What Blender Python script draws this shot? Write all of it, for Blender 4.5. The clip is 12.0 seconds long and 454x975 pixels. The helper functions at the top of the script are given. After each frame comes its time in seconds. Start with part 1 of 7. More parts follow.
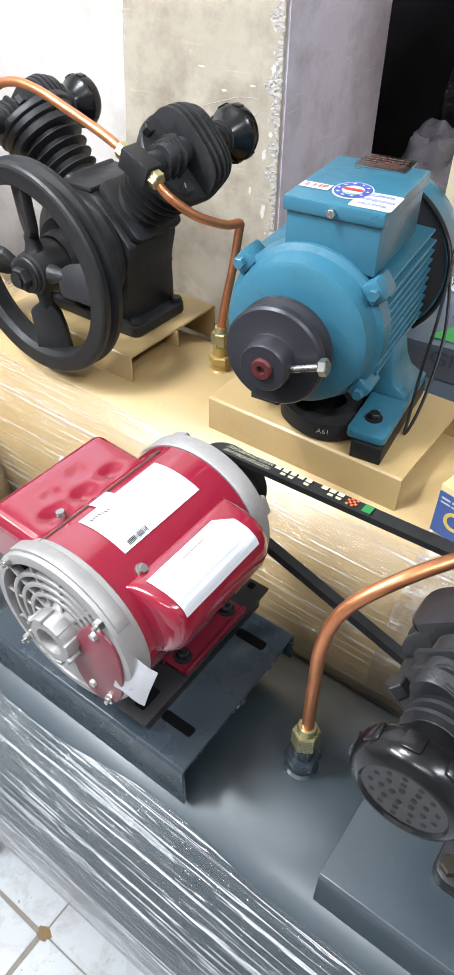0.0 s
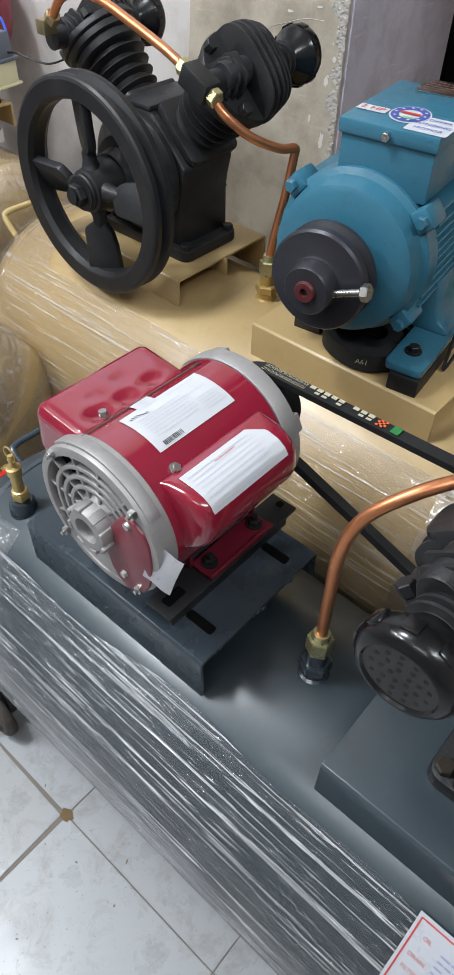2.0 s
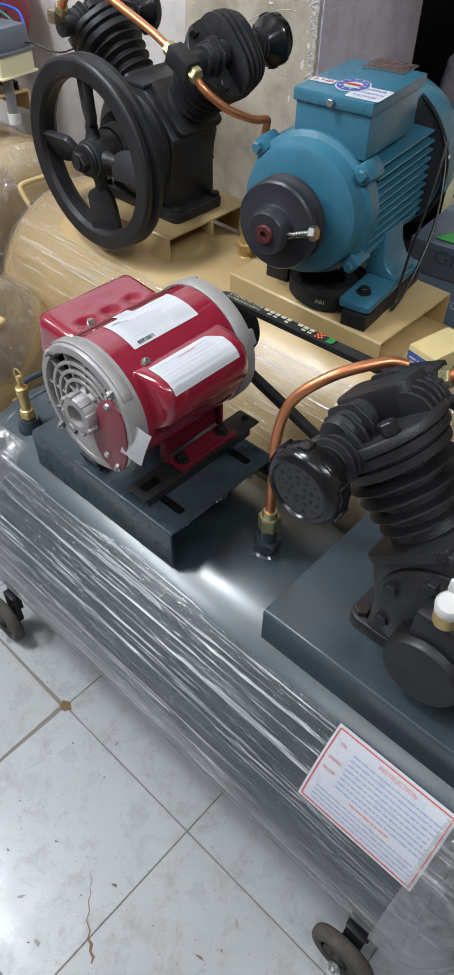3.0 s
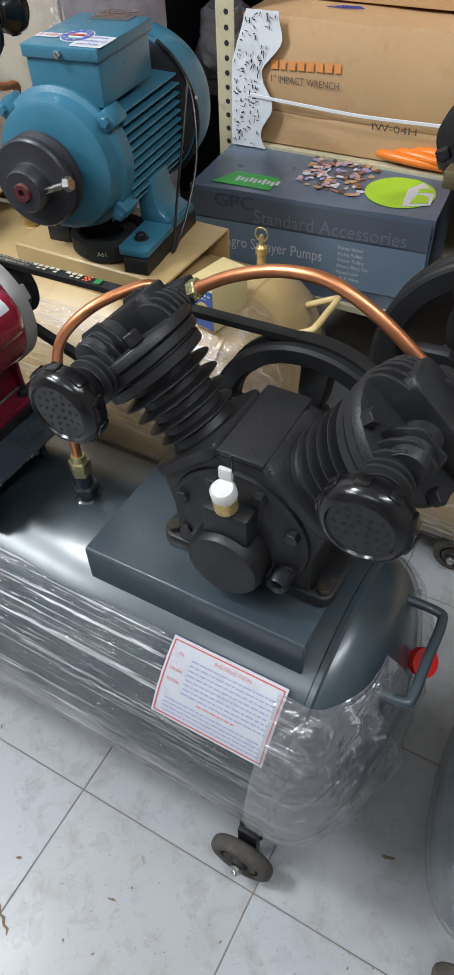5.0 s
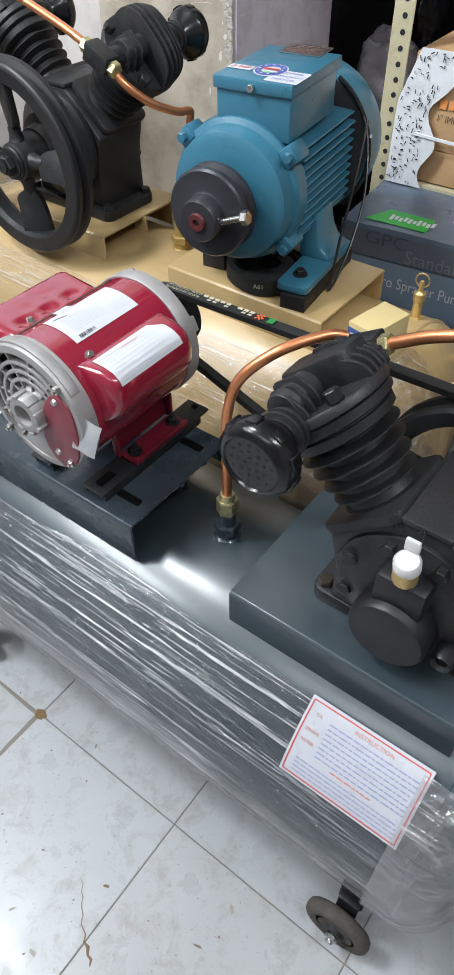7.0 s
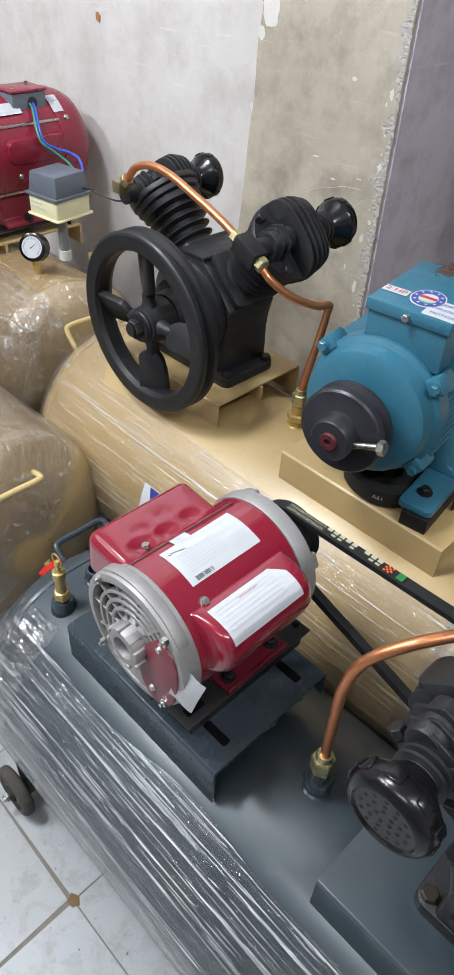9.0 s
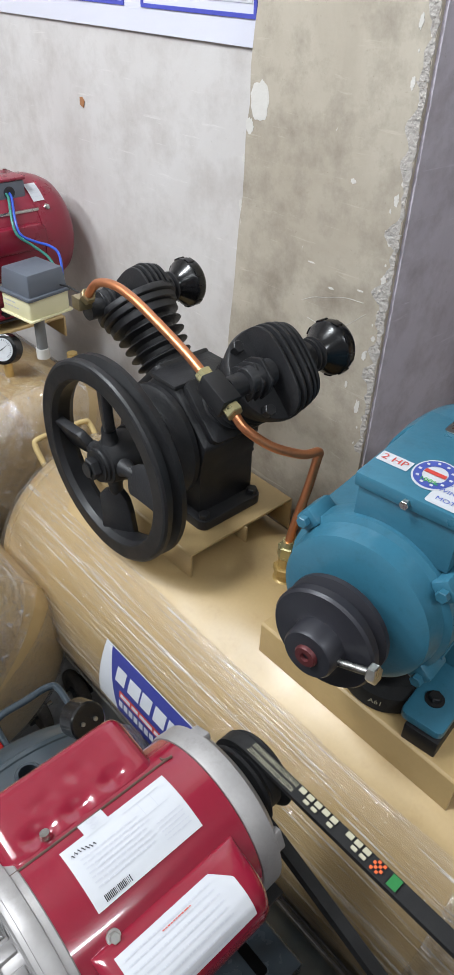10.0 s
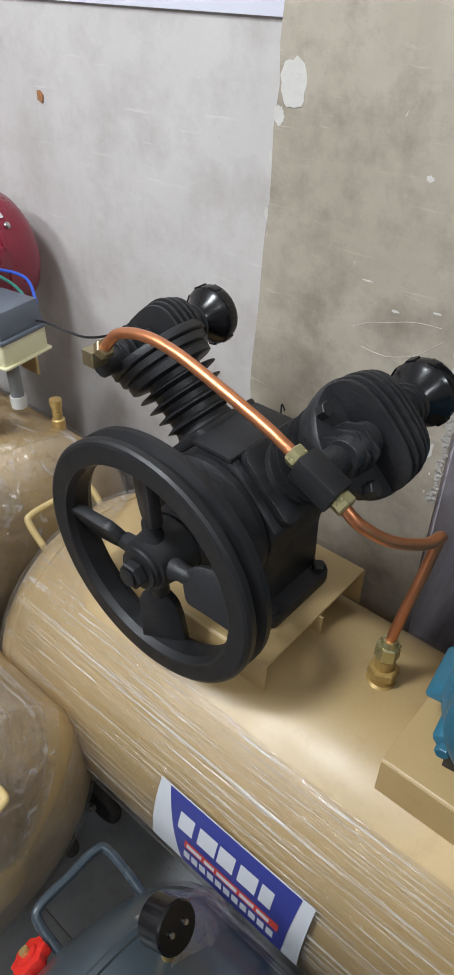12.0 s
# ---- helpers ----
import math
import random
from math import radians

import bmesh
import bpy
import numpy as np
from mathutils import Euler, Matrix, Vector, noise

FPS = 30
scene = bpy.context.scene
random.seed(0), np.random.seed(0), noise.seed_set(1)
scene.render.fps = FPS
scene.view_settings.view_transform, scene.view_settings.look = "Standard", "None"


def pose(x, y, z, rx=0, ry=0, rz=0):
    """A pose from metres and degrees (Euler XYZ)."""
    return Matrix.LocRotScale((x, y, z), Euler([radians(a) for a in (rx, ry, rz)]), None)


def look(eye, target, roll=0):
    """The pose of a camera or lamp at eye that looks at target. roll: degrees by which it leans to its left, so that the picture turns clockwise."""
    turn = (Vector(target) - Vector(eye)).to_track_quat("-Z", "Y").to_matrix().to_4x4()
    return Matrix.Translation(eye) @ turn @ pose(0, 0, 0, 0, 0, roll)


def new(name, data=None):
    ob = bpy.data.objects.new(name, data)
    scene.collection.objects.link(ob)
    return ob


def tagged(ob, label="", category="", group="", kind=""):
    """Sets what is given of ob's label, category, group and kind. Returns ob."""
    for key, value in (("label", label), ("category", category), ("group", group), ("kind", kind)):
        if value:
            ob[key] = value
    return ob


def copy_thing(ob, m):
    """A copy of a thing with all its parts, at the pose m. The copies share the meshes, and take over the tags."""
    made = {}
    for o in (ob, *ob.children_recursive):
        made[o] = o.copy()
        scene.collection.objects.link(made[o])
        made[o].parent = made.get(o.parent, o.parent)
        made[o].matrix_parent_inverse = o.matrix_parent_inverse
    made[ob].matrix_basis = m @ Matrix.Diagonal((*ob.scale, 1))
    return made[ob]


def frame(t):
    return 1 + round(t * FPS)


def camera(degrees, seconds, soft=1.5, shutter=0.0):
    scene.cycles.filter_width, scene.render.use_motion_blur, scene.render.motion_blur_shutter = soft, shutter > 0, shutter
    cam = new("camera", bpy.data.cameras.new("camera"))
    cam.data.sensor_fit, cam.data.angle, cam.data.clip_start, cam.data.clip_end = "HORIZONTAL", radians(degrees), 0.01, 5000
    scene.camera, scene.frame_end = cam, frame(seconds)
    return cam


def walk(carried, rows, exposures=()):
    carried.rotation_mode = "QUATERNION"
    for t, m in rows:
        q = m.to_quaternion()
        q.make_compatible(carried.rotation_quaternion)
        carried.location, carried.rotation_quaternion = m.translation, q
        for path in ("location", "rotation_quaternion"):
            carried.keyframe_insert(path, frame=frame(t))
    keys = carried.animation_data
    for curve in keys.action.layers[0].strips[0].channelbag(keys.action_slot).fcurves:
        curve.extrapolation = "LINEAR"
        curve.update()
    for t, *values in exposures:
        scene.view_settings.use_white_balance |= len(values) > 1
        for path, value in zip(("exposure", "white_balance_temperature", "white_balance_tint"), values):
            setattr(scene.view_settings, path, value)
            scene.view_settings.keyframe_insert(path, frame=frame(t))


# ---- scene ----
cam = camera(36.2, 12.0, soft=1.2)
PATH = [
    (0, (0.082, -0.107, 1.135), (-0.791, 1.104, -0.196), 0.8),
    (0.5, (0.015, -0.07, 1.099), (-0.874, 1.077, -0.278), 2.1),
    (1, (-0.001, -0.07, 1.088), (-0.884, 1.035, -0.326), 2.0),
    (1.5, (0.006, -0.076, 1.088), (-0.875, 1.008, -0.343), 1.8),
    (2, (0.118, -0.14, 1.129), (-0.782, 0.924, -0.306), 1.7),
    (2.5, (0.248, -0.211, 1.153), (-0.683, 0.829, -0.28), 1.2),
    (3, (0.289, -0.24, 1.153), (-0.649, 0.793, -0.279), 1.0),
    (3.5, (0.334, -0.239, 1.143), (-0.582, 0.801, -0.299), -0.1),
    (3.7, (0.356, -0.239, 1.138), (-0.522, 0.832, -0.305), -0.0),
    (4.5, (0.430, -0.236, 1.130), (-0.316, 0.927, -0.318), -1.6),
    (5.3, (0.421, -0.228, 1.129), (-0.276, 0.95, -0.33), -2.6),
    (5.5, (0.402, -0.232, 1.126), (-0.299, 0.945, -0.331), -2.4),
    (6, (0.337, -0.241, 1.135), (-0.433, 0.905, -0.312), -2.9),
    (6.5, (0.304, -0.247, 1.144), (-0.526, 0.872, -0.291), -2.3),
    (6.7, (0.301, -0.249, 1.144), (-0.538, 0.869, -0.286), -1.4),
    (7.5, (0.312, -0.252, 1.142), (-0.556, 0.852, -0.288), -0.2),
    (8.3, (0.274, -0.238, 1.163), (-0.674, 0.855, -0.218), 1.3),
    (8.5, (0.235, -0.224, 1.188), (-0.746, 0.866, -0.172), 2.3),
    (9, (0.129, -0.161, 1.244), (-0.919, 0.948, -0.049), 3.6),
    (9.5, (0.045, -0.043, 1.264), (-1.06, 1.068, 0.021), 3.2),
    (10, (-0.002, 0.069, 1.267), (-1.158, 1.168, 0.061), 2.4),
    (10.5, (-0.056, 0.097, 1.258), (-1.236, 1.176, 0.056), 1.5),
    (11, (-0.19, 0.106, 1.249), (-1.36, 1.191, 0.042), 0.8),
    (11.5, (-0.264, 0.122, 1.233), (-1.382, 1.251, 0.019), 0.4),
    (12, (-0.279, 0.133, 1.227), (-1.307, 1.336, 0.003), 0.7),
]
walk(cam, [(t, look(eye, target, roll)) for t, eye, target, roll in PATH],
     [(0.0, 0.80), (0.5, 0.60), (1.0, 0.28), (1.5, 0.12), (2.0, 0.0), (3.0, -0.03), (3.7, -0.12), (5.5, 0.26), (6.0, 0.38), (6.7, 0.32), (8.5, 0.10), (9.5, 0.04), (10.5, -0.17), (12.0, -0.25)])


# ---- world, exposure and lamps ----
world = bpy.data.worlds.new("world")
scene.world = world
world.use_nodes = True
world.node_tree.nodes["Background"].inputs[0].default_value = (0.75, 0.82, 1.0, 1)
world.node_tree.nodes["Background"].inputs[1].default_value = 0.15


def lamp(name, at, to, sx, sy, watts, colour=(1.0, 0.97, 0.93)):
    data = bpy.data.lights.new(name, "AREA")
    data.shape, data.size, data.size_y, data.energy, data.color = "RECTANGLE", sx, sy, watts, colour
    ob = new(name, data)
    ob.matrix_world = look(at, to)
    return ob


# seat, what it faces, and power of each lamp; unseen tubes added to brighten
CEIL = 2.75
LAMPS = [((-1.08, -0.42), (-0.62, 0.75, 0.60), 40.0, 0.36, 0.36), ((0.25, -1.45), (-0.45, 0.95, 0.80), 10.0, 1.2, 0.06), ((-1.80, -1.25), (-0.75, 0.55, 0.40), 42.0, 1.2, 0.06), ((1.35, 0.10), (-0.25, 1.05, 0.75), 24.0, 1.2, 0.06)]
for (lx, ly), aim, watts, long, wide in LAMPS:
    lamp("panel_light" if wide > 0.1 else "added_tube_light", (lx, ly, CEIL - 0.11), aim, long, wide, watts, (0.885, 0.945, 1.0))



# ---- materials ----
def lin(r, g, b):
    return tuple((c / 255 / 12.92) if c / 255 < 0.04045 else ((c / 255 + 0.055) / 1.055) ** 2.4 for c in (r, g, b)) + (1.0,)


def start(name):
    m = bpy.data.materials.new(name)
    m.use_nodes = True
    nt = m.node_tree
    nt.nodes.clear()
    out = nt.nodes.new("ShaderNodeOutputMaterial")
    bsdf = nt.nodes.new("ShaderNodeBsdfPrincipled")
    nt.links.new(bsdf.outputs[0], out.inputs[0])
    return m, nt, bsdf, out


def coords(nt, scale=(1, 1, 1), turn=(0, 0, 0)):
    tc = nt.nodes.new("ShaderNodeTexCoord")
    mp = nt.nodes.new("ShaderNodeMapping")
    mp.inputs["Scale"].default_value = scale
    mp.inputs["Rotation"].default_value = turn
    nt.links.new(tc.outputs["Object"], mp.inputs[0])
    return mp.outputs[0]


def noise_tex(nt, vec, scale, detail=5.0, rough=0.55, distort=0.0):
    n = nt.nodes.new("ShaderNodeTexNoise")
    n.inputs["Scale"].default_value, n.inputs["Detail"].default_value = scale, detail
    n.inputs["Roughness"].default_value, n.inputs["Distortion"].default_value = rough, distort
    nt.links.new(vec, n.inputs["Vector"])
    return n.outputs[0]


def ramp(nt, fac, stops):
    r = nt.nodes.new("ShaderNodeValToRGB")
    el = r.color_ramp.elements
    while len(el) < len(stops):
        el.new(0.5)
    for e, (p, c) in zip(el, stops):
        e.position = p
        e.color = c if not isinstance(c, (int, float)) else (c, c, c, 1)
    nt.links.new(fac, r.inputs[0])
    return r.outputs[0]


def mix(nt, fac, a, b, kind="MIX"):
    m = nt.nodes.new("ShaderNodeMix")
    m.data_type, m.blend_type = "RGBA", kind
    for sock, v in ((m.inputs[0], fac), (m.inputs[6], a), (m.inputs[7], b)):
        if isinstance(v, (int, float, tuple)):
            sock.default_value = v
        else:
            nt.links.new(v, sock)
    return m.outputs[2]


def bump(nt, height, strength, distance, bsdf):
    b = nt.nodes.new("ShaderNodeBump")
    b.inputs["Strength"].default_value, b.inputs["Distance"].default_value = strength, distance
    nt.links.new(height, b.inputs["Height"])
    nt.links.new(b.outputs[0], bsdf.inputs["Normal"])
    return b


def tint(c, k):
    return (min(1, c[0] * k), min(1, c[1] * k), min(1, c[2] * k), 1)


def surface(name, colour, rough=0.4, metal=0.0, vary=0.15, fine=400.0, coarse=9.0, relief=0.1, depth=0.0004, dirt=None, dirt_amount=0.5, spec=0.5, coat=0.0, coat_rough=0.08):
    """Paint, cast metal, plastic and the like: two scales of colour change, uneven gloss and fine relief."""
    m, nt, bsdf, out = start(name)
    v = coords(nt)
    a, b = noise_tex(nt, v, coarse), noise_tex(nt, v, fine, 3)
    c = mix(nt, a, tint(colour, 1 - vary), tint(colour, 1 + vary))
    c = mix(nt, ramp(nt, b, [(0.35, 0.0), (0.7, 0.35)]), c, tint(colour, 1 + 1.2 * vary))
    if dirt:
        d = noise_tex(nt, v, coarse * 3.1, 8, 0.7)
        c = mix(nt, ramp(nt, d, [(0.55, 0.0), (0.75, dirt_amount)]), c, dirt)
    nt.links.new(c, bsdf.inputs["Base Color"])
    r = ramp(nt, noise_tex(nt, v, coarse * 2.3, 6), [(0.3, max(0.02, rough * 0.8)), (0.7, min(1, rough * 1.25))])
    nt.links.new(r, bsdf.inputs["Roughness"])
    bsdf.inputs["Metallic"].default_value = metal
    bsdf.inputs["Specular IOR Level"].default_value = spec
    bsdf.inputs["Coat Weight"].default_value = coat
    bsdf.inputs["Coat Roughness"].default_value = coat_rough
    if relief:
        bump(nt, b, relief, depth, bsdf)
    return m


GREY = lin(53, 64, 71)
GOLD = lin(183, 156, 109)
M_GREY = surface("grey_enamel", GREY, 0.36, vary=0.1, fine=160, relief=0.12, depth=0.0006, dirt=lin(110, 118, 120), dirt_amount=0.12, coat=0.7, coat_rough=0.23)
M_GREY_DARK = surface("dark_grey_enamel", lin(52, 62, 70), 0.27, vary=0.1, fine=200, relief=0.12, dirt=lin(90, 95, 96), dirt_amount=0.15, coat=0.3)
M_GOLD = surface("gold_paint", GOLD, 0.42, vary=0.08, fine=220, relief=0.12, depth=0.0005, dirt=lin(150, 118, 66), dirt_amount=0.3, coat=0.5, coat_rough=0.32)
M_GOLD_END = surface("cream_gold_paint", lin(205, 180, 126), 0.35, vary=0.1, fine=220, relief=0.12)
M_IRON = surface("black_cast_iron", lin(35, 35, 37), 0.44, vary=0.35, fine=350, coarse=14, relief=0.5, depth=0.0010, dirt=lin(60, 57, 55), dirt_amount=0.45, spec=0.42)
M_IRON_SMOOTH = surface("black_turned_iron", lin(26, 26, 28), 0.5, vary=0.25, fine=300, coarse=12, relief=0.2, dirt=lin(48, 48, 50), dirt_amount=0.22)
M_BLACK = surface("black_plastic", lin(18, 18, 20), 0.2, vary=0.2, fine=500, relief=0.08, dirt=lin(70, 68, 66), dirt_amount=0.25)
M_RUBBER = surface("black_rubber", lin(24, 24, 25), 0.65, vary=0.25, fine=700, relief=0.3, dirt=lin(70, 68, 64), dirt_amount=0.3)
M_TYRE = surface("dusty_rubber", lin(74, 69, 64), 0.8, vary=0.3, fine=300, coarse=30, relief=0.3, dirt=lin(118, 106, 94), dirt_amount=0.6)
M_RED = surface("crimson_enamel", lin(136, 27, 49), 0.16, vary=0.08, fine=90, relief=0.1, depth=0.0005, coat=1.0, coat_rough=0.05, dirt=lin(120, 24, 42), dirt_amount=0.2)
M_REDPLATE = surface("dull_red_paint", lin(122, 52, 62), 0.36, vary=0.15)
M_RED_OLD = surface("dark_red_enamel", lin(128, 26, 48), 0.3, vary=0.12, fine=90, coat=0.2)
M_BLUE = surface("blue_enamel", lin(53, 108, 130), 0.34, vary=0.12, fine=160, coarse=16, relief=0.3, depth=0.0009, dirt=lin(40, 84, 98), dirt_amount=0.45, coat=0.15)
M_ALU = surface("cast_aluminium", lin(164, 161, 160), 0.55, 0.55, vary=0.12, fine=300, relief=0.3, dirt=lin(110, 106, 100), dirt_amount=0.35)
M_STEEL = surface("zinc_steel", lin(188, 188, 184), 0.28, 1.0, vary=0.15, fine=400, relief=0.15, dirt=lin(120, 112, 100), dirt_amount=0.4)
M_PULLEY = surface("grey_turned_pulley", lin(48, 48, 54), 0.4, 0.2, vary=0.12, fine=300, relief=0.15)
M_REDSHAFT = surface("red_oxide_shaft", lin(92, 40, 42), 0.45, 0.2, vary=0.3, fine=500, relief=0.4)
M_COPPER = surface("copper", lin(212, 140, 98), 0.36, 0.85, vary=0.1, fine=250, coarse=22, relief=0.08, dirt=lin(170, 112, 86), dirt_amount=0.5)
M_BRASS = surface("brass", lin(214, 186, 124), 0.34, 0.7, vary=0.15, fine=300, coarse=30, relief=0.12, dirt=lin(140, 104, 46), dirt_amount=0.6)
M_GREENBRASS = surface("zinc_yellow_nut", lin(190, 182, 138), 0.3, 0.75, vary=0.15, fine=300, coarse=40, relief=0.1, dirt=lin(120, 110, 70), dirt_amount=0.6)
M_ELBOW = surface("dull_brass", lin(168, 154, 122), 0.4, 0.9, vary=0.15, fine=300, relief=0.15, dirt=lin(110, 98, 72), dirt_amount=0.5)
M_DULLGOLD = surface("gold_painted_brass", lin(178, 148, 88), 0.38, 0.25, vary=0.15, fine=300, relief=0.2, dirt=lin(120, 96, 52), dirt_amount=0.5)
M_BRONZE = surface("dull_bronze_bolt", lin(92, 85, 76), 0.4, 0.8, vary=0.2, fine=300, relief=0.2)
M_WHITE = surface("white_plastic", lin(204, 203, 200), 0.45, vary=0.06, fine=200, relief=0.05)
M_PAPER = surface("white_sticker", lin(198, 200, 205), 0.38, vary=0.04, fine=90, coarse=20, relief=0.08)
M_PAPER_DULL = surface("sticker_dulled", lin(186, 188, 195), 0.3, vary=0.05, fine=90, coarse=20, relief=0.08)
M_PRINTPINK = surface("faded_red_print", lin(198, 128, 122), 0.5, vary=0.05)
# darker copy of the crimson enamel: shade under the motor put into the colour
M_RED_SHADED = surface("crimson_base_shaded", lin(104, 24, 40), 0.34, vary=0.15, fine=120, relief=0.15, dirt=lin(60, 30, 34), dirt_amount=0.4)
M_BREAK = surface("crumbled_plaster", lin(172, 166, 160), 0.95, vary=0.3, fine=140, coarse=40, relief=1.0, depth=0.006, dirt=lin(120, 112, 104), dirt_amount=0.7)
M_LABELGREY = surface("pale_grey_print", lin(190, 192, 200), 0.5, vary=0.05)
# black ink, used too for the shade in the cowl gap and uncut holes
M_PRINT_AND_SHADE = surface("black_print", lin(38, 38, 44), 0.5, vary=0.05)
# flat black for the shade inside slots and vents that are not cut
M_HOLE_SHADE = surface("hole_shade", lin(10, 10, 11), 0.9, vary=0.05, spec=0.1)
M_PRINTRED = surface("red_print", lin(196, 70, 62), 0.5, vary=0.05)
M_PRINTBLUE = surface("blue_print", lin(146, 152, 184), 0.5, vary=0.05)
M_NAVY = surface("navy_print", lin(56, 62, 134), 0.35, vary=0.08)
M_BELTPRINT = surface("cream_print", lin(180, 175, 152), 0.6, vary=0.1)
M_ORANGE = surface("orange_print", lin(222, 98, 52), 0.5, vary=0.1)
M_ORANGE_FADED = surface("faded_orange_print", lin(212, 138, 78), 0.6, vary=0.15)
M_GREYPRINT = surface("grey_ink_print", lin(96, 82, 72), 0.6, vary=0.1)
M_GREEN = surface("green_print", lin(52, 168, 66), 0.45, vary=0.1)
M_LIME = surface("lime_print", lin(160, 200, 50), 0.45, vary=0.12)
M_HOSE = surface("orange_hose", lin(232, 122, 40), 0.35, vary=0.1)
M_CREAM = surface("cream_plastic", lin(222, 216, 178), 0.4, vary=0.05)
M_SLATE = surface("slate_plastic", lin(96, 102, 112), 0.4, vary=0.06)
M_DIAL = surface("dial_white", lin(196, 198, 202), 0.25, vary=0.03)
M_VALVERED = surface("red_plastic", lin(206, 42, 34), 0.25, vary=0.08)
M_CABLE = surface("black_cable", lin(24, 24, 26), 0.4, vary=0.1)
M_CABLEBLUE = surface("blue_cable", lin(52, 86, 188), 0.35, vary=0.1)
M_CABLEGREEN = surface("green_cable", lin(58, 128, 116), 0.35, vary=0.1)
M_CARTON = surface("brown_cardboard", lin(186, 150, 110), 0.75, vary=0.1, fine=120, coarse=5, relief=0.3, depth=0.0008, dirt=lin(150, 112, 76), dirt_amount=0.35)
M_BOXBLUE = surface("printed_box_blue", lin(88, 101, 118), 0.32, vary=0.14, fine=60, coarse=7, relief=0.25, depth=0.0012, dirt=lin(150, 158, 166), dirt_amount=0.25)
M_BOXDARK = surface("printed_box_grey", lin(84, 92, 104), 0.35, vary=0.1, fine=60, coarse=7, relief=0.2)
M_BOXPALE = surface("printed_box_pale", lin(108, 126, 144), 0.35, vary=0.1, fine=60, coarse=9, relief=0.2)
M_BROWNPRINT = surface("brown_picture_print", lin(132, 92, 78), 0.4, vary=0.35, coarse=60)
M_RACK = surface("cream_rack_paint", lin(186, 178, 148), 0.5, vary=0.12, dirt=lin(120, 100, 70), dirt_amount=0.5)
M_TAPE = surface("white_packing_tape", lin(214, 216, 220), 0.25, vary=0.06, fine=60, relief=0.4, depth=0.001)
M_DARKBAG = surface("black_bin_bag", lin(24, 24, 30), 0.3, vary=0.3, fine=30, relief=0.6, depth=0.01)
M_CLEARBAG = surface("grey_plastic_bag", lin(120, 116, 122), 0.3, vary=0.2, fine=40, coarse=12, relief=0.6, depth=0.004)
M_SKIN = surface("grey_pvc", lin(120, 122, 124), 0.5, vary=0.1)
M_GASKET = surface("brown_gasket", lin(82, 60, 52), 0.8, vary=0.3, fine=300, relief=0.4)


def plaster(name, light, dark, stain, chips):
    """Old distempered plaster: clouds, drips, scratches and flaked spots."""
    m, nt, bsdf, out = start(name)
    v = coords(nt)
    c = mix(nt, ramp(nt, noise_tex(nt, v, 2.6, 8, 0.65, 0.6), [(0.3, 0.0), (0.7, 1.0)]), light, dark)
    c = mix(nt, ramp(nt, noise_tex(nt, v, 11, 8, 0.7), [(0.45, 0.0), (0.75, 0.75)]), c, stain)
    scrape = noise_tex(nt, coords(nt, (9, 9, 120), (0.5, 0.35, 0.2)), 1.0, 4, 0.6, 0.4)
    c = mix(nt, ramp(nt, scrape, [(0.63, 0.0), (0.72, 0.5)]), c, tint(light, 1.12))
    drip = noise_tex(nt, coords(nt, (26, 26, 1.6)), 1.0, 5, 0.6)
    c = mix(nt, ramp(nt, drip, [(0.52, 0.0), (0.8, 0.12)]), c, stain)
    speck = noise_tex(nt, v, 120, 4, 0.7)
    c = mix(nt, ramp(nt, speck, [(0.66, 0.0), (0.74, 0.45)]), c, stain)
    flake = noise_tex(nt, coords(nt, (1, 1, 0.7)), 17, 9, 0.62, 0.8)
    k = ramp(nt, flake, [(0.69, 0.0), (0.71, chips)])
    c = mix(nt, k, c, lin(214, 210, 206))
    nt.links.new(c, bsdf.inputs["Base Color"])
    bsdf.inputs["Roughness"].default_value = 0.82
    h = mix(nt, 0.5, noise_tex(nt, v, 45, 8, 0.6), k)
    bump(nt, h, 0.35, 0.004, bsdf)
    return m


M_WALL = plaster("white_distemper", lin(208, 204, 202), lin(197, 192, 189), lin(174, 167, 162), 0.0)
M_PILLAR = plaster("beige_plaster", lin(190, 181, 166), lin(163, 152, 136), lin(120, 109, 96), 0.8)
M_LILAC = plaster("lilac_distemper", lin(206, 199, 210), lin(184, 176, 186), lin(146, 136, 140), 0.8)
M_PATCH = surface("bare_white_plaster", lin(206, 202, 196), 0.9, vary=0.06, fine=90, relief=0.5, depth=0.003)
# near-black wall colour that paints in the shade of the unlit niche
M_SHADED_WALL = surface("shaded_wall", lin(40, 38, 42), 0.9, vary=0.3, coarse=4)
M_CEILING = surface("white_ceiling", lin(214, 212, 208), 0.9, vary=0.05, coarse=3)
M_GROUT = surface("dark_grout", lin(122, 115, 106), 0.95, vary=0.3, fine=200, relief=0.3)


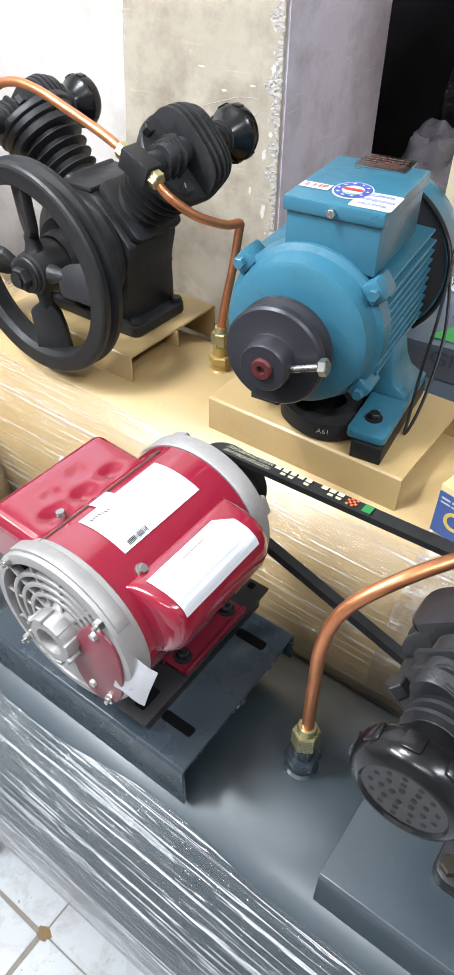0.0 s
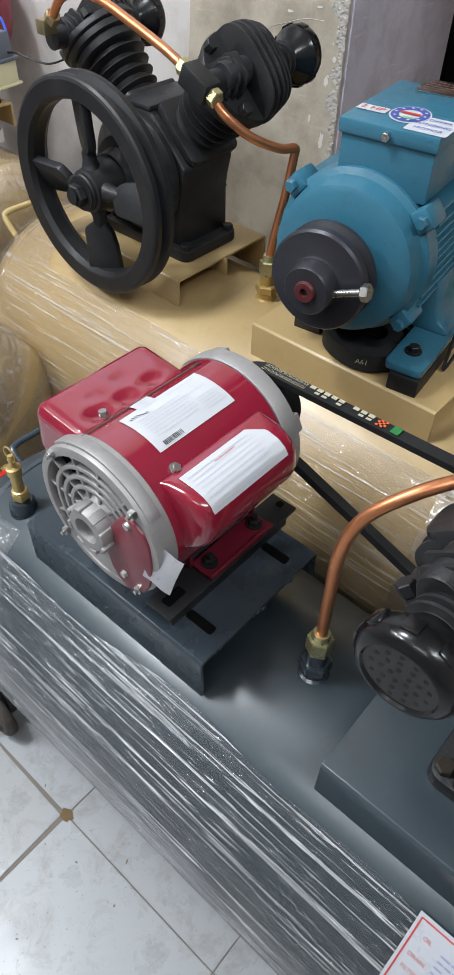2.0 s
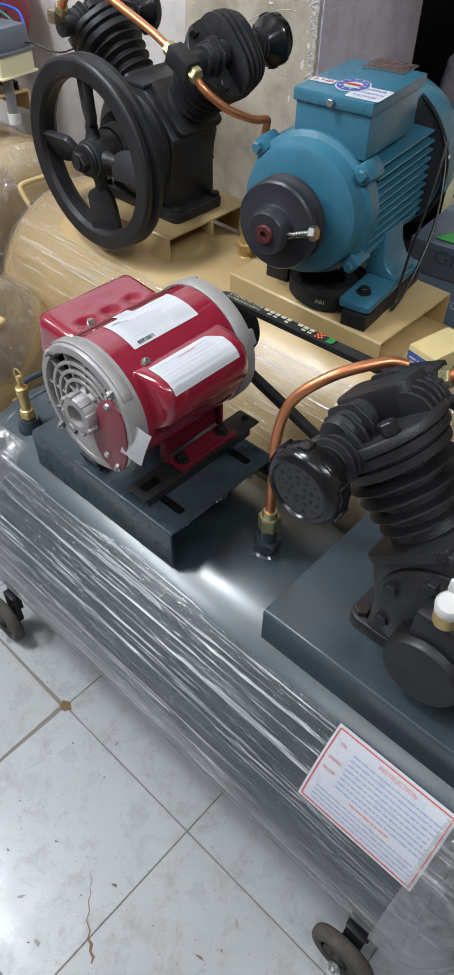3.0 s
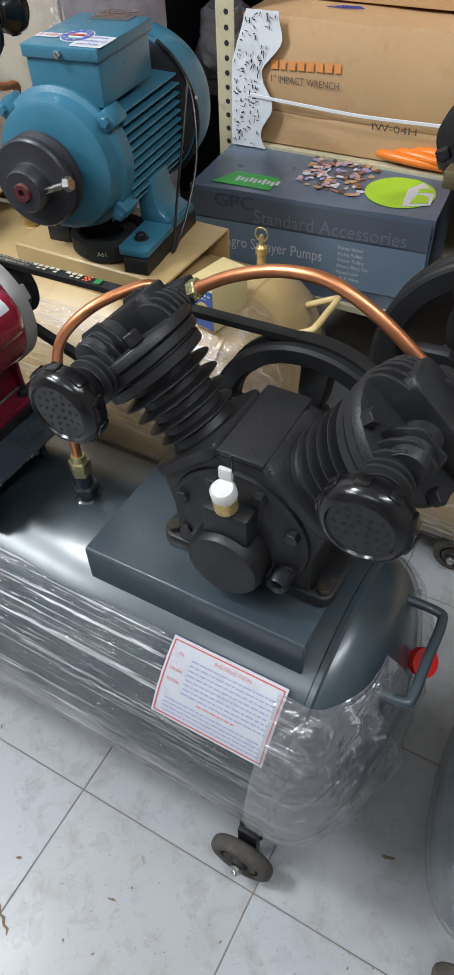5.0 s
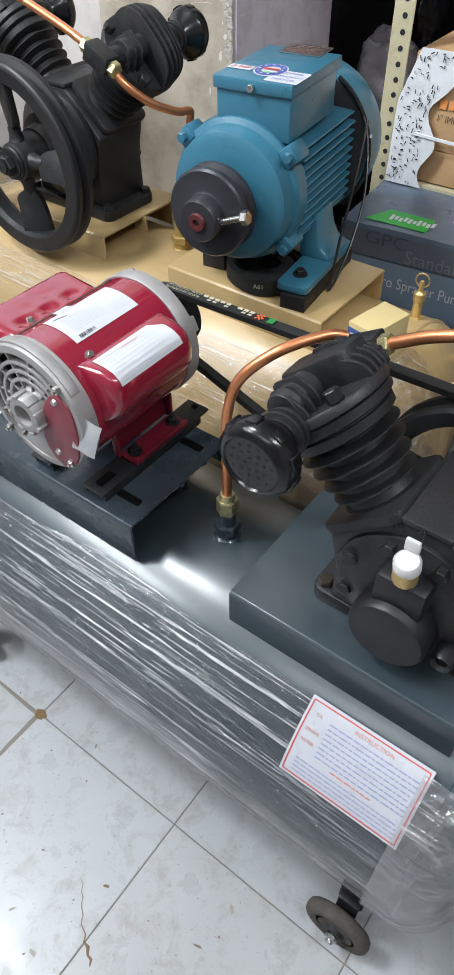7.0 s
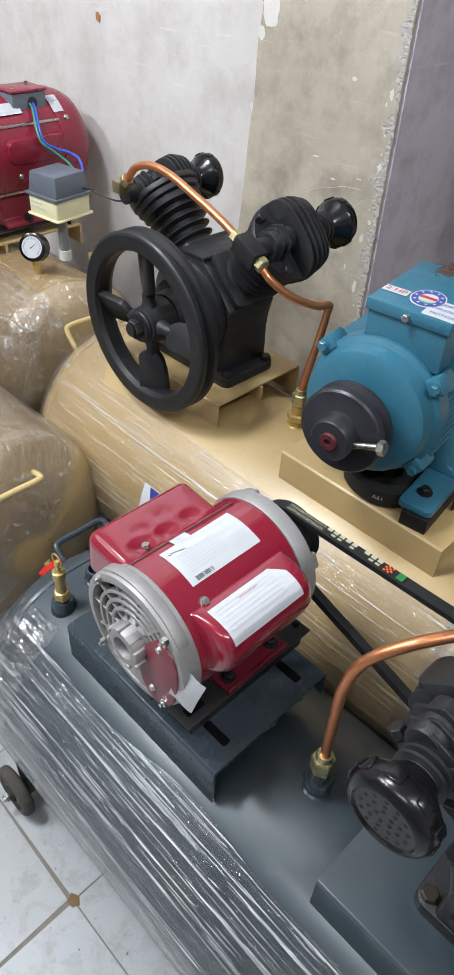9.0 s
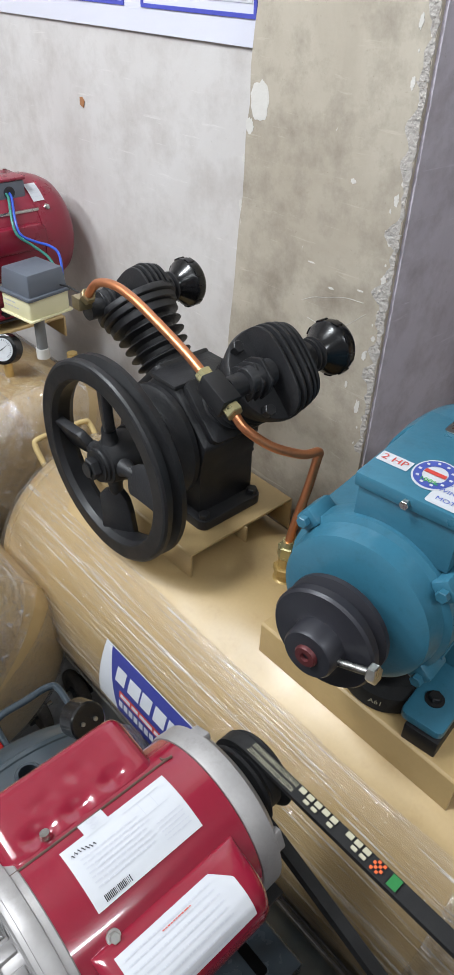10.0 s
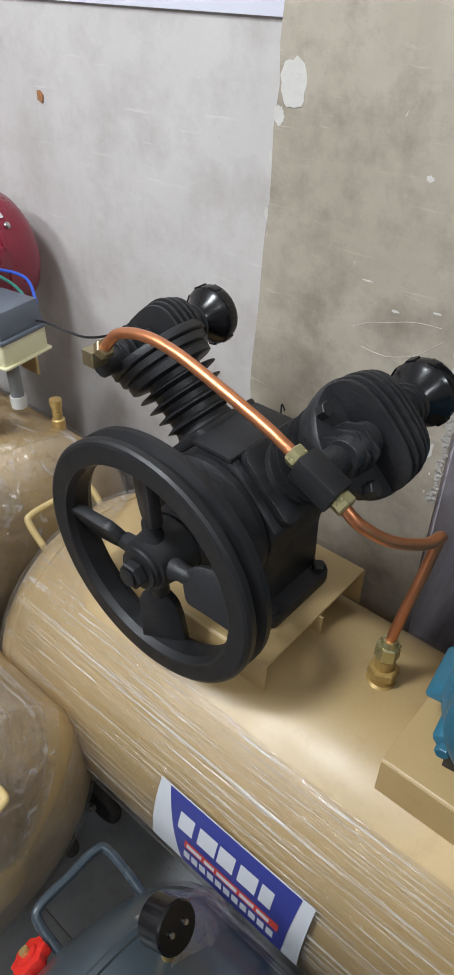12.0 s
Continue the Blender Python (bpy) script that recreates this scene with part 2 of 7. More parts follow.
def tile_material():
    m, nt, bsdf, out = start("white_floor_tile")
    v = coords(nt)
    info = nt.nodes.new("ShaderNodeObjectInfo")
    c = mix(nt, noise_tex(nt, v, 5, 6), lin(162, 165, 169), lin(178, 180, 183))
    c = mix(nt, info.outputs["Random"], c, mix(nt, 0.5, c, lin(166, 166, 165)))
    c = mix(nt, ramp(nt, noise_tex(nt, v, 19, 9, 0.75, 0.4), [(0.50, 0.0), (0.70, 0.65)]), c, lin(136, 130, 122))
    c = mix(nt, ramp(nt, noise_tex(nt, v, 66, 6, 0.8, 1.0), [(0.65, 0.0), (0.71, 0.9)]), c, lin(98, 86, 74))
    c = mix(nt, ramp(nt, noise_tex(nt, v, 210, 2, 0.6), [(0.69, 0.0), (0.74, 0.75)]), c, lin(70, 64, 60))
    nt.links.new(c, bsdf.inputs["Base Color"])
    nt.links.new(ramp(nt, noise_tex(nt, v, 14, 6), [(0.3, 0.22), (0.7, 0.42)]), bsdf.inputs["Roughness"])
    bump(nt, noise_tex(nt, v, 30, 4), 0.05, 0.002, bsdf)
    return m


M_TILE = tile_material()


def film_material(name, haze, fold_glint, turn, white, sheen, east=1.0):
    """Stretch film: clear, with fine glossy wrinkles that cross at small angles, hazy folds along the tank, and white
    streaks painted as glints.
    """
    m, nt, bsdf, out = start(name)
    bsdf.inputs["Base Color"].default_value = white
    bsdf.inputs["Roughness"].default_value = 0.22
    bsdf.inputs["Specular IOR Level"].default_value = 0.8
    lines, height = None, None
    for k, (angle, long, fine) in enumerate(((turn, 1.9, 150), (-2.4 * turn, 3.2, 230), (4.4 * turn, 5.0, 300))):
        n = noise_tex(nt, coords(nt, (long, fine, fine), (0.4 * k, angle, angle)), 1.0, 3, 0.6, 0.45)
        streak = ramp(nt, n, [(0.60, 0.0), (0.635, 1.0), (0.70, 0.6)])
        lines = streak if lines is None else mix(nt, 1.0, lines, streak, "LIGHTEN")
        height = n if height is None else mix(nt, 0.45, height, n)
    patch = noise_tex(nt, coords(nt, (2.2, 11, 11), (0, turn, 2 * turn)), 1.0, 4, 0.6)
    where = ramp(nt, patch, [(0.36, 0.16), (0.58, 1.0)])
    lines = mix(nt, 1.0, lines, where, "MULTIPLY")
    lines = mix(nt, 1.0, lines, (fold_glint, fold_glint, fold_glint, 1), "MULTIPLY")
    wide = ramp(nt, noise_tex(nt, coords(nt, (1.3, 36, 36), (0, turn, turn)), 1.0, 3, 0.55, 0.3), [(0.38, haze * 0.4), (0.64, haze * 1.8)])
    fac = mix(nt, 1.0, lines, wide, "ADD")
    relief = bump(nt, height, 1.0, 0.0060, bsdf)
    geo = nt.nodes.new("ShaderNodeNewGeometry")
    split = nt.nodes.new("ShaderNodeSeparateXYZ")
    nt.links.new(geo.outputs["Normal"], split.inputs[0])
    size = nt.nodes.new("ShaderNodeMath")
    size.operation = "ABSOLUTE"
    nt.links.new(split.outputs[0], size.inputs[0])
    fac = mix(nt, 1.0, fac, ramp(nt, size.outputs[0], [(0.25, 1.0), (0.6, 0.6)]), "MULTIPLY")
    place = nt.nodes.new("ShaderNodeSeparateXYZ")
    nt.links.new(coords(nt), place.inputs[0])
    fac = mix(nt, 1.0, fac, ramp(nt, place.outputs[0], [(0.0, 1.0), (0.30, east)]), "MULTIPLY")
    clearer = nt.nodes.new("ShaderNodeBsdfTransparent")
    clearer.inputs[0].default_value = (0.97, 0.97, 0.98, 1)
    ms = nt.nodes.new("ShaderNodeMixShader")
    nt.links.new(fac, ms.inputs[0])
    nt.links.new(clearer.outputs[0], ms.inputs[1])
    nt.links.new(bsdf.outputs[0], ms.inputs[2])
    gloss = nt.nodes.new("ShaderNodeBsdfGlossy")
    gloss.inputs["Roughness"].default_value = 0.11
    nt.links.new(relief.outputs[0], gloss.inputs["Normal"])
    edge = nt.nodes.new("ShaderNodeLayerWeight")
    edge.inputs[0].default_value = sheen
    nt.links.new(relief.outputs[0], edge.inputs["Normal"])
    cut = nt.nodes.new("ShaderNodeMath")
    cut.operation = "MINIMUM"
    cut.inputs[1].default_value = 0.35
    nt.links.new(edge.outputs["Fresnel"], cut.inputs[0])
    top = nt.nodes.new("ShaderNodeMixShader")
    nt.links.new(cut.outputs[0], top.inputs[0])
    nt.links.new(ms.outputs[0], top.inputs[1])
    nt.links.new(gloss.outputs[0], top.inputs[2])
    nt.links.new(top.outputs[0], out.inputs[0])
    return m


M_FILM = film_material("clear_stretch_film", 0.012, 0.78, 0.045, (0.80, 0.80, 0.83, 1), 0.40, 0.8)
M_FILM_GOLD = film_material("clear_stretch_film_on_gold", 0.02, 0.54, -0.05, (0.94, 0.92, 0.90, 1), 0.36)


def film_loose_material(name, haze):
    m, nt, bsdf, out = start(name)
    v = coords(nt)
    bsdf.inputs["Base Color"].default_value = (0.80, 0.80, 0.83, 1)
    bsdf.inputs["Roughness"].default_value = 0.18
    h = noise_tex(nt, v, 17, 3, 0.5, 1.2)
    fine = noise_tex(nt, coords(nt, (5, 70, 70), (0.2, 0.25, 0.3)), 1.0, 3, 0.55, 0.5)
    relief = bump(nt, mix(nt, 0.4, h, fine), 1.0, 0.012, bsdf)
    clearer = nt.nodes.new("ShaderNodeBsdfTransparent")
    clearer.inputs[0].default_value = (0.97, 0.97, 0.98, 1)
    ms = nt.nodes.new("ShaderNodeMixShader")
    ridge = ramp(nt, h, [(0.46, haze), (0.50, 0.09 + 1.2 * haze), (0.54, 0.01 + haze)])
    crease = ramp(nt, fine, [(0.60, 0.0), (0.66, 0.28)])
    nt.links.new(mix(nt, 1.0, ridge, crease, "ADD"), ms.inputs[0])
    nt.links.new(clearer.outputs[0], ms.inputs[1])
    nt.links.new(bsdf.outputs[0], ms.inputs[2])
    gloss = nt.nodes.new("ShaderNodeBsdfGlossy")
    gloss.inputs["Roughness"].default_value = 0.10
    nt.links.new(relief.outputs[0], gloss.inputs["Normal"])
    top = nt.nodes.new("ShaderNodeMixShader")
    top.inputs[0].default_value = 0.20
    nt.links.new(ms.outputs[0], top.inputs[1])
    nt.links.new(gloss.outputs[0], top.inputs[2])
    nt.links.new(top.outputs[0], out.inputs[0])
    return m


M_LOOSE = film_loose_material("loose_film", 0.01)
M_LOOSE_HAZY = film_loose_material("loose_hazy_film", 0.09)
M_TAG = surface("milky_plastic", lin(158, 158, 162), 0.3, vary=0.1, fine=60, coarse=40, relief=0.4, depth=0.002)


def emitter(name, colour, power):
    m, nt, bsdf, out = start(name)
    bsdf.inputs["Emission Color"].default_value = colour
    bsdf.inputs["Emission Strength"].default_value = power
    return m


M_TUBE = emitter("lit_tube", (1, 0.98, 0.95, 1), 4.0)


# ---- mesh helpers ----
def thing(name, at, label, category, group="", turn=0.0, kind="", lean=0.0):
    ob = new(name)
    ob.empty_display_size = 0.05
    ob.matrix_world = pose(at[0], at[1], at[2], lean, 0, turn)
    return tagged(ob, label, category, group, kind)


def finish(bm, mat, smooth=True, name="mesh", sharp=38):
    bmesh.ops.recalc_face_normals(bm, faces=bm.faces)
    me = bpy.data.meshes.new(name)
    bm.to_mesh(me)
    bm.free()
    me.materials.append(mat)
    if smooth:
        me.polygons.foreach_set("use_smooth", [True] * len(me.polygons))
        me.set_sharp_from_angle(angle=radians(sharp))
    return me


def part(name, bm, mat, parent, label="", smooth=True, sharp=38):
    ob = new(name, finish(bm, mat, smooth, name, sharp))
    ob.parent = parent
    return tagged(ob, label)


def solid(name, bm, mat, label, category, group="", kind="", smooth=True):
    return tagged(new(name, finish(bm, mat, smooth, name)), label, category, group, kind)


def B():
    return bmesh.new()


def add_box(bm, c, s, bevel=0.0, m=None, seg=2):
    t = bmesh.new()
    bmesh.ops.create_cube(t, size=1.0)
    bmesh.ops.scale(t, vec=s, verts=t.verts)
    if bevel:
        bmesh.ops.bevel(t, geom=t.edges[:], offset=bevel, segments=seg, affect="EDGES", profile=0.5)
    bmesh.ops.translate(t, vec=c, verts=t.verts)
    if m is not None:
        bmesh.ops.transform(t, matrix=m, verts=t.verts)
    join(bm, t)
    return bm


def join(bm, t):
    me = bpy.data.meshes.new("tmp")
    t.to_mesh(me)
    t.free()
    bm.from_mesh(me)
    bpy.data.meshes.remove(me)


def basis(axis):
    a = Vector(axis).normalized()
    h = Vector((0, 0, 1)) if abs(a.z) < 0.9 else Vector((1, 0, 0))
    u = h.cross(a).normalized()
    return a, u, a.cross(u)


def lathe(bm, profile, origin, axis, seg=32, closed=True, squash=1.0):
    """Turns rows of (distance along the axis, radius) round an axis."""
    a, u, w = basis(axis)
    o = Vector(origin)
    rings = []
    for h, r in profile:
        rings.append([bm.verts.new(o + a * h + (u * math.cos(k * math.tau / seg) + w * math.sin(k * math.tau / seg) * squash) * max(r, 1e-5)) for k in range(seg)])
    for p, q in zip(rings, rings[1:]):
        for k in range(seg):
            bm.faces.new((p[k], p[(k + 1) % seg], q[(k + 1) % seg], q[k]))
    if closed:
        bm.faces.new(rings[0])
        bm.faces.new(rings[-1])
    return bm


def rod(bm, p, q, r, r2=None, seg=20, edge=0.0):
    p, q = Vector(p), Vector(q)
    d = (q - p).length
    r2 = r if r2 is None else r2
    prof = [(0, r), (d, r2)] if not edge else [(0, r - edge), (edge, r), (d - edge, r2), (d, r2 - edge)]
    return lathe(bm, prof, p, q - p, seg)


def hexnut(bm, p, q, r):
    return rod(bm, p, q, r, seg=6, edge=min(r * 0.12, 0.002))


def smooth_path(points, steps=8):
    pts = [Vector(p) for p in points]
    ext = [2 * pts[0] - pts[1]] + pts + [2 * pts[-1] - pts[-2]]
    out = []
    for i in range(1, len(ext) - 2):
        a, b, c, d = ext[i - 1 : i + 3]
        for k in range(steps):
            t = k / steps
            out.append(0.5 * (2 * b + (c - a) * t + (2 * a - 5 * b + 4 * c - d) * t * t + (3 * b - a - 3 * c + d) * t**3))
    return out + [pts[-1]]


def tube(bm, points, r, seg=12, steps=8, flat=None, up=(0, 1, 0)):
    """A pipe along points; flat=(w, h) makes a strip of that section instead."""
    path = smooth_path(points, steps) if steps > 1 else [Vector(p) for p in points]
    rings, side = [], None
    for i, p in enumerate(path):
        d = (path[min(i + 1, len(path) - 1)] - path[max(i - 1, 0)]).normalized()
        if flat:
            u = Vector(up)
            u = (u - d * u.dot(d)).normalized()
            w = d.cross(u)
            ring = [p + u * x * flat[0] / 2 + w * y * flat[1] / 2 for x, y in ((-1, -0.8), (1, -0.8), (0.8, 1), (-0.8, 1))]
        else:
            side = basis(d)[1] if side is None else (side - d * side.dot(d)).normalized()
            w = d.cross(side)
            ring = [p + (side * math.cos(k * math.tau / seg) + w * math.sin(k * math.tau / seg)) * r for k in range(seg)]
        rings.append([bm.verts.new(v) for v in ring])
    n = len(rings[0])
    for p, q in zip(rings, rings[1:]):
        for k in range(n):
            bm.faces.new((p[k], p[(k + 1) % n], q[(k + 1) % n], q[k]))
    bm.faces.new(rings[0])
    bm.faces.new(rings[-1])
    return bm


def prism(bm, outline, depth, m, bevel=0.0):
    """An outline in the plane of m's x and y, thickened along its z."""
    t = bmesh.new()
    f = t.faces.new([t.verts.new((x, y, 0)) for x, y in outline])
    got = bmesh.ops.extrude_face_region(t, geom=[f])
    bmesh.ops.translate(t, vec=(0, 0, depth), verts=[g for g in got["geom"] if isinstance(g, bmesh.types.BMVert)])
    if bevel:
        bmesh.ops.bevel(t, geom=t.edges[:], offset=bevel, segments=2, affect="EDGES", profile=0.5)
    bmesh.ops.transform(t, matrix=m, verts=t.verts)
    join(bm, t)
    return bm


def axes(o, x, y, z):
    return Matrix(((x[0], y[0], z[0], o[0]), (x[1], y[1], z[1], o[1]), (x[2], y[2], z[2], o[2]), (0, 0, 0, 1)))


def rounded(w, h, r, n=4):
    out = []
    for k, (sx, sy) in enumerate(((1, 1), (-1, 1), (-1, -1), (1, -1))):
        for i in range(n + 1):
            a = math.pi / 2 * (k + i / n)
            out.append((sx * (w / 2 - r) + r * math.cos(a), sy * (h / 2 - r) + r * math.sin(a)))
    return out


def letters(text, size, spread=1.0):
    """The outline of built-in letters as a flat mesh, its middle at 0."""
    cu = bpy.data.curves.new("letters", "FONT")
    cu.body, cu.size, cu.align_x, cu.align_y, cu.resolution_u = text, size, "CENTER", "CENTER", 3
    ob = new("letters", cu)
    me = bpy.data.meshes.new_from_object(ob.evaluated_get(bpy.context.evaluated_depsgraph_get()))
    bpy.data.objects.remove(ob)
    bpy.data.curves.remove(cu)
    bm = bmesh.new()
    bm.from_mesh(me)
    bpy.data.meshes.remove(me)
    for v in bm.verts:
        v.co.x *= spread
    return bm


def sheet(bm, x0, x1, y0, y1, nx=1, ny=1):
    """A flat grid in x and y."""
    vs = [[bm.verts.new((x0 + (x1 - x0) * i / nx, y0 + (y1 - y0) * j / ny, 0)) for i in range(nx + 1)] for j in range(ny + 1)]
    for j in range(ny):
        for i in range(nx):
            bm.faces.new((vs[j][i], vs[j][i + 1], vs[j + 1][i + 1], vs[j + 1][i]))
    return bm


def bend(bm, mapper, lift=0.0):
    for v in bm.verts:
        v.co = mapper(v.co.x, v.co.y, lift + v.co.z)
    return bm


def on_tube(cx, cy, cz, r, along, a0):
    """Lays a flat print on a cylinder: x runs along it, y up round it from angle a0 (0 on top, growing to the front or right)."""
    def put(x, y, h):
        a = a0 - y / r
        if along == "x":
            return Vector((cx + x, cy - (r + h) * math.sin(a), cz + (r + h) * math.cos(a)))
        return Vector((cx + (r + h) * math.sin(a), cy + x, cz + (r + h) * math.cos(a)))
    return put


def on_plane(o, x, y):
    o, x, y = Vector(o), Vector(x).normalized(), Vector(y).normalized()
    z = x.cross(y)
    return lambda u, v, h: o + x * u + y * v + z * h


def bars(bm, x0, x1, y, h, rnd, gap=0.3):
    """A line of unreadable print as plain bars."""
    h *= 0.75
    x = x0
    while x < x1 - h:
        w = min(rnd.uniform(1.5, 6) * h, x1 - x)
        sheet(bm, x, x + w, y - h / 2, y + h / 2, max(1, int(w / 0.01)), 1)
        x += w + h * (0.5 + gap)
    return bm


def channel(y0, y1, z, x0, x1, drop, drop2=None, thick=0.004):
    """A folded sheet: flat top and two skirts, drawn out along x."""
    drop2 = drop if drop2 is None else drop2
    k = 0.003
    ring = [(y0, z - drop), (y0, z - k), (y0 + k, z), (y1 - k, z), (y1, z - k), (y1, z - drop2), (y1 - thick, z - drop2), (y1 - thick, z - thick), (y0 + thick, z - thick), (y0 + thick, z - drop)]
    return prism(B(), ring, x1 - x0, axes((x0, 0, 0), (0, 1, 0), (0, 0, 1), (1, 0, 0)), 0.0006)


# ---- the room ----
def slab(name, lo, hi, mat, label="", category="wall", bevel=0.0):
    bm = add_box(B(), [(a + b) / 2 for a, b in zip(lo, hi)], [b - a for a, b in zip(lo, hi)], bevel)
    return solid(name, bm, mat, label or "plain plastered wall", category, kind="structure")


WALL_Y, PILLAR_Y, PILLAR_X = 0.932, 0.893, -0.548
slab("wall_north", (-3.0, WALL_Y, 0), (-0.80, WALL_Y + 0.2, CEIL), M_WALL, "stained off-white distempered wall behind the compressors")
slab("wall_west", (-3.15, -3.0, 0), (-3.0, 2.1, CEIL), M_WALL)
slab("wall_south", (-3.15, -3.15, 0), (2.6, -3.0, CEIL), M_WALL)
slab("wall_east", (2.45, -3.0, 0), (2.6, 2.1, CEIL), M_WALL)
slab("wall_niche", (-1.2, 1.95, 0), (2.45, 2.1, CEIL), M_SHADED_WALL, "wall at the back of the store niche, darkened for shade")
slab("wall_niche_side", (-1.3, 1.14, 0), (-1.2, 2.1, CEIL), M_SHADED_WALL, "side wall of the store niche, darkened for shade")
slab("ceiling", (-3.15, -3.15, CEIL), (2.6, 2.1, CEIL + 0.1), M_CEILING, "plain white ceiling", "ceiling")

rnd = random.Random(4)
outline = [(-0.548, 0.0), (-0.548, CEIL)]
edge_n = 60
for i in range(edge_n + 1):
    z = CEIL * (1 - i / edge_n)
    outline.append((-0.922 + 0.06 * z + 0.006 * noise.noise(Vector((z * 9, 4.0, 0))) + rnd.uniform(-0.003, 0.003), z))
bm = prism(B(), [(x, z) for x, z in outline], 0.33, axes((0, PILLAR_Y + 0.33, 0), (1, 0, 0), (0, 0, 1), (0, -1, 0)))
pillar = solid("pillar", bm, M_PILLAR, "beige plastered pillar with a chipped, flaking corner", "pillar", kind="structure")
bm = B()
add_box(bm, (PILLAR_X + 0.002, (PILLAR_Y + 1.225) / 2 + 0.003, CEIL / 2), (0.006, 1.225 - PILLAR_Y - 0.006, CEIL))
part("side_face", bm, M_LILAC, pillar, "dirty lilac distempered side face")


def flake(cx, cz, w, h, seed, on="front", rough=0.55):
    """A patch of bare white plaster with an uneven rim."""
    r = random.Random(seed)
    n, pts = 22, []
    for k in range(n):
        a = k * math.tau / n
        q = r.uniform(rough, 1.0)
        pts.append((cx + w * q * math.cos(a), cz + h * q * math.sin(a)))
    if on == "front":
        m = axes((0, PILLAR_Y + 0.001, 0), (1, 0, 0), (0, 0, 1), (0, -1, 0))
    else:
        m = axes((PILLAR_X + 0.0045, 0, 0), (0, 1, 0), (0, 0, 1), (1, 0, 0))
    return prism(B(), pts, 0.0016, m)


part("plaster_flake", flake(-0.833, 1.103, 0.021, 0.030, 5, rough=0.8), M_PATCH, pillar)
part("plaster_flake", flake(-0.852, 1.068, 0.009, 0.012, 15, rough=0.75), M_PATCH, pillar)
for i in range(34):
    z = 0.62 + i * 0.021 + rnd.uniform(-0.01, 0.01)
    size = rnd.uniform(0.0012, 0.0045) * (1.3 if 0.85 < z < 1.0 else 1.0)
    part("plaster_flake", flake(-0.556 + rnd.uniform(-0.016, 0.004), z, size, size * rnd.uniform(1.0, 2.4), 100 + i), M_PATCH, pillar)
for cx, cz, w, h in ((-0.70, 0.90, 0.008, 0.0015), (-0.655, 0.872, 0.007, 0.002), (-0.60, 0.885, 0.006, 0.0018), (-0.572, 0.70, 0.006, 0.016), (-0.60, 0.73, 0.003, 0.008),
                     (-0.575, 0.79, 0.005, 0.010), (-0.865, 0.95, 0.004, 0.012), (-0.862, 1.02, 0.004, 0.008), (-0.64, 1.03, 0.006, 0.004)):
    part("plaster_flake", flake(cx, cz, w, h, int(cz * 1000)), M_PATCH, pillar)
for pts in ([(-0.713, 0.835), (-0.690, 0.847), (-0.667, 0.854), (-0.627, 0.866), (-0.591, 0.869)], [(-0.696, 0.811), (-0.672, 0.809), (-0.651, 0.811), (-0.619, 0.824), (-0.584, 0.854)]):
    part("scratch", tube(B(), [(x, PILLAR_Y - 0.0002, z) for x, z in pts], 0.0004, 6, 8), M_PATCH, pillar)
rc = random.Random(31)
for z0 in (0.62, 0.80, 0.98, 1.16, 1.34):
    inner, outer = [], []
    for k in range(25):
        z = z0 + k * 0.1795 / 24
        inner.append((PILLAR_X - 0.004 - abs(noise.noise(Vector((z * 23, 2.0, 0)))) * 0.040 - rc.uniform(0, 0.006), z))
        outer.append((PILLAR_X + 0.001 + rc.uniform(-0.004, 0.001), z))
    part("broken_corner", prism(B(), outer + inner[::-1], 0.0018, axes((0, PILLAR_Y + 0.001, 0), (1, 0, 0), (0, 0, 1), (0, -1, 0))), M_BREAK, pillar, "crumbled grey plaster along the corner")
part("brown_spot", prism(B(), [(-0.008, -0.006), (0.004, -0.010), (0.008, 0.002), (0.001, 0.009), (-0.007, 0.008)], 0.002,
     axes((-1.384, WALL_Y - 0.0005, 1.03), (1, 0, 0), (0, 0, 1), (0, -1, 0))), surface("rust_spot", lin(160, 110, 72), 0.9), bpy.data.objects["wall_north"])

# printed banner on the wall: white ground, blue framed picture panels
banner = thing("wall_banner", (-1.45, WALL_Y - 0.004, 1.165), "white printed banner with blue framed pictures of brass fittings", "banner")
part("ground", add_box(B(), (0, 0, 0.35), (1.155, 0.003, 0.70)), surface("banner_white", lin(214, 214, 226), 0.4, vary=0.03), banner)
M_BRASSPIC = surface("brass_picture_print", lin(176, 140, 60), 0.4, vary=0.5, coarse=45)
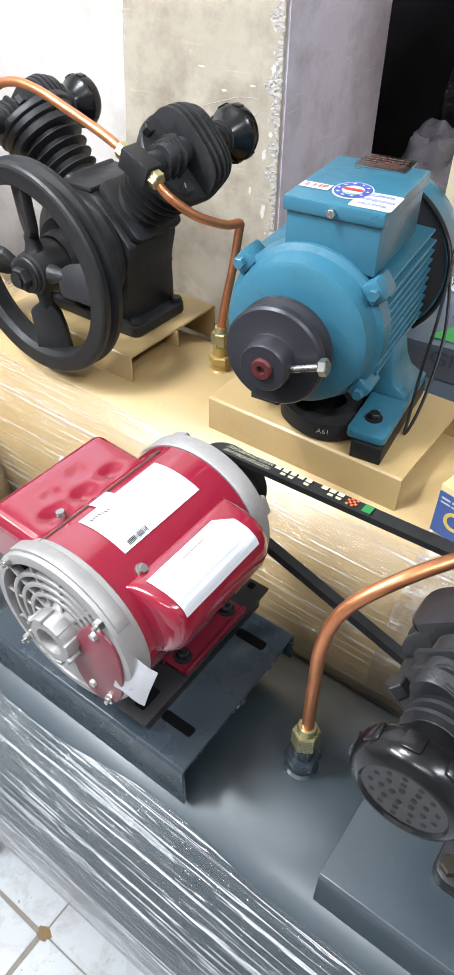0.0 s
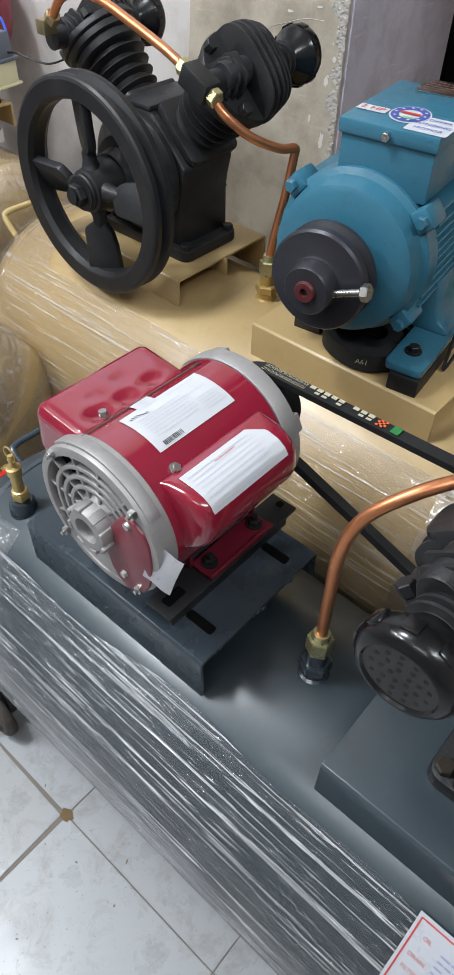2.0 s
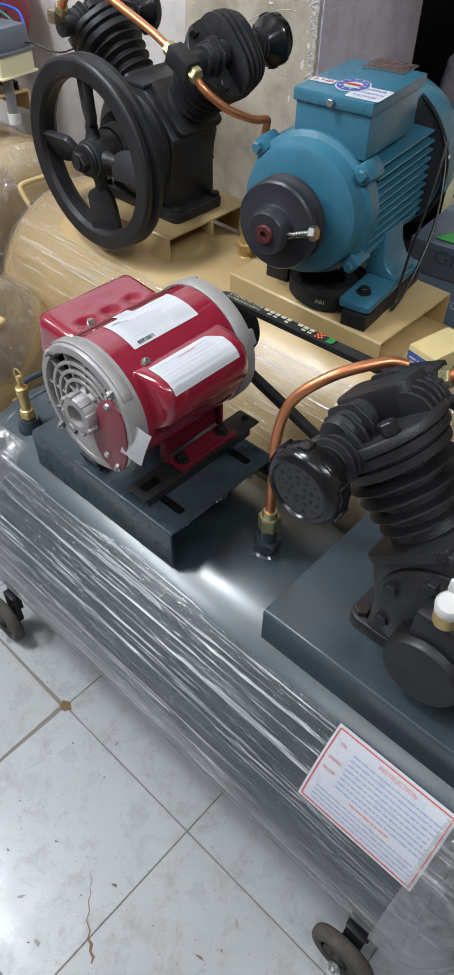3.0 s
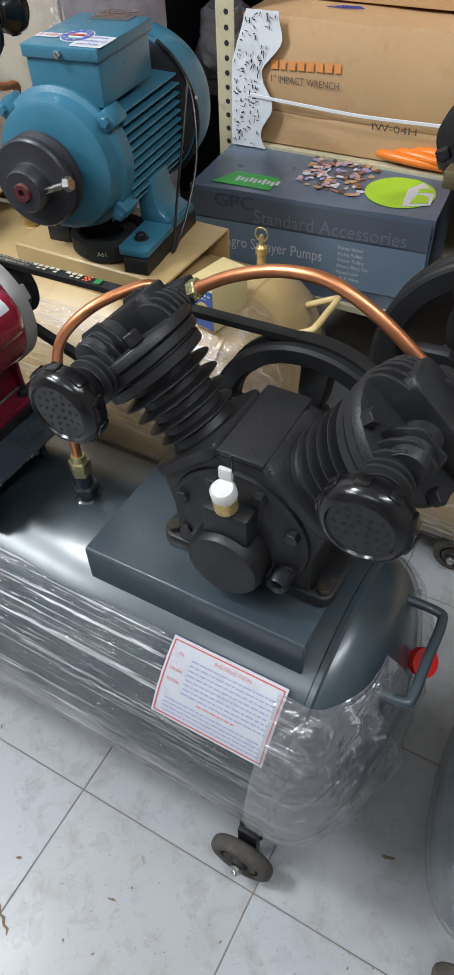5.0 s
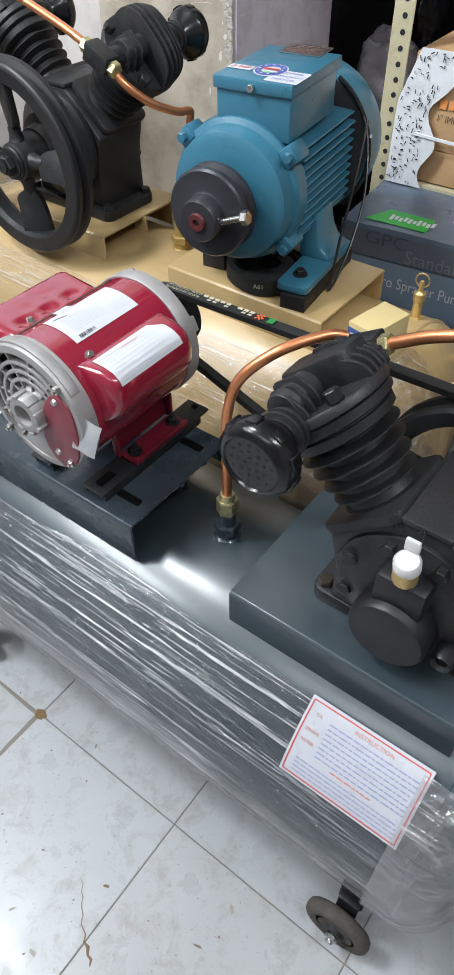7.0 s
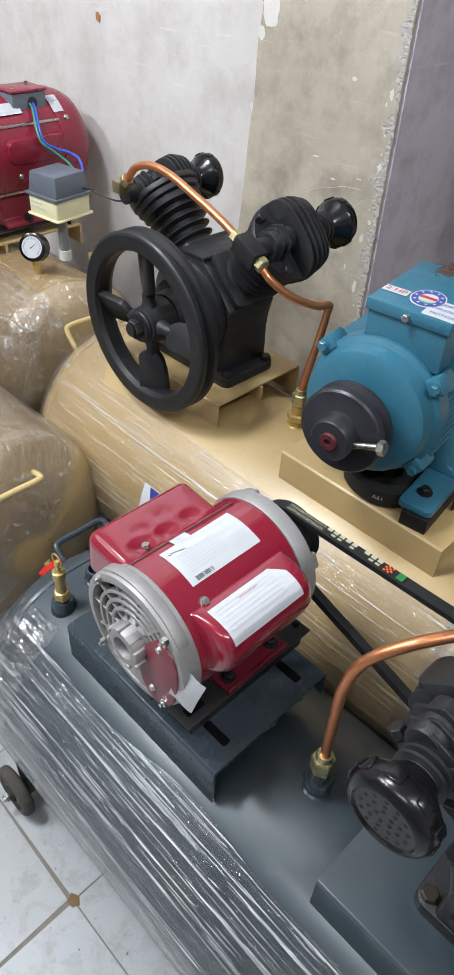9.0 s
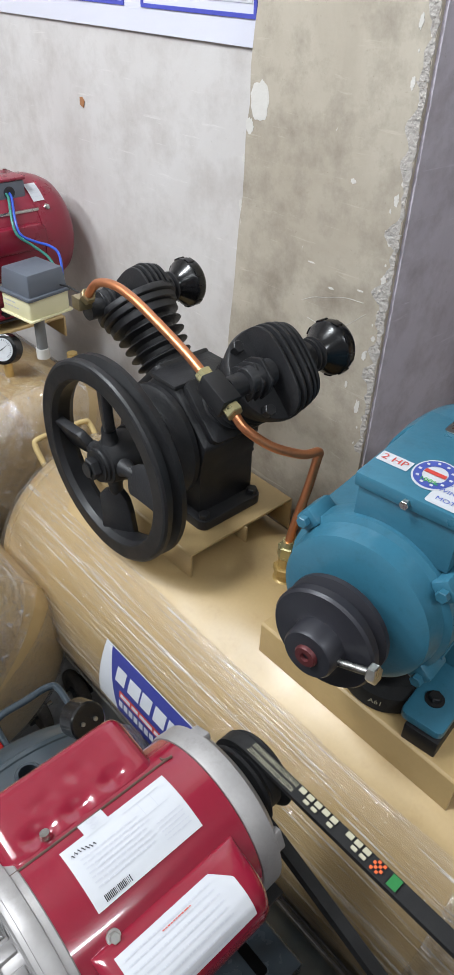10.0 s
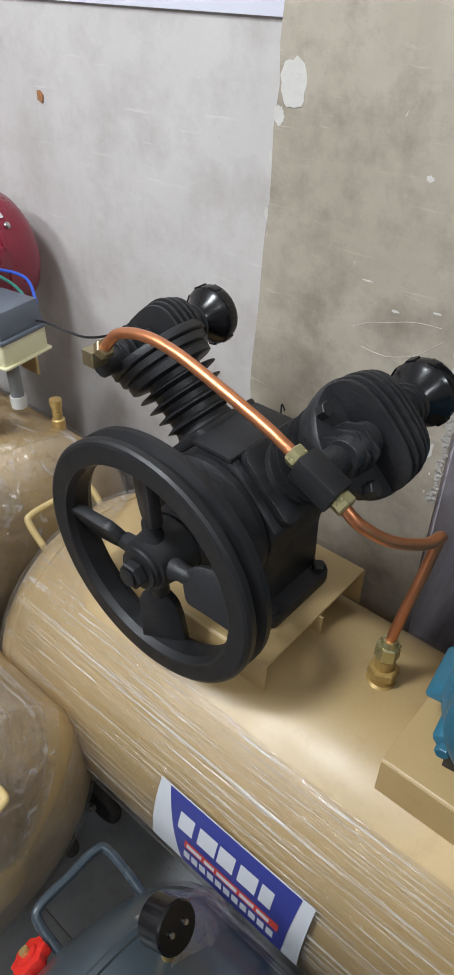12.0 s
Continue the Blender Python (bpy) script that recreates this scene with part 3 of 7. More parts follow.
for px0, px1 in ((-0.55, 0.235), (0.285, 0.568)):
    bm = B()
    add_box(bm, ((px0 + px1) / 2, -0.0025, 0.039), (px1 - px0, 0.002, 0.006))
    add_box(bm, (px0 + 0.003, -0.0025, 0.33), (0.006, 0.002, 0.576))
    add_box(bm, (px1 - 0.003, -0.0025, 0.33), (0.006, 0.002, 0.576))
    part("blue_border", bm, surface("border_blue", lin(74, 80, 176), 0.4), banner)
    part("picture", add_box(B(), ((px0 + px1) / 2, -0.0022, 0.33), (px1 - px0 - 0.02, 0.001, 0.55)), surface("picture_ground", lin(206, 208, 214), 0.4, vary=0.1), banner)
    r2 = random.Random(int(px1 * 100))
    for k in range(int((px1 - px0) / 0.05)):
        x = px0 + 0.05 + k * 0.05
        part("fitting_picture", prism(B(), rounded(0.03, r2.uniform(0.03, 0.06), 0.008), 0.001, axes((x, -0.0028, 0.085), (1, 0, 0), (0, 0, 1), (0, -1, 0))), M_BRASSPIC, banner)

# lamp fittings on the ceiling; the tubes are unseen, added for brightness
panel = thing("ceiling_panel_light", (LAMPS[0][0][0], LAMPS[0][0][1], CEIL), "white framed square panel light on the ceiling", "light")
part("frame", add_box(B(), (0, 0, -0.02), (0.64, 0.34, 0.04), 0.005), M_WHITE, panel)
part("diffuser", add_box(B(), (0, 0, -0.0415), (0.60, 0.30, 0.003)), M_TUBE, panel)
fitting = None
for (lx, ly), aim, watts, long, wide in LAMPS[1:]:
    if fitting is None:
        fitting = thing("ceiling_tube_light", (lx, ly, CEIL), "white batten with a lit fluorescent tube, unseen and added", "light", "ceiling tube lights")
        part("batten", add_box(B(), (0, 0, -0.025), (1.25, 0.06, 0.05), 0.006), M_WHITE, fitting)
        part("tube", rod(B(), (-0.6, 0, -0.075), (0.6, 0, -0.075), 0.013), M_TUBE, fitting)
    else:
        copy_thing(fitting, pose(lx, ly, CEIL))


# ---- tanks ----
def tank_profile(x0, x1, r, dome, grow=0.0, n=9):
    prof = []
    for k in range(n + 1):
        a = math.pi / 2 * k / n
        prof.append((x0 + dome - (dome + grow) * math.cos(a), (r + grow) * math.sin(a)))
    for k in range(n, -1, -1):
        a = math.pi / 2 * k / n
        prof.append((x1 - dome + (dome + grow) * math.cos(a), (r + grow) * math.sin(a)))
    return prof


def tank_shell(x0, x1, cz, r, dome):
    """Shell about the x axis: a rolled barrel and two dished ends."""
    bm = lathe(B(), tank_profile(x0, x1, r, dome), (0, 0, cz), (1, 0, 0), 72, closed=False)
    for xs in (x0 + dome, x1 - dome):
        lathe(bm, [(xs - 0.006, r - 0.001), (xs - 0.003, r + 0.0016), (xs + 0.003, r + 0.0016), (xs + 0.006, r - 0.001)], (0, 0, cz), (1, 0, 0), 72, closed=False)
    return bm


def film_shell(x0, x1, cz, r, dome, a0, a1, seed, top_from=None, lift=0.004, rough=1.0, cut=False):
    """Stretch film round the front and belly: angles from the top, growing to the front. Wrinkled, with a wavy rim; cut: it begins on the barrel, not at the western end."""
    bm = bmesh.new()
    nx, na = 90, int((a1 - a0) * (r + lift) / 0.0038)
    rng = random.Random(seed)
    ph = [rng.uniform(0, 50) for _ in range(4)]
    grid = []
    for i in range(nx + 1):
        x = x0 - 0.004 + (x1 - x0 + 0.008) * i / nx
        if x < x0 + dome and not cut:
            k = min(1.0, (x0 + dome - x) / (dome + lift))
            rr = (r + lift) * math.sqrt(max(0.0, 1 - k * k))
        elif x > x1 - dome:
            k = min(1.0, (x - x1 + dome) / (dome + lift))
            rr = (r + lift) * math.sqrt(max(0.0, 1 - k * k))
        else:
            rr = r + lift
        wave = rough * (0.03 * math.sin(x * 9 + ph[0]) + 0.02 * math.sin(x * 23 + ph[1]))
        lo = (top_from(x) if top_from else a0) + wave
        row = []
        for j in range(na + 1):
            a = lo + (a1 - lo) * j / na
            u1, u2 = j + rough * (9.0 * x + 2.5 * math.sin(x * 5 + ph[3])), j - rough * (13.0 * x - 3.0 * math.sin(x * 4 + ph[1]))
            m1 = max(0.12, min(1.0, 0.55 + 1.5 * noise.noise(Vector((x * 3.5 + ph[0], a * 2.2, 1.5)))))
            m2 = max(0.05, min(1.0, 0.45 + 1.8 * noise.noise(Vector((x * 4.2 + ph[2], a * 2.8, 7.5)))))
            w = m1 * noise.noise(Vector((x * 3.1 + ph[2], u1 * 0.71, ph[3]))) * 0.0022 + m2 * noise.noise(Vector((x * 5.0, u2 * 0.43, ph[1]))) * 0.0022
            q = max(0.0, rr + w * (0.4 + 0.6 * rough))
            row.append(bm.verts.new((x, -q * math.sin(a), cz + q * math.cos(a))))
        grid.append(row)
    for i in range(nx):
        for j in range(na):
            bm.faces.new((grid[i][j], grid[i + 1][j], grid[i + 1][j + 1], grid[i][j + 1]))
    return bm


def caster(parent, x, y, cz, r=0.048, label="dusty black wheel on a steel fork", out=-1):
    leg = part("leg", B_leg(x, y, cz, r, out), M_IRON_SMOOTH, parent)
    bm = lathe(B(), [(-0.0085, r * 0.62), (-0.0105, r * 0.72), (-0.0108, r - 0.009), (-0.0095, r - 0.0045), (-0.0065, r - 0.0012), (-0.002, r), (0.002, r), (0.0065, r - 0.0012), (0.0095, r - 0.0045), (0.0108, r - 0.009), (0.0105, r * 0.72), (0.0085, r * 0.62)], (x, y, r), (0, 1, 0), 48)
    wheel = part("wheel", bm, M_TYRE, parent, label)
    bm = lathe(B(), [(-0.014, 0.006), (-0.014, 0.013), (-0.006, 0.016), (-0.005, r * 0.5), (-0.0085, r * 0.55), (-0.0085, r * 0.62), (0.0085, r * 0.62), (0.0085, r * 0.55), (0.005, r * 0.5), (0.006, 0.016), (0.014, 0.013), (0.014, 0.006)], (x, y, r), (0, 1, 0), 24)
    part("rim", bm, M_RUBBER, wheel)
    bm = rod(B(), (x, y - 0.026, r), (x, y + 0.030, r), 0.005, seg=12)
    hexnut(bm, (x, y - 0.022, r), (x, y - 0.015, r), 0.009)
    part("axle", bm, M_STEEL, wheel)


def B_leg(x, y, cz, r, out):
    bm = B()
    add_box(bm, (x, y - out * 0.03, (cz + r) / 2 + 0.02), (0.036, 0.006, cz - r), 0.002)
    add_box(bm, (x, y - out * 0.022, r + 0.02), (0.03, 0.012, 0.07), 0.002)
    return bm


def handle(parent, x, y, z, width, reach, mat, sx=1, r=0.0055, rise=0.0):
    """A bent rod handle at a tank's end: out along x, across in y."""
    pts = [(x - sx * 0.02, y, z), (x + sx * reach * 0.75, y, z + rise * 0.8), (x + sx * reach, y + 0.012, z + rise), (x + sx * reach, y + width / 2, z + rise),
           (x + sx * reach, y + width - 0.012, z + rise), (x + sx * reach * 0.75, y + width, z + rise * 0.8), (x - sx * 0.02, y + width, z)]
    part("handle", tube(B(), pts, r, 10, 6), mat, parent, "bent steel rod handle")


def relief_valve(parent, x, y, z, s=1.0):
    bm = lathe(B(), [(0, 0.008), (0.008, 0.008), (0.009, 0.010), (0.018, 0.010), (0.019, 0.0075), (0.045, 0.0075), (0.047, 0.0095), (0.058, 0.0095), (0.060, 0.006), (0.066, 0.0035), (0.072, 0.005), (0.078, 0.003)],
               (x, y, z), (0, 0, 1), 16)
    hexnut(bm, (x, y, z + 0.004), (x, y, z + 0.016), 0.012)
    v = part("relief_valve", bm, M_BRASS, parent, "brass safety valve with a pull ring")
    ring = [(x + 0.011 * math.cos(k * math.tau / 14), y, z + 0.079 + 0.011 * math.sin(k * math.tau / 14)) for k in range(15)]
    part("pull_ring", tube(B(), ring, 0.0012, 6, 1), M_BRASS, v)
    return v


def union_nut(parent, x, y, z, low, top, mat_low=None):
    """The stacked hexagons where a pipe enters a tank."""
    bm = B()
    lathe(bm, [(0, 0.0175), (0.004, 0.0175), (0.006, 0.0145), (0.022, 0.0145), (0.024, 0.0115), (low, 0.0115)], (x, y, z), (0, 0, 1), 24)
    hexnut(bm, (x, y, z + 0.014), (x, y, z + 0.028), 0.0180)
    part("tank_socket", bm, mat_low or M_BRASS, parent)
    bm = B()
    hexnut(bm, (x, y, z + low), (x, y, z + top - 0.008), 0.0140)
    rod(bm, (x, y, z + top - 0.009), (x, y, z + top), 0.0105, 0.0085, 20)
    part("union_nut", bm, M_GREENBRASS, parent, "six-sided brass union nut")
    rw2 = random.Random(int(x * -1000))
    for k in range(12):
        a = math.tau * k / 12
        bead = B()
        bmesh.ops.create_icosphere(bead, subdivisions=1, radius=rw2.uniform(0.0022, 0.0032))
        bmesh.ops.translate(bead, vec=(x + 0.0185 * math.cos(a), y + 0.0185 * math.sin(a), z + 0.0015), verts=bead.verts)
        part("weld_bead", bead, M_GREY if mat_low is M_GREY_DARK else M_GOLD, parent)


# grey tank
GX0, GX1, GCY, GCZ, GR, GD = -0.610, 0.405, 0.212, 0.268, 0.193, 0.085
grey_tank = thing("air_receiver_tank", (0, GCY, 0), "dark grey enamelled air tank wrapped in clear film, on small wheels", "air tank", "air tanks")
shell = part("shell", tank_shell(GX0, GX1, GCZ, GR, GD), M_GREY, grey_tank)
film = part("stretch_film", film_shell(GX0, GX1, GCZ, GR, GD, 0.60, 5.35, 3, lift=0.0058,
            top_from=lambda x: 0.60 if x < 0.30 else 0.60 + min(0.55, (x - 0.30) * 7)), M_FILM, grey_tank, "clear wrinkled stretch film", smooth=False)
bm = film_shell(GX0 + 0.02, -0.40, GCZ, GR, GD, 0.42, 1.5, 61, lift=0.010)
for v in bm.verts:
    v.co += Vector((0, -1, 0.6)) * 0.006 * (noise.noise(v.co * 24) + 0.3)
part("loose_film", bm, M_LOOSE, grey_tank, "crumpled loose end of clear film")
bm = film_shell(GX0 + 0.02, -0.42, GCZ, GR, GD, -1.5, -0.42, 63, lift=0.010)
for v in bm.verts:
    v.co += Vector((0, 1, 0.6)) * 0.007 * (noise.noise(v.co * 22) + 0.3)
part("loose_film", bm, M_LOOSE, grey_tank, "crumpled loose end of clear film")
def film_rim(x):
    """Where the loose film over the tank's end begins: all that lies under a level rim."""
    k = max(0.0, (x - (GX1 - GD)) / (GD + 0.012))
    return math.acos(min(1.0, 0.170 / max(0.171, (GR + 0.012) * math.sqrt(max(0.0, 1 - k * k)))))


bm = film_shell(0.292, GX1 + 0.010, GCZ, GR + 0.003, GD + 0.010, 0.3, 5.2, 67, lift=0.007, top_from=film_rim, cut=True)
for v in bm.verts:
    k = max(0.0, (v.co.x - 0.31) / 0.11)
    side = Vector((0.8, v.co.y, v.co.z - GCZ)).normalized()
    v.co += side * (0.010 * k * noise.noise(v.co * 17) + 0.005 * k * noise.noise(v.co * 43 + Vector((5, 0, 0))) + 0.004 * k)
part("loose_film", bm, M_LOOSE_HAZY, grey_tank, "crumpled loose clear film over the tank's end")
for x in (-0.500, 0.275):
    caster(grey_tank, x, 0.022 - GCY, 0.17, out=-1)
    caster(grey_tank, x, 0.402 - GCY, 0.17, out=1)
handle(grey_tank, GX0 + 0.02, 0.235 - GCY, 0.375, 0.10, 0.045, M_GREY_DARK, -1, rise=0.03)
handle(grey_tank, 0.372, 0.164 - GCY, 0.400, 0.133, 0.042, M_GREY, 1, r=0.0062)
part("valve_boss", lathe(B(), [(0, 0.019), (0.014, 0.018), (0.022, 0.014)], (-0.479, 0.155 - GCY, 0.446), (0, 0, 1), 24), M_GREY_DARK, grey_tank)
relief_valve(grey_tank, -0.479, 0.155 - GCY, 0.467)
bm = lathe(B(), [(0, 0.0195), (0.005, 0.0195), (0.007, 0.0165), (0.024, 0.0165), (0.026, 0.015), (0.026, 0.0115), (0.004, 0.011)], (-0.484, 0.218 - GCY, GCZ + GR - 0.004), (0, 0, 1), 24)
part("open_port", bm, M_GREY_DARK, grey_tank, "open threaded port")
bm = B()
lathe(bm, [(-0.014, 0.0225), (-0.012, 0.0245), (0.014, 0.0245), (0.016, 0.0225), (0.0158, 0.0200)], (-0.490, 0.300 - GCY, 0.508), (0.85, 0.12, 0.50), 32)
gauge = part("pressure_gauge", bm, M_BLACK, grey_tank, "black pressure gauge seen from its back")
ga = Vector((0.85, 0.12, 0.50)).normalized()
for q in (Vector((0.0, 0.97, -0.24)), Vector((0.0, -0.97, 0.24))):
    c = Vector((-0.490, 0.300 - GCY, 0.508)) + ga * 0.0158 + q * 0.009
    part("back_screw", rod(B(), c, c + ga * 0.003, 0.0028, seg=10), M_STEEL, gauge)
part("stem", rod(B(), (-0.487, 0.296 - GCY, 0.44), (-0.487, 0.296 - GCY, 0.49), 0.007), M_BRASS, gauge)
kd = Vector((-0.62, -0.15, 0.77)).normalized()
ka, ku, kw = basis(kd)
bm = rod(B(), Vector((-0.590, 0.215 - GCY, 0.365)), Vector((-0.590, 0.215 - GCY, 0.365)) + kd * 0.024, 0.007, seg=14)
lobes = [(0.0205 * (1 + 0.075 * math.cos(8 * q)) * math.cos(q), 0.0205 * (1 + 0.075 * math.cos(8 * q)) * math.sin(q)) for q in [k * math.tau / 64 for k in range(64)]]
prism(bm, lobes, 0.013, axes(Vector((-0.590, 0.215 - GCY, 0.365)) + kd * 0.022, ku, kw, kd), 0.0016)
lathe(bm, [(0.0345, 0.012), (0.0375, 0.011), (0.0385, 0.008)], Vector((-0.590, 0.215 - GCY, 0.365)), kd, 20)
valve = part("drain_valve", bm, M_VALVERED, grey_tank, "red plastic valve knob")
part("spindle", rod(B(), Vector((-0.590, 0.215 - GCY, 0.365)) + kd * 0.037, Vector((-0.590, 0.215 - GCY, 0.365)) + kd * 0.043, 0.0055), M_BRASS, valve)
bm = lathe(B(), [(0, 0.006), (0.022, 0.006), (0.022, 0.018), (0.034, 0.019), (0.036, 0.006)], (0.392, 0.262 - GCY, 0.332), (0.55, -0.30, 0.62), 14)
part("drain_valve", bm, M_VALVERED, grey_tank, "red plastic valve knob")
union_nut(grey_tank, -0.052, 0.214 - GCY, GCZ + GR - 0.004, 0.046, 0.078, M_GREY_DARK)

# pump saddle and motor bracket on the grey tank
PZ = 0.493
bm = channel(0.122 - GCY, 0.330 - GCY, PZ, 0.019, 0.301, 0.072)
part("pump_saddle", bm, M_GREY, grey_tank, "folded grey steel saddle")
BZ = 0.511
bm = channel(0.116 - GCY, 0.312 - GCY, BZ, -0.4045, -0.1255, 0.064, 0.042)
bracket = part("motor_bracket", bm, M_GREY_DARK, grey_tank, "folded dark steel motor bracket with slots")
for x in (-0.36, -0.16):
    part("bracket_leg", add_box(B(), (x, 0.245 - GCY, 0.480), (0.03, 0.004, 0.058), 0.001), M_GREY_DARK, bracket)
for sx, sy in ((-0.160, 0.153), (-0.160, 0.277), (-0.345, 0.153), (-0.345, 0.277)):
    part("slot", prism(B(), rounded(0.036, 0.011, 0.003), 0.0012, axes((sx, sy - GCY, BZ), (1, 0, 0), (0, 1, 0), (0, 0, 1))), M_HOLE_SHADE, bracket)
for k, (wx, wy, wz) in enumerate(((-0.1250, 0.205, BZ - 0.003), (-0.1248, 0.214, BZ - 0.006), (-0.1252, 0.262, BZ - 0.004))):
    bm = B()
    bmesh.ops.create_icosphere(bm, subdivisions=2, radius=0.0026)
    for v in bm.verts:
        v.co = Vector((v.co.x * 0.7, v.co.y * 1.5, v.co.z)) * (1 + 0.35 * noise.noise(v.co * 900 + Vector((k, 0, 0)))) + Vector((wx, wy - GCY, wz))
    part("weld_bead", bm, M_GREY, bracket)

rc2 = random.Random(27)
for k in range(13):
    burr = B()
    bmesh.ops.create_icosphere(burr, subdivisions=1, radius=rc2.uniform(0.0009, 0.0019))
    bmesh.ops.translate(burr, vec=(-0.1252, 0.135 + k * 0.0124 + rc2.uniform(-0.004, 0.004) - GCY, BZ - 0.0022), verts=burr.verts)
    part("cut_burr", burr, M_GREY, bracket)

# instruction sticker
rl = random.Random(12)
lab = on_tube(0.2245, 0, GCZ, GR + 0.0080, "x", math.radians(47))
sticker = part("instruction_sticker", bend(sheet(B(), -0.0725, 0.0725, -0.048, 0.048, 10, 14), lab), M_PAPER_DULL, grey_tank, "white instruction sticker with a red border and red heading")
bm = B()
for y in (-0.044, 0.044):
    sheet(bm, -0.069, 0.069, y - 0.0007, y + 0.0007, 10, 1)
for x in (-0.069, 0.069):
    sheet(bm, x - 0.0007, x + 0.0007, -0.044, 0.044, 1, 12)
part("border", bend(bm, lab, 0.0006), M_PRINTRED, sticker)
bm = letters("INSTRUCTION", 0.0072)
bmesh.ops.translate(bm, vec=(0.008, 0.037, 0), verts=bm.verts)
part("red_heading", bend(bm, lab, 0.0006), M_PRINTPINK, sticker)
for w, y in (("OIL", 0.031), ("DRAIN", 0.012), ("FILTER", -0.001)):
    t = letters(w, 0.0055)
    bmesh.ops.translate(t, vec=(-0.056, y, 0), verts=t.verts)
    part("red_word", bend(t, lab, 0.0006), M_PRINTPINK, sticker)
part("red_line", bend(bars(B(), -0.02, 0.03, -0.016, 0.0024, rl), lab, 0.0006), M_PRINTPINK, sticker)
bm = B()
for k in range(8):
    bars(bm, -0.042, 0.064, 0.029 - k * 0.0056, 0.0024, rl)
for k in range(4):
    bars(bm, -0.06, 0.064, -0.023 - k * 0.0052, 0.0022, rl)
part("printed_text", bend(bm, lab, 0.0006), M_PRINTBLUE, sticker)

# gold tank
AX0, AX1, ACY, ACZ, AR, AD = -1.030, 0.075, 0.620, 0.350, 0.210, 0.090
gold_tank = thing("air_receiver_tank", (0, ACY, 0), "gold painted air tank with film-wrapped front, standing by the wall", "air tank", "air tanks")
part("shell", tank_shell(AX0, AX1, ACZ, AR, AD), M_GOLD, gold_tank)
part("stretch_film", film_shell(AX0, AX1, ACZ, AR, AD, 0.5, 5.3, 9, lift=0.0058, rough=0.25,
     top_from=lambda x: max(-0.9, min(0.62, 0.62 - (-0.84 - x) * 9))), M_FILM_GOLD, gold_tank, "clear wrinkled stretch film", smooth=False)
for x in (-0.85, -0.10):
    caster(gold_tank, x, -0.15, 0.22, out=-1)
    caster(gold_tank, x, 0.15, 0.22, out=1)
handle(gold_tank, AX0 + 0.02, 0.545 - ACY, 0.50, 0.12, 0.02, M_GOLD_END, -1, rise=0.045)
handle(gold_tank, AX1 - 0.015, 0.60 - ACY, 0.50, 0.10, 0.035, M_GOLD_END, 1, rise=0.03)
relief_valve(gold_tank, -0.036, 0.682 - ACY, 0.535)
bm = lathe(B(), [(0, 0.006), (0.02, 0.006), (0.022, 0.020), (0.034, 0.021), (0.037, 0.006)], (0.068, 0.60 - ACY, 0.33), (1, 0, 0), 14)
part("drain_valve", bm, M_VALVERED, gold_tank, "red plastic valve knob")
union_nut(gold_tank, -0.468, 0.634 - ACY, ACZ + AR - 0.004, 0.044, 0.074, M_DULLGOLD)
SZ = 0.588
bm = channel(0.539 - ACY, 0.751 - ACY, SZ, -0.838, -0.566, 0.062)
saddle = part("pump_saddle", bm, M_GOLD, gold_tank, "folded gold steel saddle")
part("saddle_leg", add_box(B(), (-0.575, 0.645 - ACY, SZ - 0.022), (0.03, 0.004, 0.040), 0.001), M_GOLD, saddle)
bm = channel(0.526 - ACY, 0.722 - ACY, SZ + 0.002, -0.408, -0.116, 0.060)
saddle = part("motor_bracket", bm, M_GOLD, gold_tank, "folded gold steel motor bracket")
part("saddle_leg", add_box(B(), (-0.165, 0.62 - ACY, SZ - 0.022), (0.004, 0.16, 0.042), 0.001), M_GOLD, saddle)
bm = film_shell(-0.06, AX1 + 0.006, ACZ, AR, AD + 0.01, 0.15, 1.9, 71, lift=0.007, cut=True)
for v in bm.verts:
    v.co += Vector((0.5, -0.4, 0.7)) * (0.008 * noise.noise(v.co * 21) + 0.005 * noise.noise(v.co * 55))
part("loose_film", bm, M_LOOSE, gold_tank, "crumpled scraps of clear film")
# banner sticker on the gold tank, seen through the film
deal = on_tube(-0.512, 0, ACZ, AR + 0.0082, "x", math.radians(77))
sticker = part("dealer_sticker", B(), M_PAPER, gold_tank, "white sticker with a slanted navy panel and pale bars")
bm = sheet(B(), -0.112, 0.112, -0.056, 0.050, 18, 12)
sticker.data = finish(bend(bm, deal), M_PAPER)
bm = sheet(B(), -1.0, 1.0, -0.0545, 0.0485, 16, 10)
for v in bm.verts:
    k = (v.co.y + 0.0545) / 0.103
    v.co.x = -0.062 - 0.034 * k + (v.co.x + 1) / 2 * (0.152 + 0.040 * k)
part("navy_panel", bend(bm, deal, 0.0006), M_NAVY, sticker)
bm = B()
for k, (w, low) in enumerate(((0.0225, 0.0), (0.0270, 0.0), (0.0235, 0.0), (0.0255, 0.0), (0.0170, 0.0))):
    x = -0.072 + k * 0.0305
    t = sheet(B(), x, x + w, 0.003, 0.029, 2, 3)
    join(bm, t)
part("pale_print", bend(bm, deal, 0.0011), M_PAPER, sticker)
part("red_print", bend(sheet(B(), -0.058, 0.082, -0.0205, -0.0075, 12, 2), deal, 0.0011), M_PRINTRED, sticker)
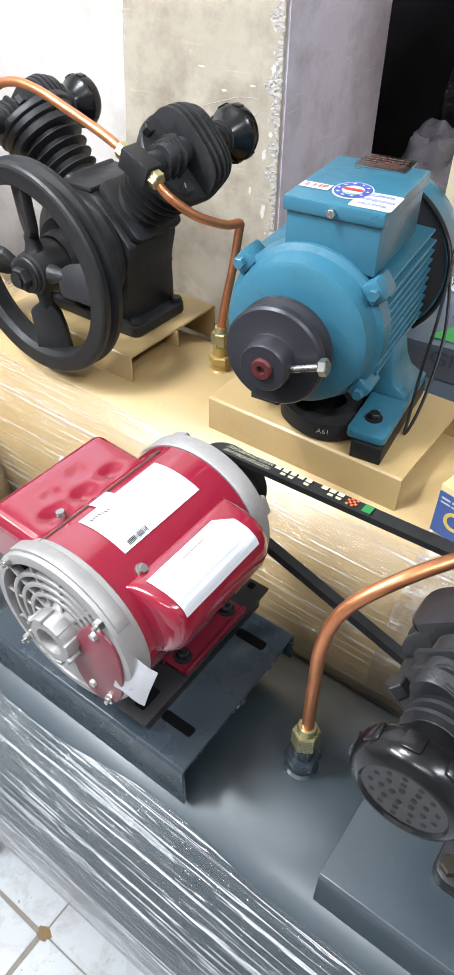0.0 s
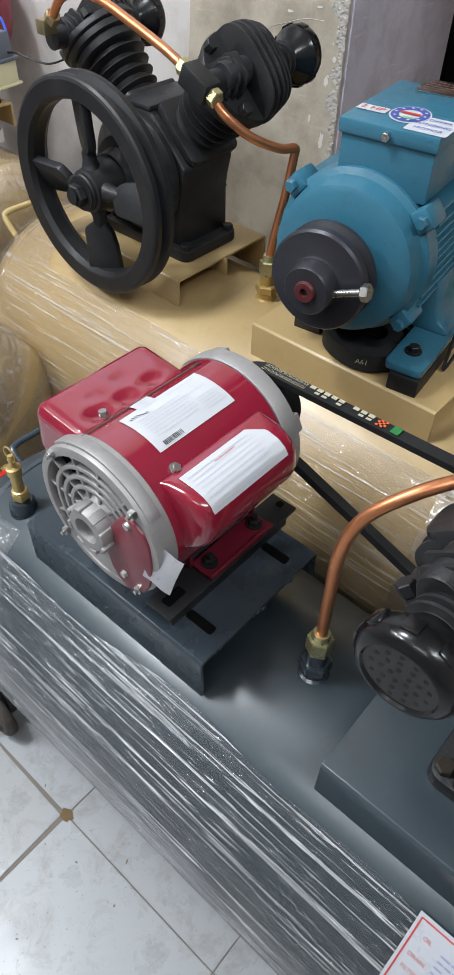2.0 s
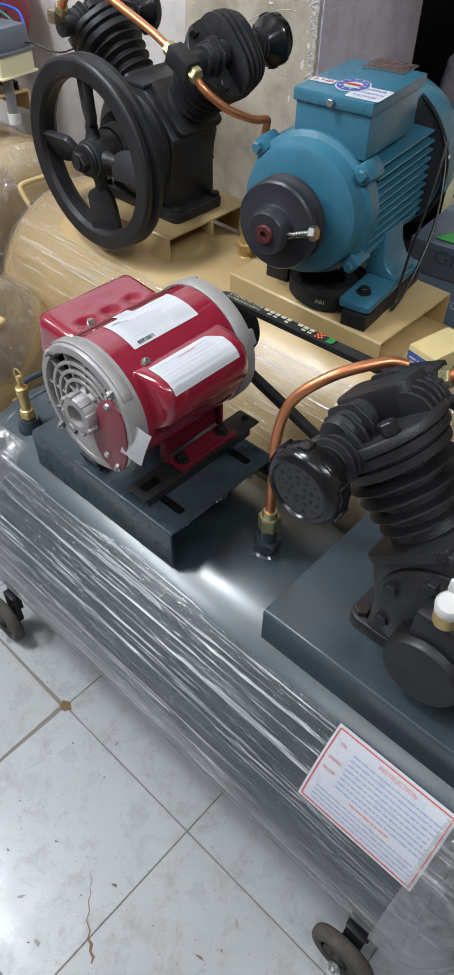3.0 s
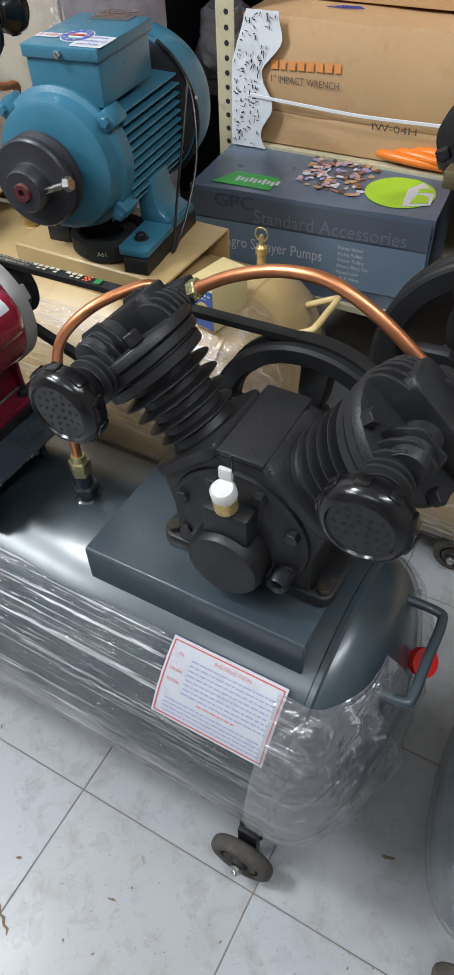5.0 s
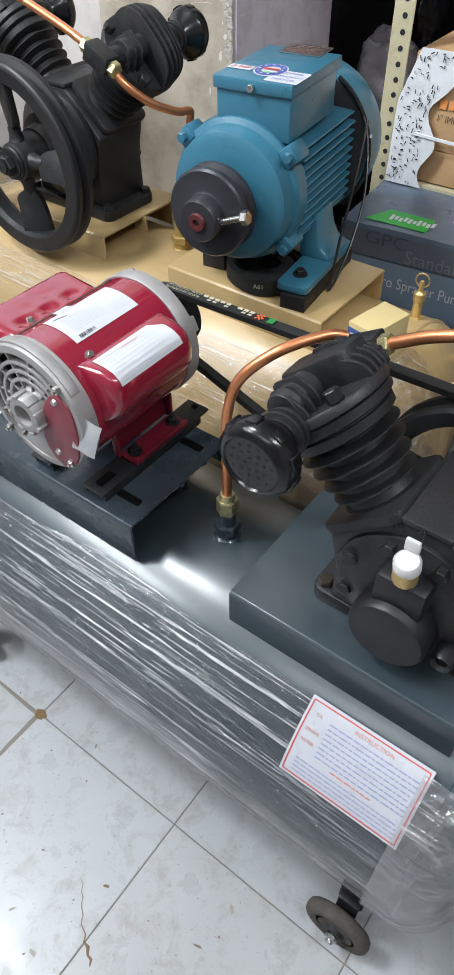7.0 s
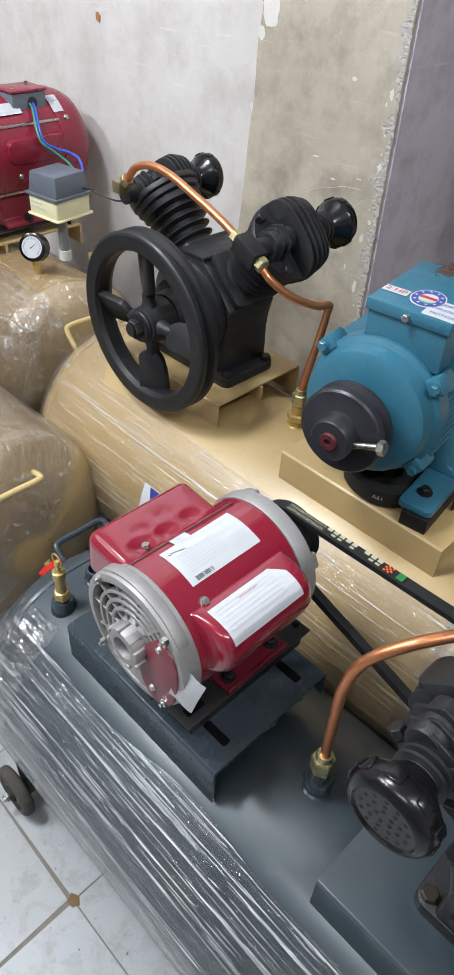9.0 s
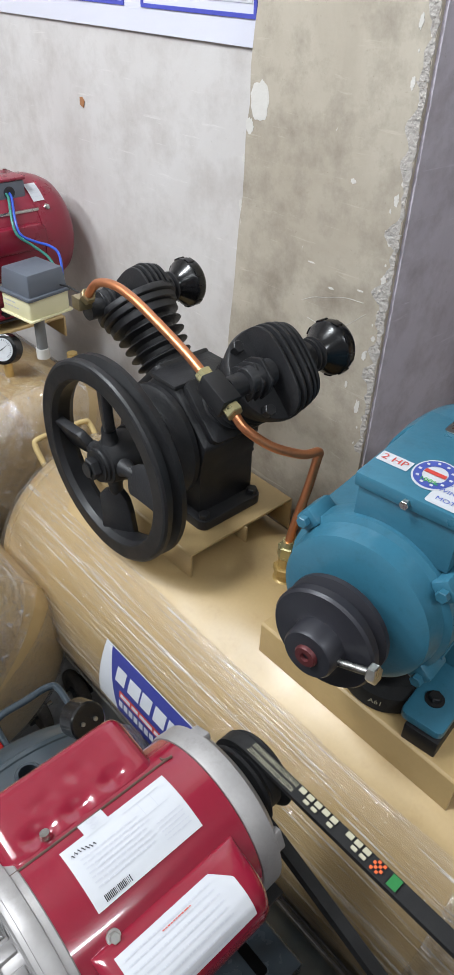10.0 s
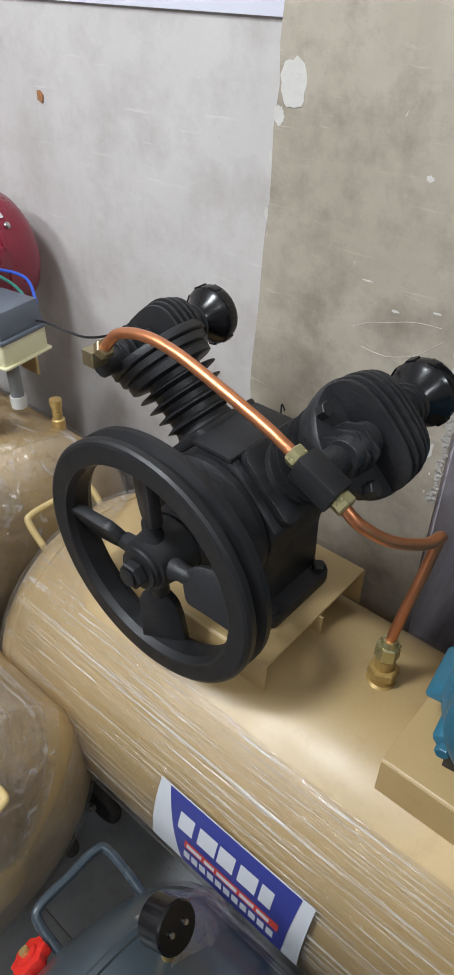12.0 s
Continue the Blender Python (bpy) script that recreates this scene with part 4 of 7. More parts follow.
part("pale_line", bend(bars(B(), -0.054, 0.078, -0.0140, 0.0090, rl, 0.1), deal, 0.0016), M_PAPER, sticker)
bm = B()
for k in range(11):
    sheet(bm, -0.058 + k * 0.0126, -0.0485 + k * 0.0126, -0.0405, -0.0265, 1, 1)
part("pale_number", bend(bm, deal, 0.0011), M_PAPER, sticker)


# ---- V-twin pump: base at 0, flywheel towards -y ----
def pump(at, turn, label, CZ, leans, reach, ro, tee, elbow, arch, bolt_mat, fy=-0.140, cap=0.036, fins=0.014, pipe=0.0061, tall_head=0.060, out=0.214, yo=0.015):
    """CZ: shaft height; leans: lean of the -x and the +x cylinder; reach: how much further out the cylinders sit; ro: flywheel radius;
    fy: the flywheel's plane; cap: radius of the air filters; fins: where the middle of the tall head fins lies; pipe: radius of the link pipe;
    tall_head: height of the head fins; out: how far from the shaft the filters sit;
    yo: how far the cylinders stand from the middle towards the filters."""
    root = thing("compressor_pump", at, label, "compressor pump", "compressor pumps", turn)
    mean = math.radians(sum(leans) / 2)
    sn, cs = math.sin(mean), math.cos(mean)
    fx, fz = (0.065 + reach) * sn, CZ + (0.065 + reach) * cs
    # crankcase
    bm = B()
    prism(bm, rounded(0.212, 0.124, 0.014), 0.018, axes((0, 0, 0), (1, 0, 0), (0, 1, 0), (0, 0, 1)), 0.003)
    prism(bm, [(-0.083, 0.012), (0.083, 0.012), (0.082, fz - 0.05 * sn - 0.045), (fx + 0.05 * cs, fz - 0.05 * sn), (fx - 0.05 * cs, fz + 0.05 * sn), (-fx + 0.05 * cs, fz + 0.05 * sn), (-fx - 0.05 * cs, fz - 0.05 * sn), (-0.082, fz - 0.05 * sn - 0.045)], 0.108,
          axes((0, 0.060, 0), (1, 0, 0), (0, 0, 1), (0, -1, 0)), 0.006)
    add_box(bm, (0, 0.006, fz + 0.05 * sn), (2 * (fx - 0.05 * cs) + 0.012, 0.112, 0.008), 0.003)
    case = part("crankcase", bm, M_IRON, root)
    for sx in (-1, 1):
        for sy in (-1, 1):
            bm = hexnut(B(), (sx * 0.094, sy * 0.049, 0.018), (sx * 0.094, sy * 0.049, 0.026), 0.009)
            part("foot_bolt", bm, bolt_mat if sy > 0 else M_IRON, case)
    # cover with bearing cap, oil filler and drain on the +y side
    bm = lathe(B(), [(0.052, 0.078), (0.058, 0.080), (0.064, 0.078), (0.066, 0.070), (0.070, 0.066), (0.074, 0.046)], (0, 0, max(0.084, CZ - 0.012)), (0, 1, 0), 40)
    cover = part("front_cover", bm, M_IRON, root)
    for k in range(8):
        a = math.tau * (k + 0.5) / 8
        p = (0.067 * math.cos(a), 0.064, max(0.084, CZ - 0.012) + 0.067 * math.sin(a))
        part("cover_bolt", hexnut(B(), p, (p[0], 0.074, p[2]), 0.008), M_IRON, cover)
    bm = lathe(B(), [(0.070, 0.041), (0.074, 0.043), (0.100, 0.0415), (0.1035, 0.039), (0.1045, 0.035)], (0, 0, 0.064), (0, 1, 0), 36)
    add_box(bm, (0, 0.080, 0.112), (0.052, 0.03, 0.05), 0.006)
    oz = 0.150
    part("bearing_cap", bm, M_IRON_SMOOTH, root)
    bm = rod(B(), (0, 0.088, oz-0.008), (0, 0.092, oz+0.016), 0.012, seg=16)
    oil = part("oil_filler", bm, M_BRASS, root)
    bm = B()
    lathe(bm, [(0, 0.0128), (0.010, 0.0128), (0.013, 0.0105)], (0, 0.090, oz+0.010), (0.05, 0.25, 1), 20)
    add_box(bm, (0.002, 0.083, oz+0.031), (0.015, 0.005, 0.015), 0.002)
    part("white_cap", bm, M_WHITE, oil, "white plastic cap")
    part("wire_loop", tube(B(), [(-0.006, 0.084, oz+0.038), (-0.004, 0.082, oz+0.056), (0, 0.083, oz+0.048)], 0.001, 6, 4), M_CABLE, oil)
    bm = lathe(B(), [(0.06, 0.012), (0.088, 0.012), (0.092, 0.010), (0.088, 0.0065), (0.075, 0.006)], (-0.056, 0.0, 0.052), (0, 1, 0), 18)
    part("drain_socket", bm, M_PULLEY, root, "open dull steel drain socket")
    # bearing housing and flywheel on the -y side
    bm = lathe(B(), [(-0.052, min(0.086, CZ - 0.004)), (-0.060, min(0.086, CZ - 0.004)), (-0.066, 0.078), (-0.072, 0.066), (-0.086, 0.058), (-0.090, 0.044), (-0.110, 0.040)], (0, 0, CZ), (0, 1, 0), 40)
    part("bearing_housing", bm, M_IRON, root)
    ri = ro * 0.805
    bm = lathe(B(), [(fy - 0.0185, ri + 0.002), (fy - 0.0195, ri + 0.004), (fy - 0.0195, ro - 0.006), (fy - 0.018, ro - 0.0025), (fy - 0.015, ro), (fy - 0.008, ro), (fy - 0.002, ro - 0.011), (fy + 0.002, ro - 0.011), (fy + 0.008, ro), (fy + 0.016, ro),
                     (fy + 0.019, ro - 0.004), (fy + 0.019, ri + 0.003), (fy + 0.010, ri - 0.002), (fy - 0.010, ri - 0.002), (fy - 0.0185, ri + 0.002)], (0, 0, CZ), (0, 1, 0), 80, closed=False)
    wheel = part("flywheel", bm, M_IRON_SMOOTH, root, "black cast-iron spoked flywheel with a belt groove", sharp=14)
    pitch = math.radians(25)
    for k in range(4):
        a = math.radians(95 + 90 * k)
        e = Vector((math.cos(a), 0, math.sin(a)))
        side = Vector((-math.sin(a), 0, math.cos(a)))
        t = side * math.cos(pitch) + Vector((0, math.sin(pitch), 0))
        n = e.cross(t)
        n = n if n.y < 0 else -n
        q = ro / 0.157
        at_hub = Vector((0, fy + 0.004, CZ))
        bm = lathe(B(), [(0.024, 0.017), (0.032, 0.0130), (0.042 * q, 0.0105), (0.052 * q, 0.0105), (0.058 * q, 0.0075)], at_hub, e, 18)
        blade = [(0.050, -0.010), (0.058, -0.024), (0.064, -0.028), (0.090, -0.0285), (0.131, -0.0310), (0.131, 0.0275), (0.088, 0.0245), (0.068, 0.0205), (0.060, 0.0165), (0.050, 0.009)]
        prism(bm, [(x * q, y * q) for x, y in blade], 0.014, axes(at_hub - n * 0.007, e, t, n), 0.0035)
        part("spoke", bm, M_IRON, wheel)
    bm = lathe(B(), [(fy + 0.042, 0.036), (fy + 0.02, 0.038), (fy + 0.012, 0.034), (fy - 0.012, 0.0300), (fy - 0.014, 0.0265), (fy - 0.018, 0.0265), (fy - 0.020, 0.0245)], (0, 0, CZ), (0, 1, 0), 32)
    part("hub", bm, M_IRON_SMOOTH, wheel)
    bm = rod(B(), (0, fy - 0.020, CZ), (0, fy - 0.023, CZ), 0.024)
    hexnut(bm, (0, fy - 0.023, CZ), (0, fy - 0.036, CZ), 0.0165)
    rod(bm, (0, fy - 0.038, CZ), (0, fy - 0.0395, CZ), 0.0105)
    part("shaft_nut", bm, M_IRON_SMOOTH, wheel)
    # cylinders and heads
    for s in (-1, 1):
        lean = math.radians(leans[0] if s < 0 else leans[1])
        d, p = Vector((s * math.sin(lean), 0, math.cos(lean))), Vector((math.cos(lean), 0, -s * math.sin(lean)))
        o = Vector((0, yo, CZ)) + d * reach
        bm = B()
        prism(bm, rounded(0.098, 0.104, 0.012), 0.013, axes(o + d * 0.065, p, (0, 1, 0), p.cross(Vector((0, 1, 0))) * (1 if p.cross(Vector((0, 1, 0))).dot(d) > 0 else -1)), 0.003)
        prof = [(0.076, 0.044), (0.080, 0.0375), (0.084, 0.0365)]
        for k in range(4):
            h, f = 0.0880 + k * 0.0162, 0.0450 + 0.0026 * k
            prof += [(h, 0.0355), (h + 0.0034, f - 0.0022), (h + 0.0040, f), (h + 0.0052, f), (h + 0.0060, f - 0.0022), (h + 0.0092, 0.0355)]
        prof += [(0.1525, 0.0365), (0.1535, 0.0530), (0.1550, 0.0555), (0.1640, 0.0560), (0.1650, 0.0525), (0.1672, 0.0525), (0.1682, 0.0590), (0.1695, 0.0605), (0.1780, 0.0605), (0.1790, 0.058)]
        lathe(bm, prof, o, d, 44)
        cyl = part("cylinder", bm, M_IRON, root, "finned black cylinder")
        zax = d
        yax = Vector((0, 1, 0))
        xax = yax.cross(zax)
        m = axes(o + d * 0.179, xax, yax, zax)
        bm = lathe(B(), [(0.179, 0.060), (0.1805, 0.0625), (0.1815, 0.0640), (0.189, 0.0640), (0.191, 0.0625), (0.192, 0.056)], o, d, 44)
        head = part("cylinder_head", bm, M_IRON, root, "black finned cylinder head")
        for k in range(5):
            v = fins + (k - 2) * 0.0098
            half = 0.0625 * math.sqrt(max(0.1, 1 - (v / 0.078) ** 2))
            tall = tall_head - 0.0022 * abs(k - 2)
            ring = [(half * math.copysign(abs(math.cos(q)) ** 0.72, math.cos(q)), 0.008 + (tall - 0.008) * math.sin(q) ** 0.72) for q in [math.pi * j / 22 for j in range(23)]]
            fm = m @ Matrix(((1, 0, 0, 0), (0, 0, -1, v + 0.0022), (0, 1, 0, 0), (0, 0, 0, 1)))
            part("fin", prism(B(), ring, 0.0044, fm, 0.0012), M_IRON, head)
        part("core", prism(B(), rounded(0.088, 0.044, 0.012), 0.036, m @ pose(0, fins, 0.008), 0.004), M_IRON, head)
        for sy in (-1, 1):
            bm = B()
            lathe(bm, [(0.015, 0.0175), (0.056, 0.0175), (0.058, 0.016)], m @ Vector((0, 0, 0.027)), m.to_3x3() @ Vector((0, sy, 0)), 24)
            part("boss", bm, M_IRON, head)
            for k in range(3):
                w, h = 0.027 - 0.0015 * k, 0.048 - 0.004 * k
                ring = [(-w, 0.012), (-w + 0.0015, h - 0.018), (-w + 0.010, h - 0.002), (-w + 0.013, h), (w - 0.013, h), (w - 0.010, h - 0.002), (w - 0.0015, h - 0.018), (w, 0.012)]
                v = sy * (0.034 + 0.0105 * k)
                fm = m @ Matrix(((1, 0, 0, 0), (0, 0, -1, v + 0.0022), (0, 1, 0, 0), (0, 0, 0, 1)))
                part("fin", prism(B(), ring, 0.0040, fm, 0.001), M_IRON, head)
        for bx, by in ((0.044, 0.038), (-0.044, 0.038), (0.044, -0.038), (-0.044, -0.038)):
            q = m @ Vector((bx, by, 0.013))
            part("head_bolt", hexnut(B(), q, q + zax * 0.012, 0.0085), M_IRON, head)
        # intake neck and filter towards +y
        c = Vector((0, yo - 0.006, CZ)) + d * out
        neck = [(0.052, 0.0175)]
        for k in range(3):
            neck += [(0.059 + k * 0.0085, 0.0175 + 0.0004 * k), (0.0605 + k * 0.0085, 0.0225 + 0.0008 * k), (0.0635 + k * 0.0085, 0.0225 + 0.0008 * k), (0.0650 + k * 0.0085, 0.0175 + 0.0004 * k)]
        part("intake_neck", lathe(B(), neck + [(0.086, 0.0175)], c, (0, 1, 0), 28), M_IRON, cyl)
        bm = lathe(B(), [(0.078, 0.0165), (0.084, 0.0185), (0.090, 0.0225), (0.102, cap - 0.0045), (0.1055, cap - 0.001), (0.1075, cap), (0.1180, cap), (0.1235, cap - 0.0022), (0.1275, cap - 0.0065), (0.1285, cap - 0.0100), (0.1265, cap - 0.0115), (0.1260, 0.004)], c, (0, 1, 0), 44)
        fil = part("air_filter", bm, M_BLACK, root, "round glossy black air filter cap")
        for k in range(9):
            a = math.tau * k / 9
            q = c + Vector(((cap - 0.0004) * math.cos(a), 0.1125, (cap - 0.0004) * math.sin(a)))
            part("rim_lug", add_box(B(), (0, 0, 0), (0.0125, 0.013, 0.0036), 0.0014, Matrix.Translation(q) @ Matrix.Rotation(-a + math.pi / 2, 4, "Y")), M_BLACK, fil)
        bm = B()
        for rr, n in ((0.007, 5), (0.0140, 9), (0.0210, 13)):
            for k in range(n):
                a = math.tau * k / n
                q = c + Vector((rr * math.cos(a), 0.1258, rr * math.sin(a)))
                rod(bm, q, q + Vector((0, 0.0007, 0)), 0.0019, seg=8)
        tagged(part("vent_hole", bm, M_RUBBER, fil), kind="stuff")
        # delivery neck towards -y
        part("delivery_neck", lathe(B(), [(-0.050, 0.0150), (-0.076, 0.0150)], c, (0, 1, 0), 24), M_IRON, cyl)
    # elbow and tee, and the copper pipe that joins the heads
    el, el2 = Vector(elbow), Vector(arch[0])
    ed = (el2 - el).normalized()
    part("brass_elbow", add_box(B(), (el.x - 0.006, el.y - 0.003, el.z - 0.005), (0.0190, 0.0230, 0.0195), 0.0016), M_ELBOW, root, "square dull brass elbow")
    part("elbow_nut", hexnut(B(), el + ed * 0.003, el + ed * 0.016, 0.0112), M_ELBOW, root)
    tc = Vector(tee)
    td = (tc - Vector(arch[-1])).normalized()
    part("tee_block", add_box(B(), (0, 0, 0), (0.046, 0.0275, 0.0265), 0.002, axes(tc, td, (0, 1, 0), td.cross(Vector((0, 1, 0))))), M_IRON_SMOOTH, root, "black steel tee block")
    for sgn in (-1, 1):
        part("tee_nut", hexnut(B(), tc + td * 0.023 * sgn, tc + td * 0.035 * sgn, 0.0112), M_GREENBRASS, root)
    bm = tube(B(), [el + ed * 0.010, *arch, tc - td * 0.020], pipe, 14, 8)
    part("copper_link_pipe", bm, M_COPPER, root, "bent copper pipe between the heads")
    return root


gold_pump = pump((-0.697, 0.645, SZ), 0, "black cast-iron V-twin pump with a spoked flywheel, on the gold tank", 0.1126, (45.5, 45), 0.0165, 0.1513,
                 (0.165, -0.092, 0.275), (-0.140, -0.076, 0.288), [(-0.104, -0.079, 0.322), (-0.060, -0.082, 0.335), (-0.015, -0.083, 0.332), (0.042, -0.085, 0.317), (0.095, -0.088, 0.302), (0.122, -0.090, 0.293)], M_IRON, fy=-0.145, cap=0.0380, out=0.2155)
grey_pump = pump((0.200, 0.236, PZ), 180, "black cast-iron V-twin pump, belt driven, on the grey tank", 0.084, (43, 41.5), 0.020, 0.122,
                 (0.148, -0.074, 0.240), (-0.148, -0.076, 0.216), [(-0.118, -0.074, 0.246), (-0.078, -0.074, 0.276), (-0.040, -0.074, 0.296), (-0.009, -0.074, 0.303), (0.034, -0.074, 0.298), (0.079, -0.074, 0.281), (0.112, -0.074, 0.262)], M_BRONZE, fy=-0.110, cap=0.0385, fins=-0.020, pipe=0.0066, tall_head=0.043, out=0.210)


def delivery_pipe(points, label):
    return solid("delivery_pipe", tube(B(), points, 0.0060, 14, 8), M_COPPER, label, "pipe", "delivery pipes")


delivery_pipe([(-0.506, 0.555, 0.845), (-0.490, 0.560, 0.830), (-0.470, 0.585, 0.806), (-0.452, 0.622, 0.788), (-0.447, 0.646, 0.784), (-0.450, 0.650, 0.770), (-0.456, 0.646, 0.72), (-0.464, 0.638, 0.66), (-0.468, 0.634, 0.622)],
              "copper delivery pipe bent down from the pump to the gold tank")
delivery_pipe([(-0.052, 0.214, 0.530), (-0.053, 0.215, 0.600), (-0.053, 0.217, 0.655), (-0.043, 0.225, 0.702), (-0.014, 0.250, 0.735), (0.018, 0.290, 0.746), (0.034, 0.306, 0.743)],
              "copper delivery pipe rising from the grey tank to the pump")


# ---- red motor on the grey tank: axis along y ----
MX, MZ = -0.2430, 0.646
red_motor = thing("electric_motor", (MX, 0, BZ), "glossy crimson single-phase motor with white labels and aluminium end shields", "motor", "electric motors")
mz = MZ - BZ
R = 0.079
part("stator_shell", lathe(B(), [(0.125, R - 0.002), (0.127, R), (0.284, R), (0.286, R - 0.002)], (0, 0, mz), (0, 1, 0), 72), M_RED, red_motor)
# fan-end shield: ring, curved ribs and hub
bm = lathe(B(), [(0.1285, R + 0.0006), (0.1275, R + 0.0014), (0.1075, R + 0.0014), (0.1050, R + 0.0002), (0.1040, R - 0.003), (0.1040, R - 0.0085), (0.115, R - 0.010), (0.118, 0.02)], (0, 0, mz), (0, 1, 0), 72)
shield = part("fan_end_shield", bm, M_ALU, red_motor, "cast aluminium end shield with curved vent ribs")
# black disc painting the shade behind the vent ribs
part("vent_shade", rod(B(), (0, 0.1142, mz), (0, 0.119, mz), R - 0.011, seg=40), M_HOLE_SHADE, shield)


def arc_strip(r0, r1, a0, a1, deep, y, n=18):
    """A flat curved bar of the end casting."""
    ring = [(r1 * math.cos(math.radians(a0 + (a1 - a0) * k / n)), r1 * math.sin(math.radians(a0 + (a1 - a0) * k / n))) for k in range(n + 1)]
    ring += [(r0 * math.cos(math.radians(a1 + (a0 - a1) * k / n)), r0 * math.sin(math.radians(a1 + (a0 - a1) * k / n))) for k in range(n + 1)]
    return prism(B(), ring, deep, axes((0, y + deep, mz), (1, 0, 0), (0, 0, 1), (0, -1, 0)), 0.0008)


part("rim_rib", arc_strip(R - 0.001, R + 0.0042, 34, 130, 0.013, 0.1085), M_ALU, shield)
for rr in (0.037, 0.0475, 0.058):
    part("vent_rib", arc_strip(rr - 0.0022, rr + 0.0022, 22, 236, 0.009, 0.1055, 30), M_ALU, shield)
for k in range(8):
    a = math.radians(22 + k * 30.6)
    part("vent_spoke", add_box(B(), (0, 0, 0), (0.050, 0.0085, 0.0032), 0.0008, Matrix.Translation((0.0465 * math.cos(a), 0.1105, mz + 0.0465 * math.sin(a))) @ Matrix.Rotation(-a, 4, "Y")), M_ALU, shield)
part("blank_quarter", prism(B(), [(0.018 * math.cos(math.radians(a)), 0.018 * math.sin(math.radians(a))) for a in range(236, 383, 7)] + [((R - 0.008) * math.cos(math.radians(a)), (R - 0.008) * math.sin(math.radians(a))) for a in range(382, 235, -7)], 0.011,
     axes((0, 0.117, mz), (1, 0, 0), (0, 0, 1), (0, -1, 0)), 0.001), M_ALU, shield)
bm = lathe(B(), [(0.120, 0.030), (0.110, 0.028), (0.106, 0.024), (0.092, 0.0235), (0.090, 0.0225), (0.089, 0.0195), (0.0895, 0.0140), (0.102, 0.0125), (0.103, 0.006), (0.099, 0.005)], (0, 0, mz), (0, 1, 0), 36)
hub = part("shaft_hub", bm, M_ALU, shield)
for k in range(8):
    a = math.tau * (k + 0.4) / 8
    part("hub_lug", add_box(B(), (0, 0, 0), (0.0095, 0.0165, 0.0042), 0.0012, Matrix.Translation((0.0240 * math.cos(a), 0.0965, mz + 0.0240 * math.sin(a))) @ Matrix.Rotation(-a + math.pi / 2, 4, "Y")), M_ALU, hub)
for a in (44, 134, 224, 314):
    p = (0.0745 * math.cos(math.radians(a)), mz + 0.0745 * math.sin(math.radians(a)))
    bm = rod(B(), (p[0], 0.096, p[1]), (p[0], 0.110, p[1]), 0.0022, seg=10)
    hexnut(bm, (p[0], 0.0995, p[1]), (p[0], 0.1055, p[1]), 0.0052)
    part("through_bolt", bm, M_STEEL, shield)
half = [(-0.0305, -0.023), (-0.0285, -0.002), (-0.0220, 0.018), (-0.0115, 0.036), (-0.004, 0.045), (0.005, 0.0495), (0.015, 0.0490), (0.0235, 0.0430), (0.0285, 0.031), (0.0302, 0.014), (0.0295, -0.007), (0.0255, -0.028), (0.0175, -0.045), (0.006, -0.0555), (-0.007, -0.0580), (-0.0190, -0.0510), (-0.0270, -0.039)]
cover_plate = part("terminal_cover", prism(B(), half, 0.005, axes((0.042, 0.1065, mz - 0.008), (1, 0, 0), (0, 0, 1), (0, -1, 0)), 0.0016), M_REDPLATE, red_motor, "small dull red cover plate")
for dx, dz in ((0.005, 0.042), (-0.008, -0.036)):
    bm = rod(B(), (0.042 + dx, 0.1018, mz - 0.008 + dz), (0.042 + dx, 0.0985, mz - 0.008 + dz), 0.0046, 0.0034, 14)
    part("screw", bm, M_STEEL, cover_plate)
tag = sheet(B(), -0.016, 0.016, -0.021, 0.021, 5, 6)
for v in tag.verts:
    v.co.z += 0.0014 * math.sin(v.co.x * 160) + 0.0012 * math.sin(v.co.y * 120 + 1)
    v.co.x += 0.0015 * math.sin(v.co.y * 60)
part("plastic_tag", bend(tag, on_plane((0.082, 0.106, mz - 0.002), (0.97, 0.12, -0.10), (0.10, 0.30, 0.95))), M_TAG, red_motor, "scrap of milky clear plastic")
# pulley-end shield
bm = lathe(B(), [(0.285, R + 0.001), (0.287, R + 0.0022), (0.305, R + 0.0015), (0.312, R - 0.008), (0.317, R - 0.022), (0.321, 0.030), (0.326, 0.024)], (0, 0, mz), (0, 1, 0), 72)
end = part("drive_end_shield", bm, M_ALU, red_motor, "cast aluminium drive end shield")
for a in (25, 115, 205, 295):
    part("shield_lug", add_box(B(), (0, 0, 0), (0.020, 0.016, 0.008), 0.002, Matrix.Translation(((R - 0.0035) * math.cos(math.radians(a)), 0.305, mz + (R - 0.0035) * math.sin(math.radians(a)))) @ Matrix.Rotation(-math.radians(a) + math.pi / 2, 4, "Y")), M_ALU, end)
FYW = 0.346
bm = lathe(B(), [(FYW - 0.020, 0.016), (FYW - 0.016, 0.020), (FYW - 0.0150, 0.0390), (FYW - 0.0125, 0.0415), (FYW - 0.006, 0.034), (FYW + 0.006, 0.034), (FYW + 0.0125, 0.0415), (FYW + 0.0150, 0.0390), (FYW + 0.0145, 0.030), (FYW + 0.006, 0.027), (FYW + 0.006, 0.016), (FYW + 0.020, 0.0145)], (0, 0, mz), (0, 1, 0), 40)
part("pulley", bm, M_IRON_SMOOTH, red_motor, "black belt pulley")


